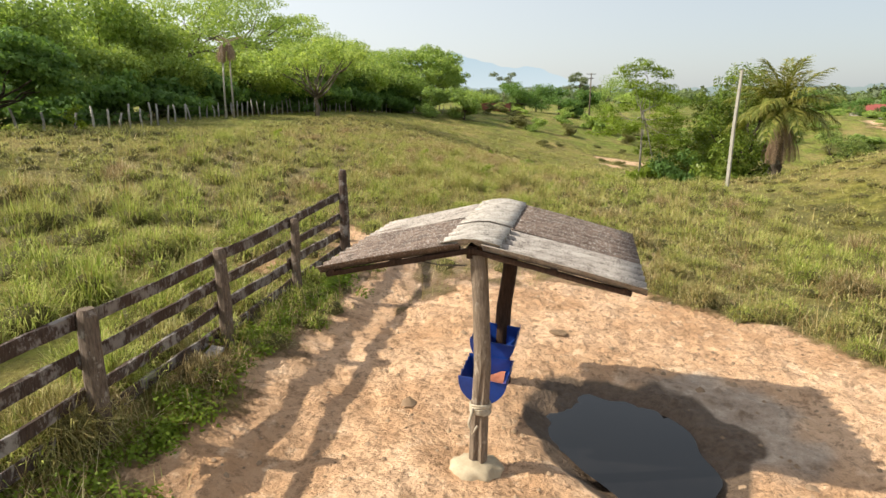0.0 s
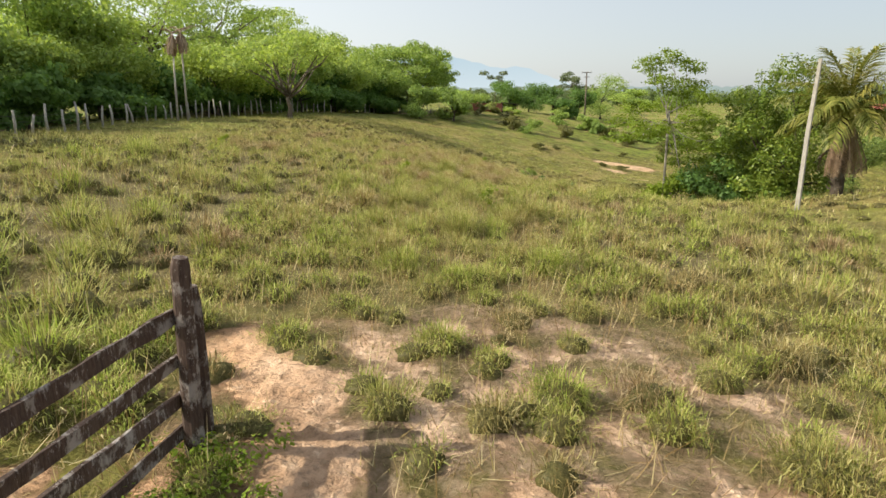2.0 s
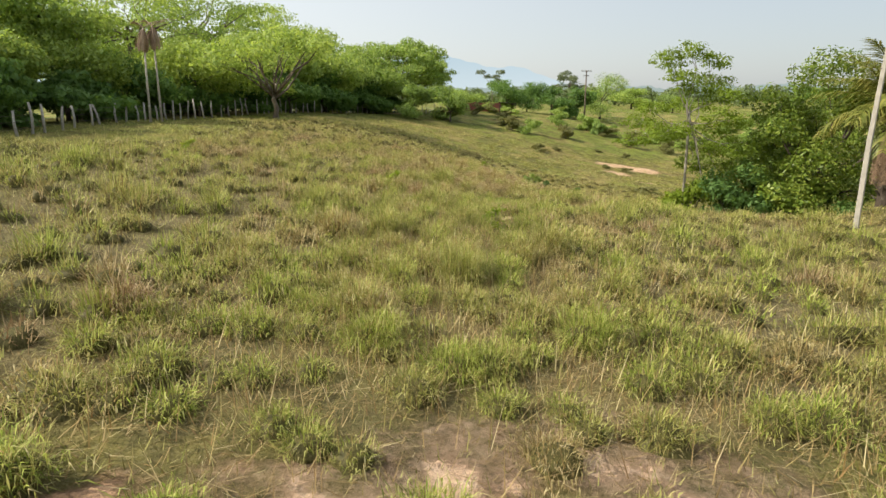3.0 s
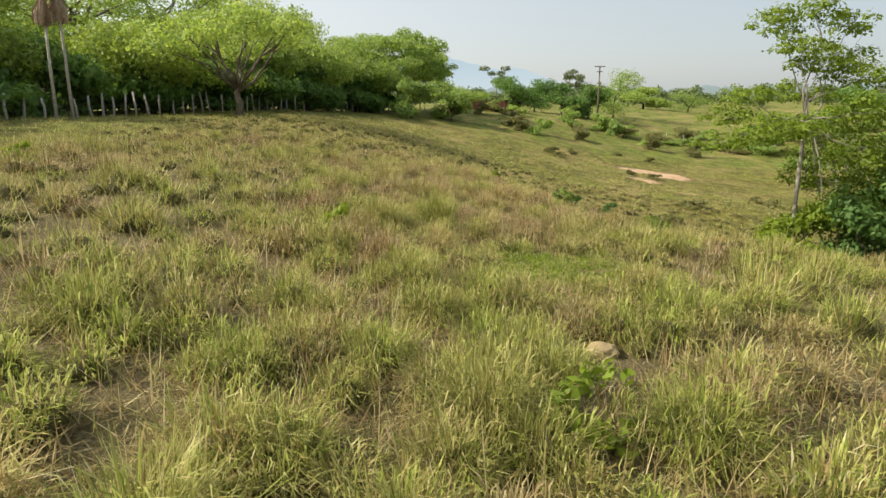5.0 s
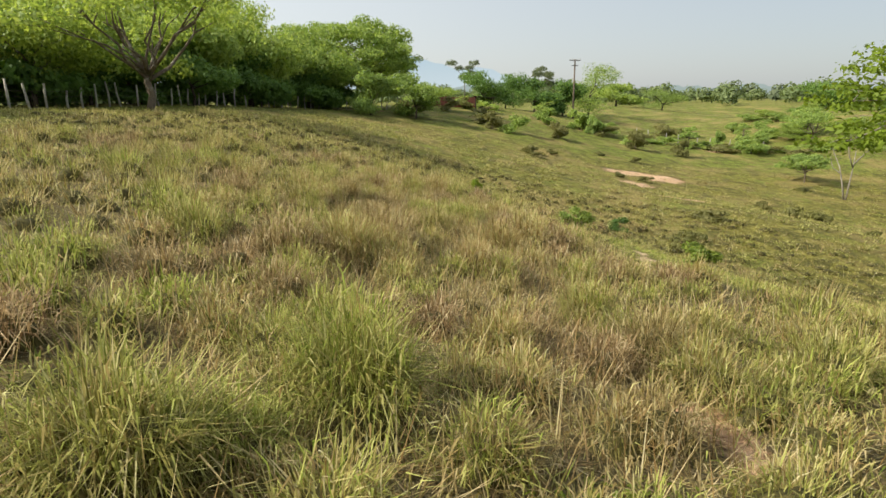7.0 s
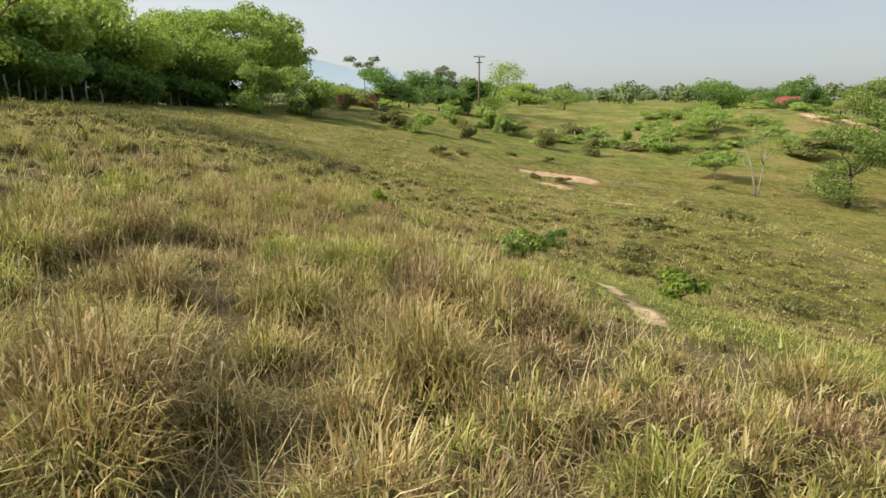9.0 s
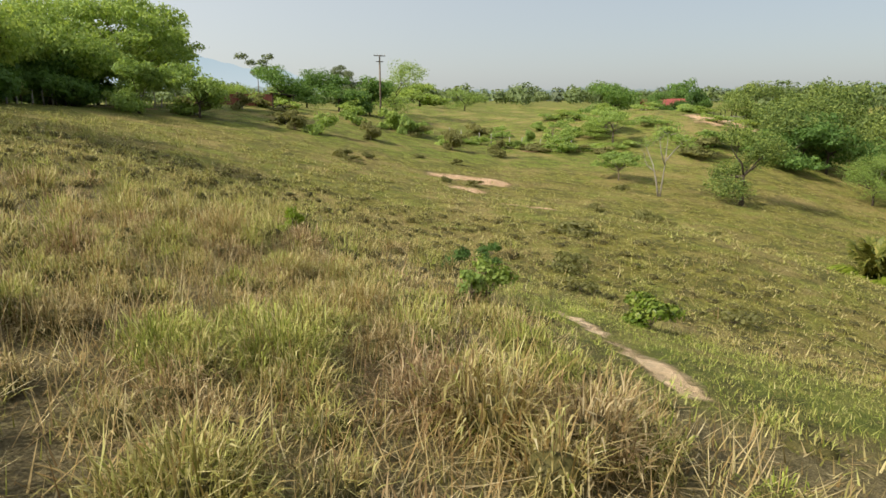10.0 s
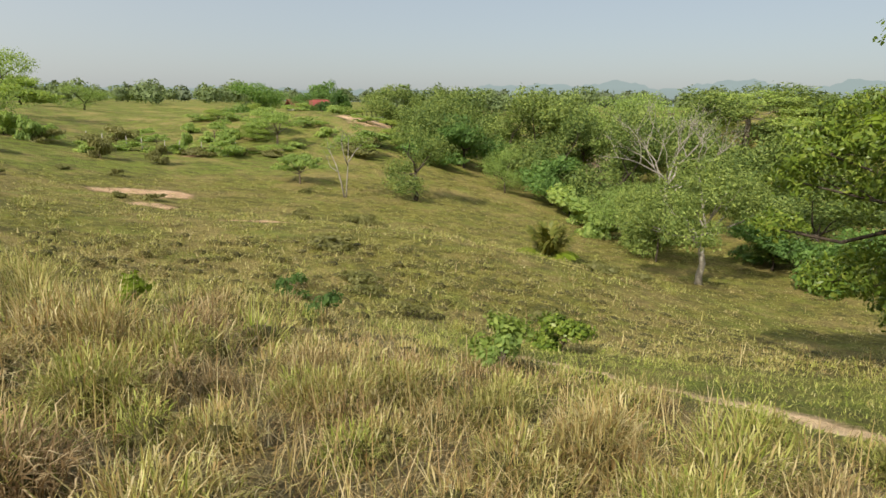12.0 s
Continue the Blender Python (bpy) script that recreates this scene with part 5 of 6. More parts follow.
# the trees by the concrete pole
def mango_tree(x, y, top, r, seed, n, bottom=1.3, boughs=()):
    """Dense rounded crown from near the ground up to top, r in radius."""
    z = hz(x, y) - 0.1
    ob = thing("mango_tree", pose(x, y, z), "dense dark green mango tree with glossy leaf tufts", "tree", "mango trees")
    h = top - z
    rng = random.Random(seed)
    lobes = [(0, 0, h - r * 0.42, r * 0.55, r * 0.55, r * 0.42)]
    for i in range(15):
        t = (i + 0.5) / 15
        a, q = i * 2.4, r * 0.66 * math.sin(math.pi * (0.30 + 0.58 * t))
        lr = r * rng.uniform(0.32, 0.46)
        lobes.append((q * math.cos(a), q * math.sin(a), h - r * 0.5 - t * (h - r * 0.5 - bottom), lr, lr, lr * 0.8))
    lobes += [(bx - x, by - y, bz - z, br, br, br * 0.72) for bx, by, bz, br in boughs]
    crown_part(ob, M_MANGO, seed, clumped(lobes, seed, 9, 0.38), int(n * 1.6), 0.175, slim=0.42, shell=0.18, flat=0.2)
    limbs_part(ob, M_BARK_DARK, seed, (0, 0, -0.2), (0.1, 0, h * 0.3), 0.2, lobes)


mango_tree(18.7, 40.0, 5.5, 3.4, 31, 29000, 1.3, (
    (19.6, 44.9, 0.6, 1.2), (19.7, 43.9, 1.2, 1.5), (19.6, 45.5, -0.2, 0.9), (20.2, 43.4, -0.4, 1.4), (19.6, 44.4, -2.9, 1.05), (19.2, 45.8, -1.5, 0.75), (19.8, 42.8, 1.4, 1.4), (20.3, 43.2, -2.6, 1.2),
    (17.3, 42.3, -0.3, 1.7), (17.0, 42.0, -2.2, 1.6), (18.2, 42.2, 1.0, 1.7), (16.2, 41.8, -1.4, 1.3), (17.8, 41.8, 2.4, 1.4)))


def undergrowth(x, y, h, w, seed, mat, label="dark green leafy undergrowth beneath the mango tree"):
    ob = thing("bush", pose(x, y, hz(x, y) - 0.1, 0, 0, seed * 40), label, "bush", "bushes on the pasture")
    lobes = lobes_for("full", h, w, seed)
    crown_part(ob, mat, seed, lobes, int(900 + 220 * w * h), 0.19, slim=0.5, shell=0.3)
    limbs_part(ob, M_BARK_DARK, seed, (0, 0, -0.1), (0, 0, h * 0.25), 0.04, lobes, 2, 1, 5)


undergrowth(14.6, 39.8, 3.0, 3.6, 3, M_DARK)
undergrowth(16.6, 38.6, 2.8, 3.4, 4, M_MANGO)
undergrowth(16.3, 41.0, 4.4, 3.4, 5, M_DARK)
undergrowth(17.6, 40.0, 4.2, 4.0, 6, M_MANGO)
undergrowth(13.6, 41.6, 2.6, 2.6, 7, M_LIGHT, "bright green bush at the foot of the slender tree")
undergrowth(13.0, 41.0, 2.3, 2.6, 8, M_LIME, "lime green bush at the foot of the slender tree")
undergrowth(19.0, 37.6, 2.0, 3.0, 14, M_DARK)
undergrowth(22.5, 41.0, 3.2, 4.5, 15, M_MANGO)


def lime_tree(x, y):
    """Slender tree with open tiers of bright leaves."""
    ob = thing("slender_tree", pose(x, y, hz(x, y) - 0.1), "slender young tree with open tiers of lime green leaves", "tree")
    g = -hz(x, y)
    lobes = [(0.3, 0.1, g + 5.6, 0.9, 0.8, 0.4), (-0.7, 0.4, g + 5.2, 0.8, 0.8, 0.35), (1.2, -0.3, g + 5.2, 0.8, 0.8, 0.35), (-0.5, -0.8, g + 4.5, 0.9, 0.8, 0.3), (1.5, 0.7, g + 4.3, 0.9, 0.8, 0.3),
             (1.9, -0.5, g + 3.6, 1.0, 0.9, 0.35), (-1.5, 0.4, g + 3.0, 0.9, 0.8, 0.3), (0.8, 1.3, g + 3.1, 1.0, 0.9, 0.35), (-1.9, 0.7, g + 2.3, 0.75, 0.7, 0.3), (1.6, -1.2, g + 2.5, 1.0, 1.0, 0.4)]
    low = [(-1.3, -1.4, g + 2.0, 1.1, 1.0, 0.35), (-2.35, 0.1, g + 1.5, 0.75, 0.7, 0.28), (2.2, 0.8, g + 2.0, 1.0, 1.0, 0.4), (-0.4, 1.5, g + 1.6, 0.85, 0.85, 0.35), (0.4, -0.2, g + 3.9, 0.7, 0.7, 0.3),
             (1.5, 0.4, g + 1.0, 1.0, 1.0, 0.5), (2.2, 0.1, g - 0.1, 1.0, 1.0, 0.6), (1.2, -0.4, g - 0.9, 0.9, 0.9, 0.5), (2.4, -0.6, g + 1.1, 1.0, 1.0, 0.5), (1.9, 0.5, g - 1.4, 0.9, 0.9, 0.5), (0.9, 0.5, g + 0.2, 0.7, 0.7, 0.4)]
    lobes = [(a, b, c, d * 1.25, e * 1.25, f * 1.5) for a, b, c, d, e, f in lobes + low]
    crown_part(ob, M_LIME, 41, clumped(lobes, 41, 5, 0.45), 19000, 0.135, slim=0.5, shell=0.4, flat=0.9)
    limbs_part(ob, M_BARK_DRY, 42, (0.4, 0, -0.2), (0.3, 0, g + 2.9), 0.075, lobes, 2)


lime_tree(12.7, 41.5)


# ---- palms ----
def frond_mesh(seed, length, droop, leaf, wide=0.032):
    """A feather palm frond along +x: arched rib and two rows of leaflets."""
    rng = random.Random(seed)
    n, pts = 12, []
    for i in range(n + 1):
        t = i / n
        pts.append(Vector((length * (t - 0.18 * droop * t * t), 0, length * (0.30 * t - droop * 0.75 * t ** 2.2))))
    v, f = [], []
    for s in (-1, 1):
        for k in range(34):
            t = 0.12 + 0.86 * k / 33
            i = min(int(t * n), n - 1)
            p = pts[i].lerp(pts[i + 1], t * n - i)
            ln = leaf * (0.5 + 1.1 * math.sin(math.pi * min(1, t * 0.9 + 0.1)) ** 0.7) * rng.uniform(0.8, 1.15)
            d = Vector((0.75, s * 0.8, rng.uniform(-0.35, 0.15) - 0.35 * droop)).normalized()
            mid = p + d * ln * 0.5
            tip = p + d * ln + Vector((0, 0, -ln * rng.uniform(0.25, 0.6)))
            w = Vector((0.3, -s * 0.2, 0.9)).cross(d).normalized() * wide
            o = len(v)
            v += [p - w * 0.5, p + w * 0.5, mid + w, mid - w, tip]
            f += [(o, o + 1, o + 2, o + 3), (o + 3, o + 2, o + 4)]
    sh = Shape()
    sh.v, sh.f = v, f
    sh.tube(pts, [0.03 * (1 - 0.8 * i / n) + 0.004 for i in range(n + 1)], 4)
    me = bpy.data.meshes.new("frond")
    me.from_pydata([tuple(p) for p in sh.v], [], sh.f)
    return me


def feather_palm(x, y):
    ob = thing("feather_palm", pose(x, y, hz(x, y) - 0.1), "shaggy feather palm with arching fronds and brown dead skirts", "palm")
    z0 = hz(x, y) - 0.1
    top = 3.1 - z0
    rng = random.Random(3)
    sh = Shape()
    pts = [(0, 0, 0), (0.08, 0, top * 0.3), (0.05, 0.05, top * 0.65), (0.1, 0.05, top)]
    sh.tube(pts, [0.30, 0.26, 0.30, 0.24], 10)
    for i in range(46):     # old leaf bases
        a, z = i * 2.4, top * (0.25 + 0.72 * i / 46)
        c, s = math.cos(a), math.sin(a)
        sh.tube([(0.24 * c, 0.24 * s, z), (0.40 * c, 0.40 * s, z + 0.16)], [0.06, 0.025], 4)
    part("trunk", sh.mesh("trunk"), M_BARK_DARK, ob)
    green = [frond_mesh(10, 3.2, 0.42, 0.55, 0.032), frond_mesh(11, 3.4, 0.58, 0.60, 0.032), frond_mesh(12, 3.3, 0.75, 0.60, 0.032)]
    for i in range(36):
        k = 0 if i < 11 else 1 if i < 24 else 2
        fr = part("frond", green[k], M_PALM, ob)
        fr.matrix_local = pose(0.08, 0.04, top - 0.05, 0, -66 + 2.3 * i + rng.uniform(-8, 8), i * 137.5 + rng.uniform(-10, 10))
    dead = frond_mesh(13, 3.0, 0.25, 0.26, 0.02)
    for i in range(20):
        fr = part("dead_frond", dead, M_DEADLEAF, ob, "brown dead frond")
        fr.matrix_local = pose(0.08, 0.04, top - 0.25, 0, 86 + rng.uniform(-14, 8), i * 137.5 + 20)
    sp = Shape().tube([(0.1, 0.05, top), (0.15, 0.05, top + 1.3), (0.3, 0.08, top + 2.3)], [0.05, 0.035, 0.02], 6)
    part("spear_leaf", sp.mesh("spear_leaf", True), M_PALM, ob)


feather_palm(18.9, 35.7)


def dead_palms():
    """Two thin palm stems with dry hanging crowns."""
    dead = frond_mesh(23, 1.6, 0.5, 0.18, 0.02)
    rng = random.Random(8)
    for x, y, top, lean in ((-17.75, 53.6, 6.0, 0.15), (-17.3, 54.3, 6.2, 0.0)):
        ob = thing("dry_palm", pose(x, y, hz(x, y) - 0.1), "tall thin palm stem with a dry drooping crown", "palm", "dry palms")
        sh = Shape().tube([(0, 0, 0), (lean * 0.3, 0, top * 0.5), (lean, 0, top)], [0.095, 0.07, 0.06], 8)
        part("trunk", sh.mesh("trunk", True), M_BARK_PALE, ob)
        for i in range(11):
            fr = part("dead_frond", dead, M_DEADLEAF, ob)
            fr.matrix_local = pose(lean, 0, top, 0, rng.uniform(58, 92) if i > 1 else -20, i * 137.5)


dead_palms()


def young_palm(x, y):
    ob = thing("young_palm", pose(x, y, hz(x, y) - 0.1), "young stemless palm with upright green fronds in the grass", "palm")
    fr_me = frond_mesh(33, 2.9, 0.35, 0.55, 0.085)
    low = frond_mesh(34, 2.5, 0.8, 0.55, 0.085)
    for i in range(22):
        fr = part("frond", fr_me if i < 13 else low, M_LIME if i % 3 else M_PALM, ob)
        fr.matrix_local = pose(0, 0, 0.1, 0, -74 + 2.9 * i, i * 137.5)


young_palm(40.9, 62.9)


# ---- shrubs and weeds in the pasture ----
def leafy_shrub(x, y, h, w, n, size, seed, mat, label):
    ob = thing("leafy_shrub", pose(x, y, hz(x, y) - 0.05, 0, 0, seed * 31), label, "shrub", "shrubs on the pasture")
    lobes = lobes_for("full", h, w, seed)
    crown_part(ob, mat, seed, lobes, n, size, slim=0.5, shell=0.4)
    limbs_part(ob, M_BARK, seed, (0, 0, -0.05), (0, 0, h * 0.2), 0.018, lobes, 2, 1, 5)


leafy_shrub(11.1, 48.5, 0.95, 1.3, 2160, 0.116, 51, M_MANGO, "small rounded dark green shrub beside the footpath")
leafy_shrub(6.6, 47.5, 1.0, 1.0, 1248, 0.095, 52, M_LIGHT, "open green shrub with upright stems in tall grass")
leafy_shrub(6.15, 47.2, 0.7, 0.7, 624, 0.095, 53, M_FOREST, "low dark green shrub in the grass")
leafy_shrub(4.1, 52.0, 0.9, 0.7, 624, 0.102, 54, M_LIME, "yellowish green leafy weed above dry grass")
leafy_shrub(8.2, 52.4, 0.8, 0.9, 720, 0.102, 55, M_DARK, "low dark green shrub in the grass")
leafy_shrub(11.4, 57.0, 0.8, 1.2, 840, 0.109, 56, M_DARK, "low dark green shrub in the grass")
leafy_shrub(-0.85, 31.2, 0.72, 0.55, 200, 0.11, 57, M_LIME, "bright green broad-leaved weed among tussocks")
leafy_shrub(1.75, 24.8, 0.7, 0.75, 130, 0.12, 58, M_LIME, "yellowish broad-leaved weed among tussocks")
leafy_shrub(-9.2, 36.6, 0.7, 0.8, 200, 0.15, 59, M_LIME, "yellow-green weed in the pasture")
leafy_shrub(-19.6, 34.6, 1.7, 1.3, 320, 0.18, 60, M_LIME, "tall yellowish weed beside the wire fence")
leafy_shrub(14.5, 57.0, 0.6, 1.8, 420, 0.14, 61, M_OLIVE, "low brownish scrub in the hollow")
leafy_shrub(13.0, 54.0, 0.6, 1.6, 380, 0.14, 62, M_OLIVE, "low brownish scrub in the hollow")
leafy_shrub(17.5, 52.0, 0.6, 1.7, 380, 0.14, 63, M_OLIVE, "low brownish scrub in the hollow")
leafy_shrub(-2.98, 7.40, 0.34, 0.30, 46, 0.10, 64, M_LIME, "small green weed beside the fence")


verge_weeds()


# ---- board fence beside the yard ----
def board_fence():
    ob = thing("board_fence", pose(0, 0, 0), "weathered four-rail wooden board fence along the sandy track", "fence")
    posts = [(-4.42, -1.4, 1.25, 0.09), (-4.05, 0.8, 1.25, 0.09), (-3.65, 3.05, 1.26, 0.085), (-3.26, 5.3, 1.28, 0.095), (-2.86, 7.62, 1.28, 0.085), (-2.47, 9.88, 1.24, 0.075), (-2.02, 12.11, 1.74, 0.085)]
    tops = []
    for i, (x, y, h, r) in enumerate(posts):
        z, rng = hz(x, y), random.Random(i)
        sh = Shape()
        lean = Vector((rng.uniform(-0.03, 0.03), rng.uniform(-0.03, 0.03), 0))
        pts = [Vector((x, y, z - 0.25)) + lean * t + Vector((rng.uniform(-0.008, 0.008), rng.uniform(-0.008, 0.008), (h + 0.25) * t)) for t in (0, 0.25, 0.5, 0.75, 0.96, 1.0)]
        sh.tube(pts, [r * 1.1, r * 1.05, r, r * 0.97, r * 0.93, r * 0.72], 9)
        part("post", sh.mesh("post"), M_POST if i != 6 else M_FENCE, ob)
        tops.append((x, y, z))
    x, y = -2.02, 12.36
    sh = Shape().tube([(x, y, hz(x, y) - 0.2), (x + 0.01, y, hz(x, y) + 0.7), (x - 0.01, y + 0.01, hz(x, y) + 1.26), (x, y, hz(x, y) + 1.42)], [0.085, 0.075, 0.08, 0.05], 8)
    part("post", sh.mesh("post"), M_FENCE, ob, "shorter dark rotten post")
    for i in range(len(posts) - 1):
        a, b = Vector(tops[i]), Vector(tops[i + 1])
        for j, hh in enumerate((1.16, 0.83, 0.50, 0.17)):
            rng = random.Random(i * 10 + j)
            pa = a + Vector((-0.10, 0, hh + rng.uniform(-0.03, 0.03)))
            pb = b + Vector((-0.10, 0, hh + rng.uniform(-0.03, 0.03) + (0.08 if i == 5 and j == 0 else 0)))
            d = pb - pa
            yaw, pitch = math.atan2(d.y, d.x), -math.asin(d.z / d.length)
            sh = Shape()
            sag = rng.uniform(-0.03, 0.03)
            m = Matrix.Translation((pa + pb) / 2) @ Euler((rng.uniform(-0.08, 0.08), pitch, yaw)).to_matrix().to_4x4()
            sh.box(m, d.length + 0.12, 0.035, 0.135, 0.011, 8, i * 10 + j)
            for k in range(9):
                for q in range(4):
                    sh.v[k * 4 + q] += Vector((0, 0, sag * math.sin(math.pi * k / 8)))
            part("rail", sh.mesh("rail", False, 0.004), M_FENCE, ob)


board_fence()


# ---- roofed trough shelter ----
SHELTER = Matrix.Translation((0.13, 5.33, 0)) @ Euler((0, 0, math.atan2(2.01, 0.483) - math.pi / 2)).to_matrix().to_4x4()


def with_grime(me, values):
    """Dirt and lichen that settle in the furrows of a sheet."""
    a = me.attributes.new("grime", "FLOAT", "POINT")
    a.data.foreach_set("value", np.array(values, np.float32))
    return me


def corrugated(name, side, v0, v1, run, base_z, slope, waves, thick=0.008, edge=0.0):
    """A corrugated sheet: waves across v (along the ridge), straight down the slope on one side."""
    nv, nu = waves * 8, 5
    v, f = [], []
    rng = random.Random(int(v0 * 100) + side)
    for layer in (0, 1):
        for i in range(nv + 1):
            t = i / nv
            y = v0 + (v1 - v0) * t
            wv = 0.038 * math.cos(2 * math.pi * waves * t)
            for k in range(nu + 1):
                u = edge + (run - edge) * k / nu
                z = base_z - slope * u + wv - layer * thick + 0.012 * math.sin(u * 2.2 + v0)
                v.append(SHELTER @ Vector((side * u, y + (rng.uniform(-0.006, 0.006) if k == nu else 0), z)))
    w, n1 = nu + 1, (nv + 1) * (nu + 1)
    for i in range(nv):
        for k in range(nu):
            a = i * w + k
            f.append((a, a + 1, a + w + 1, a + w))
            f.append((n1 + a, n1 + a + w, n1 + a + w + 1, n1 + a + 1))
        for k in (0, nu):
            a = i * w + k
            f.append((a, a + w, n1 + a + w, n1 + a))
    for k in range(nu):
        for i in (0, nv):
            a = i * w + k
            f.append((a, a + 1, n1 + a + 1, n1 + a))
    sh = Shape()
    sh.v, sh.f = v, f
    return with_grime(sh.mesh(name, True), [0.5 - 0.5 * math.cos(2 * math.pi * waves * i / nv) for _ in (0, 1) for i in range(nv + 1) for k in range(w)])


def ridge_cap(v0, v1, base_z, slope, waves):
    v, f = [], []
    nv, prof = waves * 8, (-0.255, -0.15, -0.05, 0.0, 0.05, 0.15, 0.255)
    for layer in (0, 1):
        for i in range(nv + 1):
            t = i / nv
            wv = 0.038 * math.cos(2 * math.pi * waves * t)
            for u in prof:
                z = base_z + 0.028 - slope * abs(u) * (1.0 if abs(u) > 0.06 else 1.2) + wv * min(1, abs(u) / 0.12 + 0.55) - layer * 0.008
                v.append(SHELTER @ Vector((u, v0 + (v1 - v0) * t, z)))
    w, n1 = len(prof), (nv + 1) * len(prof)
    for i in range(nv):
        for k in range(w - 1):
            a = i * w + k
            f.append((a, a + 1, a + w + 1, a + w))
            f.append((n1 + a, n1 + a + w, n1 + a + w + 1, n1 + a + 1))
        for k in (0, w - 1):
            a = i * w + k
            f.append((a, a + w, n1 + a + w, n1 + a))
    for k in range(w - 1):
        for i in (0, nv):
            a = i * w + k
            f.append((a, a + 1, n1 + a + 1, n1 + a))
    sh = Shape()
    sh.v, sh.f = v, f
    return with_grime(sh.mesh("ridge_cap", True), [0.62 * (0.5 - 0.5 * math.cos(2 * math.pi * waves * i / nv)) for _ in (0, 1) for i in range(nv + 1) for k in range(w)])


def beam(sh, a, b, w, h, seed):
    a, b = Vector(a), Vector(b)
    d = b - a
    m = Matrix.Translation((a + b) / 2) @ d.to_track_quat("X", "Z").to_matrix().to_4x4()
    sh.box(SHELTER @ m, d.length, w, h, 0.004, 5, seed)


def trough_shelter():
    ob = thing("trough_shelter", pose(0, 0, 0), "small gabled cattle trough shelter of posts and corrugated fibre-cement sheets", "shelter")
    ridge, slope = 2.50, 0.222
    for side in (-1, 1):
        split = 0.62 if side == 1 else 1.12
        for k, (v0, v1) in enumerate(((-0.16, split + 0.18), (split, 1.99))):
            pale = (side == 1) == (k == 0)
            part("roof_sheet", corrugated("roof_sheet", side, v0, v1, 1.46 if side == 1 else 1.40, ridge - 0.010 * (1 - k), slope, round((v1 - v0) / 0.18), 0.008, 0.10), M_CEM_GREY if pale else M_CEM_DARK, ob,
                 "pale corrugated fibre-cement sheet" if pale else "dark lichened corrugated sheet")
    part("ridge_cap", ridge_cap(-0.17, 0.73, ridge, slope, 5), M_CEM_PALE, ob)
    part("ridge_cap", ridge_cap(0.62, 1.99, ridge + 0.006, slope, 8), M_CEM_PALE, ob)
    sh = Shape()
    beam(sh, (0, -0.06, ridge - 0.10), (0, 1.92, ridge - 0.10), 0.09, 0.11, 1)
    part("ridge_beam", sh.mesh("ridge_beam", False, 0.006), M_POST_DARK, ob)
    for side in (-1, 1):
        for v in (-0.08, 0.95, 1.88):
            sh = Shape()
            thick = 0.045 if v < 0 else 0.075
            drop = 0.05 + thick / 2
            beam(sh, (0, v, ridge - drop), (side * 1.34, v, ridge - drop - slope * 1.34), 0.04, thick, int(v * 10) + side)
            part("rafter", sh.mesh("rafter", False, 0.005), M_POST_DARK, ob)
        for u in (0.7, 1.28):
            sh = Shape()
            beam(sh, (side * u, -0.11, ridge - 0.055 - slope * u), (side * u, 1.91, ridge - 0.055 - slope * u), 0.06, 0.04, 7 + side)
            part("purlin", sh.mesh("purlin", False, 0.004), M_POST_DARK, ob)
    # round posts: a grey split one in front, a bent brown one behind
    g = hz(0.13, 5.33)
    sh = Shape()
    pts = [(0.07, 0.0, g - 0.3), (0.07, 0.0, g + 0.1), (0.08, 0.0, g + 0.55), (0.10, 0.0, g + 1.05), (0.08, 0.0, g + 1.6), (0.05, 0.0, ridge - 0.12)]
    pts = [SHELTER @ Vector(p) for p in pts]
    sh.tube(pts, [0.092, 0.088, 0.082, 0.078, 0.074, 0.076], 14)
    for i, v in enumerate(sh.v):     # long drying crack on the face of the trunk
        if i % 14 in (9, 10) and v.z < g + 0.9:
            c = pts[min(i // 14, 5)]
            sh.v[i] = Vector((c.x, c.y, v.z)).lerp(v, 0.55 if i % 14 == 10 else 0.9)
    part("post", sh.mesh("post", False), M_POST_GREY, ob, "grey split round wooden post")
    sh = Shape()
    g2 = hz(0.6, 7.2)
    pts = [(0.06, 1.9, g2 - 0.3), (0.02, 1.9, g2 + 0.5), (0.04, 1.9, g2 + 0.95), (0.10, 1.9, g2 + 1.4), (0.11, 1.9, g2 + 1.8), (0.04, 1.9, ridge - 0.1)]
    sh.tube([SHELTER @ Vector(p) for p in pts], [0.10, 0.095, 0.09, 0.085, 0.09, 0.10], 11)
    part("post", sh.mesh("post", True), M_POST_DARK, ob, "bent dark brown wooden post")
    # poured foot round the front post
    bm = bmesh.new()
    bmesh.ops.create_icosphere(bm, subdivisions=3, radius=1)
    for v in bm.verts:
        n = 1 + 0.25 * noise.noise(v.co * 2.1) + 0.10 * noise.noise(v.co * 6)
        c = Vector((v.co.x * 0.25, v.co.y * 0.21, v.co.z * 0.11)) * n
        v.co = SHELTER @ (c + Vector((0.05, -0.02, g + 0.0)))
    me = bpy.data.meshes.new("footing")
    bm.to_mesh(me)
    bm.free()
    me.polygons.foreach_set("use_smooth", np.ones(len(me.polygons), bool))
    part("footing", me, M_CONCRETE, ob, "rough pale concrete foot")
    # wires under the eaves
    for run in (((-0.55, 0.02, 2.29), (-0.3, 0.03, 2.25), (-0.05, 0.0, 2.27)), ((0.05, 1.88, 1.95), (0.45, 1.5, 2.12), (0.9, 1.1, 2.22))):
        part("wire", Shape().tube([SHELTER @ Vector(p) for p in run], [0.006] * 3, 5).mesh("wire"), M_WIRE, ob)
    sh = Shape()
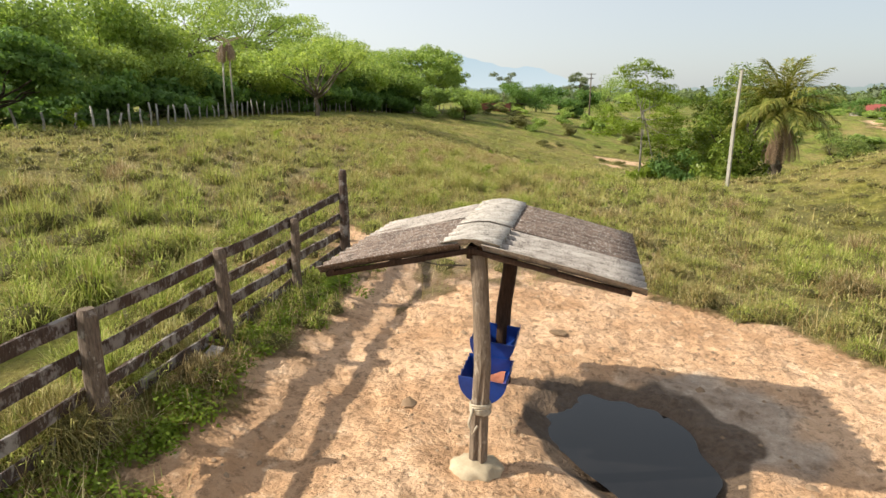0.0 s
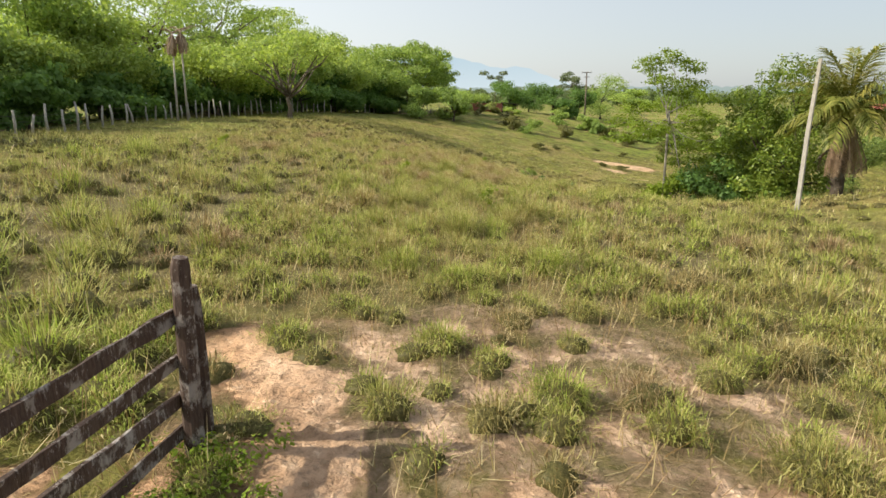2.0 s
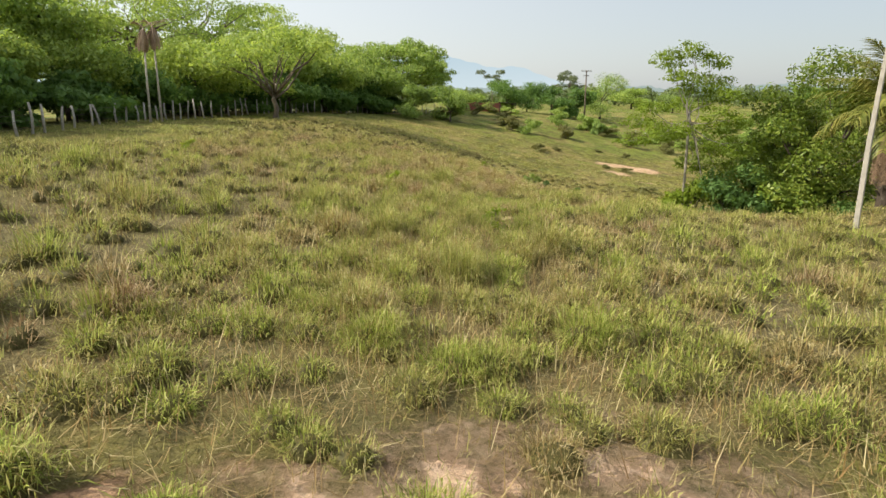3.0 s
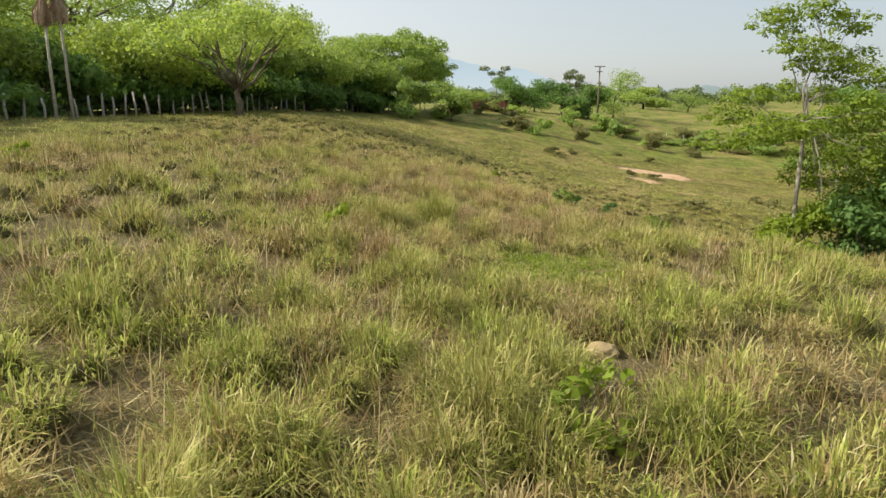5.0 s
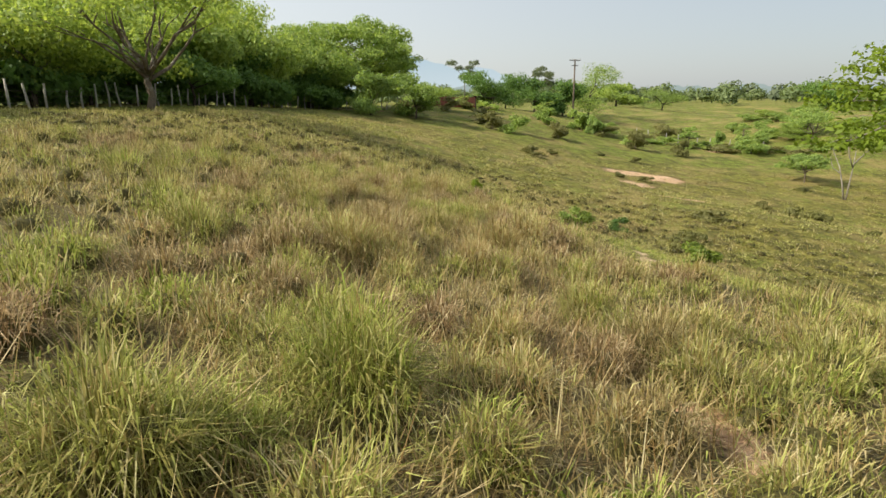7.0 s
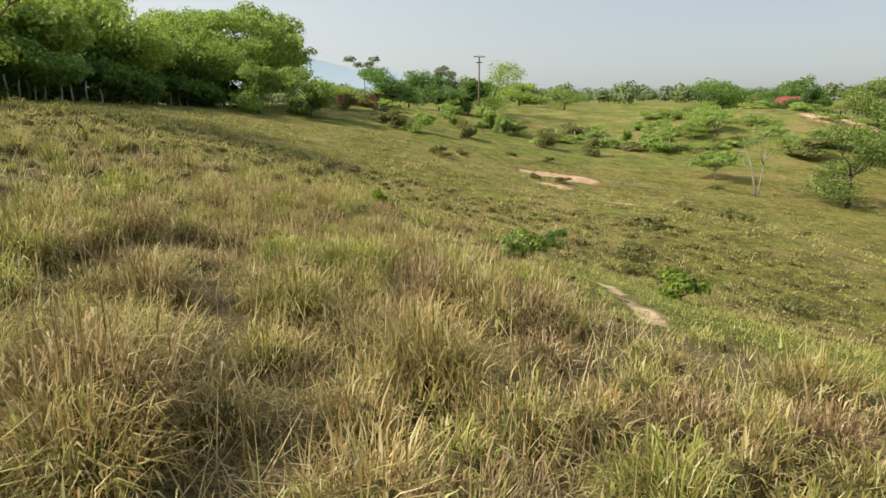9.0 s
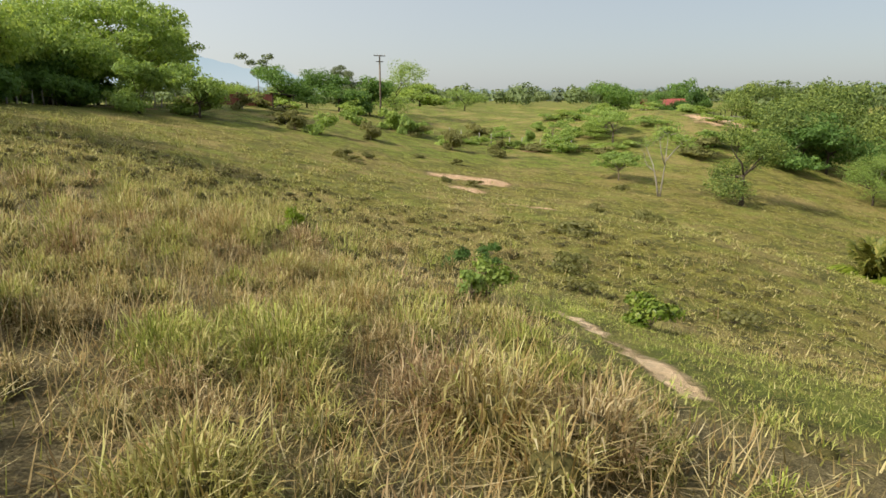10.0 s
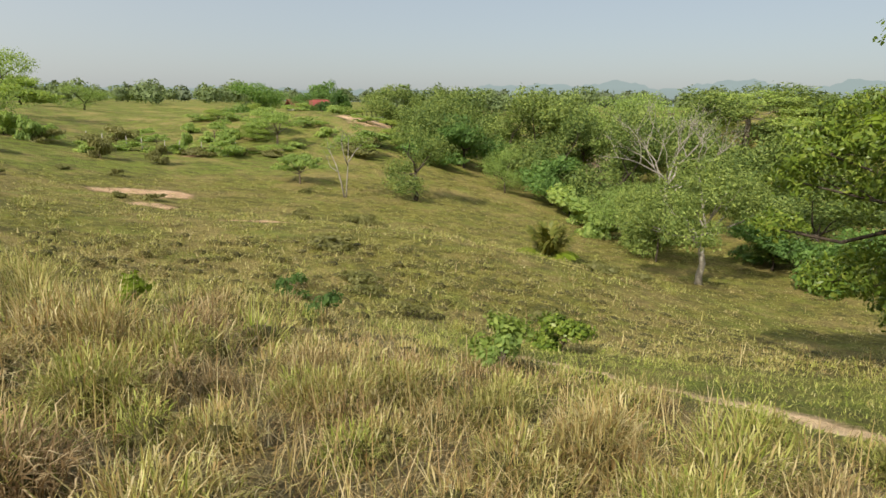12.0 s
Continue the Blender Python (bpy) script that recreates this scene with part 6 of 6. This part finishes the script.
    for k in range(6):
        z = g + 0.60 + 0.016 * k
        sh.tube([SHELTER @ Vector((0.085 + 0.094 * math.cos(a * 0.5236), 0.094 * math.sin(a * 0.5236), z + 0.01 * math.sin(a + k))) for a in range(13)], [0.010] * 13, 5, False)
    sh.tube([SHELTER @ Vector(p) for p in ((0.03, -0.10, g + 0.66), (0.0, -0.12, g + 0.52), (0.03, -0.12, g + 0.42), (0.08, -0.11, g + 0.5))], [0.014] * 4, 5)
    part("rope", sh.mesh("rope", True), M_ROPE, ob, "pale frayed rope tied round the post")


trough_shelter()


DRUM_X = 0.0


def half_drum(v0, v1, rim, label, salt):
    """A plastic drum sawn in half lengthwise, open upwards, slung between the posts."""
    ob = thing("drum_trough", pose(0, 0, 0), label, "trough", "drum troughs")
    r, n, m = 0.25, 18, 10
    rng = random.Random(int(v0 * 50))
    v, f = [], []
    for layer in (0, 1):
        rr = r - 0.008 * layer
        for i in range(m + 1):
            y = v0 + (v1 - v0) * i / m
            rib = 0.008 if i in (3, 7) else 0
            for k in range(n + 1):
                a = math.pi * (1 + k / n)
                z = rim + math.sin(a) * (rr + rib) * 1.05
                if k in (0, n):
                    z += rng.uniform(-0.025, 0.03)
                v.append(SHELTER @ Vector((DRUM_X + math.cos(a) * (rr + rib), y, z)))
    w, n1 = n + 1, (m + 1) * (n + 1)
    for i in range(m):
        for k in range(n):
            a = i * w + k
            f.append((a, a + 1, a + w + 1, a + w))
            f.append((n1 + a, n1 + a + w, n1 + a + w + 1, n1 + a + 1))
        for k in (0, n):
            a = i * w + k
            f.append((a, a + w, n1 + a + w, n1 + a))
    sh = Shape()
    sh.v, sh.f = v, f
    part("shell", sh.mesh("shell", True), M_BLUE, ob)
    for y in (v0, v1):
        sh = Shape()
        ring = [Vector((DRUM_X + math.cos(math.pi * (1 + k / n)) * r, 0, rim + math.sin(math.pi * (1 + k / n)) * r * 1.05)) for k in range(n + 1)]
        ring[0].z += 0.03
        ring[-1].z -= 0.02
        o = 0
        for dy in (-0.006, 0.006):
            sh.v += [SHELTER @ (p + Vector((0, y + dy, 0))) for p in ring]
        sh.f += [tuple(range(n + 1)), tuple(reversed(range(n + 1, 2 * n + 2)))]
        sh.f += [(k, k + 1, n + 2 + k, n + 1 + k) for k in range(n)] + [(n, 0, n + 1, 2 * n + 1)]
        part("end_wall", sh.mesh("end_wall"), M_BLUE, ob)
    if salt:
        sh = Shape()
        for i in range(7):
            for k in range(7):
                x = -0.165 + 0.33 * k / 6
                sh.v.append(SHELTER @ Vector((DRUM_X + x, v0 + 0.03 + (v1 - v0 - 0.06) * i / 6, rim - 0.165 + 0.03 * math.sin(i * 1.3) * math.cos(k * 1.1))))
        sh.f = [(i * 7 + k, i * 7 + k + 1, i * 7 + k + 8, i * 7 + k + 7) for i in range(6) for k in range(6)]
        part("mineral_salt", sh.mesh("mineral_salt", True), M_SALT, ob, "reddish mineral salt")


half_drum(0.62, 1.22, 0.90, "blue plastic half drum trough holding reddish salt", True)
half_drum(1.25, 1.84, 1.06, "empty blue plastic half drum trough with jagged rim", False)


# ---- yard things ----
def puddle():
    cx, cy, rx, ry, turn = PUDDLE
    n = 72
    pts = []
    for k in range(n):
        a = 2 * math.pi * k / n
        r = 1.0 + 0.06 * math.sin(3 * a + 1) + 0.05 * math.sin(5 * a) + 0.03 * math.sin(9 * a + 2)
        u, v = rx * r * math.cos(a), ry * r * math.sin(a)
        pts.append((cx + u * math.cos(turn) - v * math.sin(turn), cy + u * math.sin(turn) + v * math.cos(turn), 0))
    sh = Shape()
    sh.v = [Vector(p) for p in pts]
    sh.f = [tuple(range(n))]
    me = sh.mesh("puddle")
    ob = part("puddle", me, M_WATER)
    ob.location.z = PUDDLE_Z
    tagged(ob, "still dark rain puddle in the sandy yard", "water", kind="structure")


PUDDLE_Z = hz(PUDDLE[0] - 0.62 * PUDDLE[2], PUDDLE[1]) + 0.035
puddle()


def stone(name, x, y, sx, sy, sz, seed, mat, label, category):
    bm = bmesh.new()
    bmesh.ops.create_icosphere(bm, subdivisions=3, radius=1)
    for v in bm.verts:
        n = 1 + 0.3 * noise.noise(v.co * 1.7 + Vector((seed, 0, 0))) + 0.1 * noise.noise(v.co * 5)
        v.co = Vector((v.co.x * sx, v.co.y * sy, v.co.z * sz)) * n
    me = bpy.data.meshes.new(name)
    bm.to_mesh(me)
    bm.free()
    ob = part(name, me, mat)
    ob.matrix_world = pose(x, y, hz(x, y) + sz * 0.3, 0, 0, seed * 50)
    tagged(ob, label, category)


stone("stone", 2.35, 26.65, 0.19, 0.15, 0.085, 1, M_STONE, "ochre half-buried stone in the grass", "stone")
stone("dung_heap", 1.6, 8.75, 0.15, 0.11, 0.022, 3, M_DUNG, "dark dry dung heap on the sand", "dung")


def dirt_clods():
    """Crumbs of earth and old dung trodden over the yard."""
    rng = np.random.RandomState(44)
    n = 1500
    x, y = rng.uniform(-2.4, 5.6, n), rng.uniform(1.2, 13.5, n)
    ok = (yard(x, y) > 0.5) & (oval(x, y, *PUDDLE) > 1.15) & (rng.uniform(0, 1, n) < 0.35 + 0.65 * soft(wave(x, y, 0.9, 57), -0.2, 0.8))
    x, y = x[ok], y[ok]
    n = len(x)
    r = rng.gamma(2.0, 0.009, n) + 0.008
    base = np.array([(1, 0, 0), (0.3, 0.95, 0), (-0.8, 0.6, 0), (-0.8, -0.6, 0), (0.3, -0.95, 0), (0.25, 0.1, 0.75), (-0.2, -0.2, 0.7)])
    v = base[None] * (r[:, None, None] * rng.uniform(0.7, 1.35, (n, 7, 1)))
    t = rng.uniform(0, 6.28, n)[:, None]
    vx, vy = v[..., 0] * np.cos(t) - v[..., 1] * np.sin(t), v[..., 0] * np.sin(t) + v[..., 1] * np.cos(t)
    v = np.stack([vx + x[:, None], vy + y[:, None], v[..., 2] + height(x, y)[:, None] - 0.006], 2).reshape(-1, 3)
    tri = np.array([(0, 1, 5), (1, 2, 6), (1, 6, 5), (2, 3, 6), (3, 4, 6), (4, 5, 6), (4, 0, 5)])
    f = ((np.arange(n) * 7)[:, None, None] + tri[None]).reshape(-1, 3)
    ob = part("dirt_clods", arrays_mesh("dirt_clods", v, f), M_CLOD)
    tagged(ob, "crumbs of dry earth and dung on the sand", "clods", kind="stuff")


dirt_clods()


def fallen_slab():
    sh = Shape().box(pose(0, 0, 0), 0.16, 0.40, 0.045, 0.005, 4, 4)
    ob = part("concrete_slab", sh.mesh("concrete_slab", False, 0.006), M_CEM_GREY)
    ob.matrix_world = pose(-2.90, 7.06, hz(-2.90, 7.06) + 0.075, 12, 12, -8)
    tagged(ob, "broken narrow grey concrete slab leaning beside the fence", "slab")


fallen_slab()


# ---- poles ----
def concrete_pole():
    x, y = 13.2, 29.0
    z = hz(x, y)
    ob = thing("concrete_pole", pose(x, y, z), "slightly leaning pale concrete pole in the pasture", "pole")
    sh = Shape()
    h = 4.85 - z
    sh.tube([(0, 0, -0.3), (0.02, 0, h * 0.5), (0.10, -0.05, h)], [0.105, 0.095, 0.08], 4)
    part("shaft", sh.mesh("shaft", False, 0.012), M_CONC_POLE, ob)
    sh = Shape()
    for k in range(3):
        sh.tube([(0.09 - 0.12, -0.05, h - 0.15 - 0.2 * k), (0.09 + 0.12, -0.05, h - 0.15 - 0.2 * k)], [0.012, 0.012], 5)
    part("bolt", sh.mesh("bolt"), M_WIRE, ob)


concrete_pole()


def utility_pole(x, y, top):
    z = hz(x, y)
    h = top - z
    ob = thing("utility_pole", pose(x, y, z, 0, 0, 12), "distant wooden utility pole with crossarms and insulators", "pole")
    part("shaft", Shape().tube([(0, 0, -0.3), (0, 0, h)], [0.17, 0.12], 8).mesh("shaft", True), M_BARK, ob)
    for dz, ln in ((0.15, 2.0), (1.0, 1.1)):
        part("crossarm", Shape().box(pose(0, 0, h - dz), ln, 0.12, 0.12, 0.004, 3).mesh("crossarm"), M_BARK_DARK, ob)
    for u in (-0.9, -0.35, 0.35, 0.9):
        part("insulator", Shape().tube([(u, 0, h - 0.1), (u, 0, h + 0.12)], [0.05, 0.04], 7).mesh("insulator"), M_CONC_POLE, ob)


utility_pole(31.4, 134.6, 8.3)


# ---- wire fence in front of the wood ----
def wire_fence():
    ob = thing("wire_fence", pose(0, 0, 0), "old wire fence with many uneven whitish stakes", "fence")
    line = [(-22.5, 28.0), (-19.9, 37.0), (-19.4, 52.0), (-19.0, 64.0), (-17.6, 72.0), (-14.4, 86.0), (-9.8, 100.0), (-4.5, 109.5), (4.0, 117.0), (7.0, 122.0)]
    shapes = []
    for i in range(5):
        rng = random.Random(40 + i)
        h = (1.25, 1.45, 1.05, 1.6, 1.3)[i]
        shapes.append(Shape().tube([(0, 0, -0.3), (rng.uniform(-0.05, 0.05), 0, h * 0.5), (rng.uniform(-0.12, 0.12), rng.uniform(-0.06, 0.06), h)], [0.075, 0.07, 0.055], 7).mesh("stake", True))
    rng = random.Random(4)
    wires = [[], [], []]
    for (ax, ay), (bx, by) in zip(line[:-1], line[1:]):
        n = max(2, int(math.hypot(bx - ax, by - ay) / 1.35))
        for k in range(n):
            t = (k + rng.uniform(-0.25, 0.25)) / n
            x, y = ax + (bx - ax) * t, ay + (by - ay) * t
            st = part("stake", shapes[rng.randint(0, 4)], M_STAKE, ob)
            st.matrix_local = pose(x, y, hz(x, y), rng.uniform(-7, 7), rng.uniform(-7, 7), rng.uniform(0, 360))
            for w, hh in zip(wires, (0.35, 0.7, 1.0)):
                w.append((x, y, hz(x, y) + hh))
    for w in wires:
        part("wire", Shape().tube(w, [0.008] * len(w), 4, False).mesh("wire"), M_WIRE, ob)


wire_fence()


def warning_sign(x, y):
    ob = thing("warning_sign", pose(x, y, hz(x, y), 0, 0, 8), "small pale yellow diamond sign on a thin post", "sign")
    part("post", Shape().tube([(0, 0, -0.3), (0, 0, 1.9)], [0.05, 0.045], 6).mesh("post", True), M_BARK, ob)
    part("plate", Shape().box(pose(0, -0.06, 1.55, 0, 45, 0), 0.62, 0.02, 0.62).mesh("plate", False, 0.004), M_SIGN, ob, "pale yellow diamond plate")


warning_sign(-9.6, 100.6)


def stake_row():
    ob = thing("stake_fence", pose(0, 0, 0), "short row of pale stakes on the grassy bank", "fence")
    me = Shape().tube([(0, 0, -0.2), (0.03, 0, 0.7), (0.0, 0.02, 1.4)], [0.07, 0.065, 0.05], 6).mesh("stake", True)
    for i in range(9):
        x, y = 36.7 + i * 1.9 - (i % 2) * 0.5, 120.0 - i * 0.9
        part("stake", me, M_STAKE, ob).matrix_local = pose(x, y, hz(x, y), 0, 4 - i, i * 30)


stake_row()


# ---- far buildings ----
def brick_wall():
    ob = thing("brick_wall", pose(9.6, 127.0, hz(9.6, 127.0), 0, 0, -4), "low red brick wall of a farmyard", "wall")
    for i in range(4):
        sh = Shape().box(pose(-3.3 + 2.2 * i, 0, 0.62), 2.14, 0.2, 1.5, 0.02, 6, i)
        part("wall_panel", sh.mesh("wall_panel"), M_BRICK, ob)
    for i in range(5):
        part("pier", Shape().box(pose(-4.4 + 2.2 * i, 0, 0.68, 0, 90, 0), 1.75, 0.3, 0.3, 0.02, 3, i).mesh("pier"), M_BRICK, ob)
    shed = thing("shed", pose(15.4, 127.5, hz(15.4, 127.5)), "dark open timber shed beside the brick wall", "shed")
    part("roof", Shape().box(pose(0, 0, 1.8, 0, 6, 0), 3.4, 2.6, 0.08, 0.01, 3, 1).mesh("roof"), M_DARKHOLE, shed)
    for sx in (-1.4, 1.4):
        for sy in (-1, 1):
            part("post", Shape().tube([(sx, sy, -0.2), (sx, sy, 1.8)], [0.08, 0.07], 6).mesh("post"), M_BARK_DARK, shed)
    part("wall", Shape().box(pose(0, 1.1, 0.85), 2.8, 0.08, 1.7, 0.01, 4, 3).mesh("wall"), M_DARKHOLE, shed)


brick_wall()


def farmhouse(x, y):
    z = hz(x, y)
    ob = thing("farmhouse", pose(x, y, z, 0, 0, -28), "low farmhouse with a red tiled gable roof", "house")
    sh = Shape()
    w, d, h = 9.0, 6.0, 2.5
    # walls with thickness and a door and two window openings in the front
    for ax, bx, z0, z1 in ((-4.5, -3.2, 0, h), (-3.2, -2.1, 0, 0.9), (-3.2, -2.1, 2.0, h), (-2.1, -0.5, 0, h), (-0.5, 0.5, 2.05, h), (0.5, 2.1, 0, h), (2.1, 3.2, 0, 0.9), (2.1, 3.2, 2.0, h), (3.2, 4.5, 0, h)):
        sh.box(pose((ax + bx) / 2, -d / 2, (z0 + z1) / 2 - 0.1), bx - ax, 0.2, z1 - z0 + 0.0, 0, 1)
    sh.box(pose(0, d / 2, h / 2 - 0.1), w, 0.2, h, 0, 1)
    for s in (-1, 1):
        sh.box(pose(s * (w / 2 - 0.1), 0, h / 2 - 0.1, 0, 0, 90), d - 0.2, 0.2, h, 0, 1)
    part("wall", sh.mesh("wall"), M_WALL, ob)
    for s in (-1, 1):
        part("roof_slope", Shape().box(pose(0, s * 1.75, h + 0.72, s * -24, 0, 0), w + 1.2, 4.1, 0.16, 0.015, 12, s + 3).mesh("roof_slope"), M_ROOF_RED, ob)
    part("door", Shape().box(pose(0, -d / 2 + 0.03, 0.95), 1.0, 0.06, 2.1, 0, 1).mesh("door"), M_DARKHOLE, ob)
    for s in (-1, 1):
        part("window", Shape().box(pose(s * 2.65, -d / 2 + 0.03, 1.35), 1.1, 0.05, 1.1, 0, 1).mesh("window"), M_DARKHOLE, ob)


farmhouse(104.0, 154.0)


def cattle_pen(x, y):
    ob = thing("cattle_pen", pose(x, y, hz(x, y), 0, 0, -30), "dark thatched cattle pen with pale rails", "shed")
    part("roof", Shape().box(pose(0, 0, 2.5, 0, 4, 0), 5.0, 3.6, 0.14, 0.03, 6, 2).mesh("roof"), M_DARKHOLE, ob)
    for sx in (-2.2, 0, 2.2):
        for sy in (-1.5, 1.5):
            part("post", Shape().tube([(sx, sy, -0.3), (sx, sy, 2.5)], [0.11, 0.09], 6).mesh("post"), M_BARK_DARK, ob)
    for k in range(3):
        part("rail", Shape().box(pose(1.5, -2.2, 0.4 + 0.4 * k), 12.0, 0.08, 0.14, 0.01, 8, k).mesh("rail"), M_STAKE, ob)
    for k in range(7):
        part("stake", Shape().tube([(-4.5 + 2 * k, -2.1, -0.2), (-4.5 + 2 * k, -2.1, 1.6)], [0.09, 0.08], 6).mesh("stake"), M_STAKE, ob)


cattle_pen(107.0, 140.0)


# ---- far woods and hills ----
def far_woods():
    """Continuous tree cover over the plain, too far off to tell trees apart."""
    rng = np.random.RandomState(12)
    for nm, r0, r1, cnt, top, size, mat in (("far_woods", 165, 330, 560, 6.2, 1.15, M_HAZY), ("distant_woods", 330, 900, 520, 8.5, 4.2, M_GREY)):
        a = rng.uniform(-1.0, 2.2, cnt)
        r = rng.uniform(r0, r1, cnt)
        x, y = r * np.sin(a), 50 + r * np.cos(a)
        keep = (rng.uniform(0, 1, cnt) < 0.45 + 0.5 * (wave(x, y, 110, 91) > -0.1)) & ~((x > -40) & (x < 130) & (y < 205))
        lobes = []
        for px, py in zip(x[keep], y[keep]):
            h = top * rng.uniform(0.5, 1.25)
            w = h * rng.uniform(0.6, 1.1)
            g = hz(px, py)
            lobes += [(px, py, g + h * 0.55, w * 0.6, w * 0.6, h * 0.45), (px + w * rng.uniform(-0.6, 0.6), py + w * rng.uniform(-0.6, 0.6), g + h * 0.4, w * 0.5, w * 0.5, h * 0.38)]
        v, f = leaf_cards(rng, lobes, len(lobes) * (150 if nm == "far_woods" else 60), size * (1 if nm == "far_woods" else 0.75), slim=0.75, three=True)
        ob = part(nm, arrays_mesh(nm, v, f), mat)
        tagged(ob, "continuous hazy green woodland over the distant plain", "woodland", kind="stuff")


far_woods()


def hill_backdrop():
    """Blue hills on the horizon and a hazy wooded rim in front of them."""
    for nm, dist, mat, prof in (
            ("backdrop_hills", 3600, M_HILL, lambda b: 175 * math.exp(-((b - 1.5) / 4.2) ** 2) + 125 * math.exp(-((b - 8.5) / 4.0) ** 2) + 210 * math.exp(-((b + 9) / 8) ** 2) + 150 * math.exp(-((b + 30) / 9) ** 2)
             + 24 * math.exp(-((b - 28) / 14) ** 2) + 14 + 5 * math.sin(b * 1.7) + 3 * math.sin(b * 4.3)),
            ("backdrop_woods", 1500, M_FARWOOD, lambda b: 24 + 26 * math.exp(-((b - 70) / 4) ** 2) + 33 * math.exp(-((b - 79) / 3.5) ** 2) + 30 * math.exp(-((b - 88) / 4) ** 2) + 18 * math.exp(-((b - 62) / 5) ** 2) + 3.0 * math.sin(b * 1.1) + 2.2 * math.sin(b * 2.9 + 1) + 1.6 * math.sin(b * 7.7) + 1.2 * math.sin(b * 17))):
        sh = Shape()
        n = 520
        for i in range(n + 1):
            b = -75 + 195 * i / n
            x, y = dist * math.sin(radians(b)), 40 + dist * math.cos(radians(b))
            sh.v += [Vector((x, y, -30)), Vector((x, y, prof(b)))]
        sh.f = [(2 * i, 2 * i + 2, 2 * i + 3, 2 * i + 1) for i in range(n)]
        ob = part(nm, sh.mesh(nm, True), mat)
        tagged(ob, "hazy blue hills on the horizon" if "hills" in nm else "hazy wooded rim of the plain", "backdrop", kind="structure")


hill_backdrop()
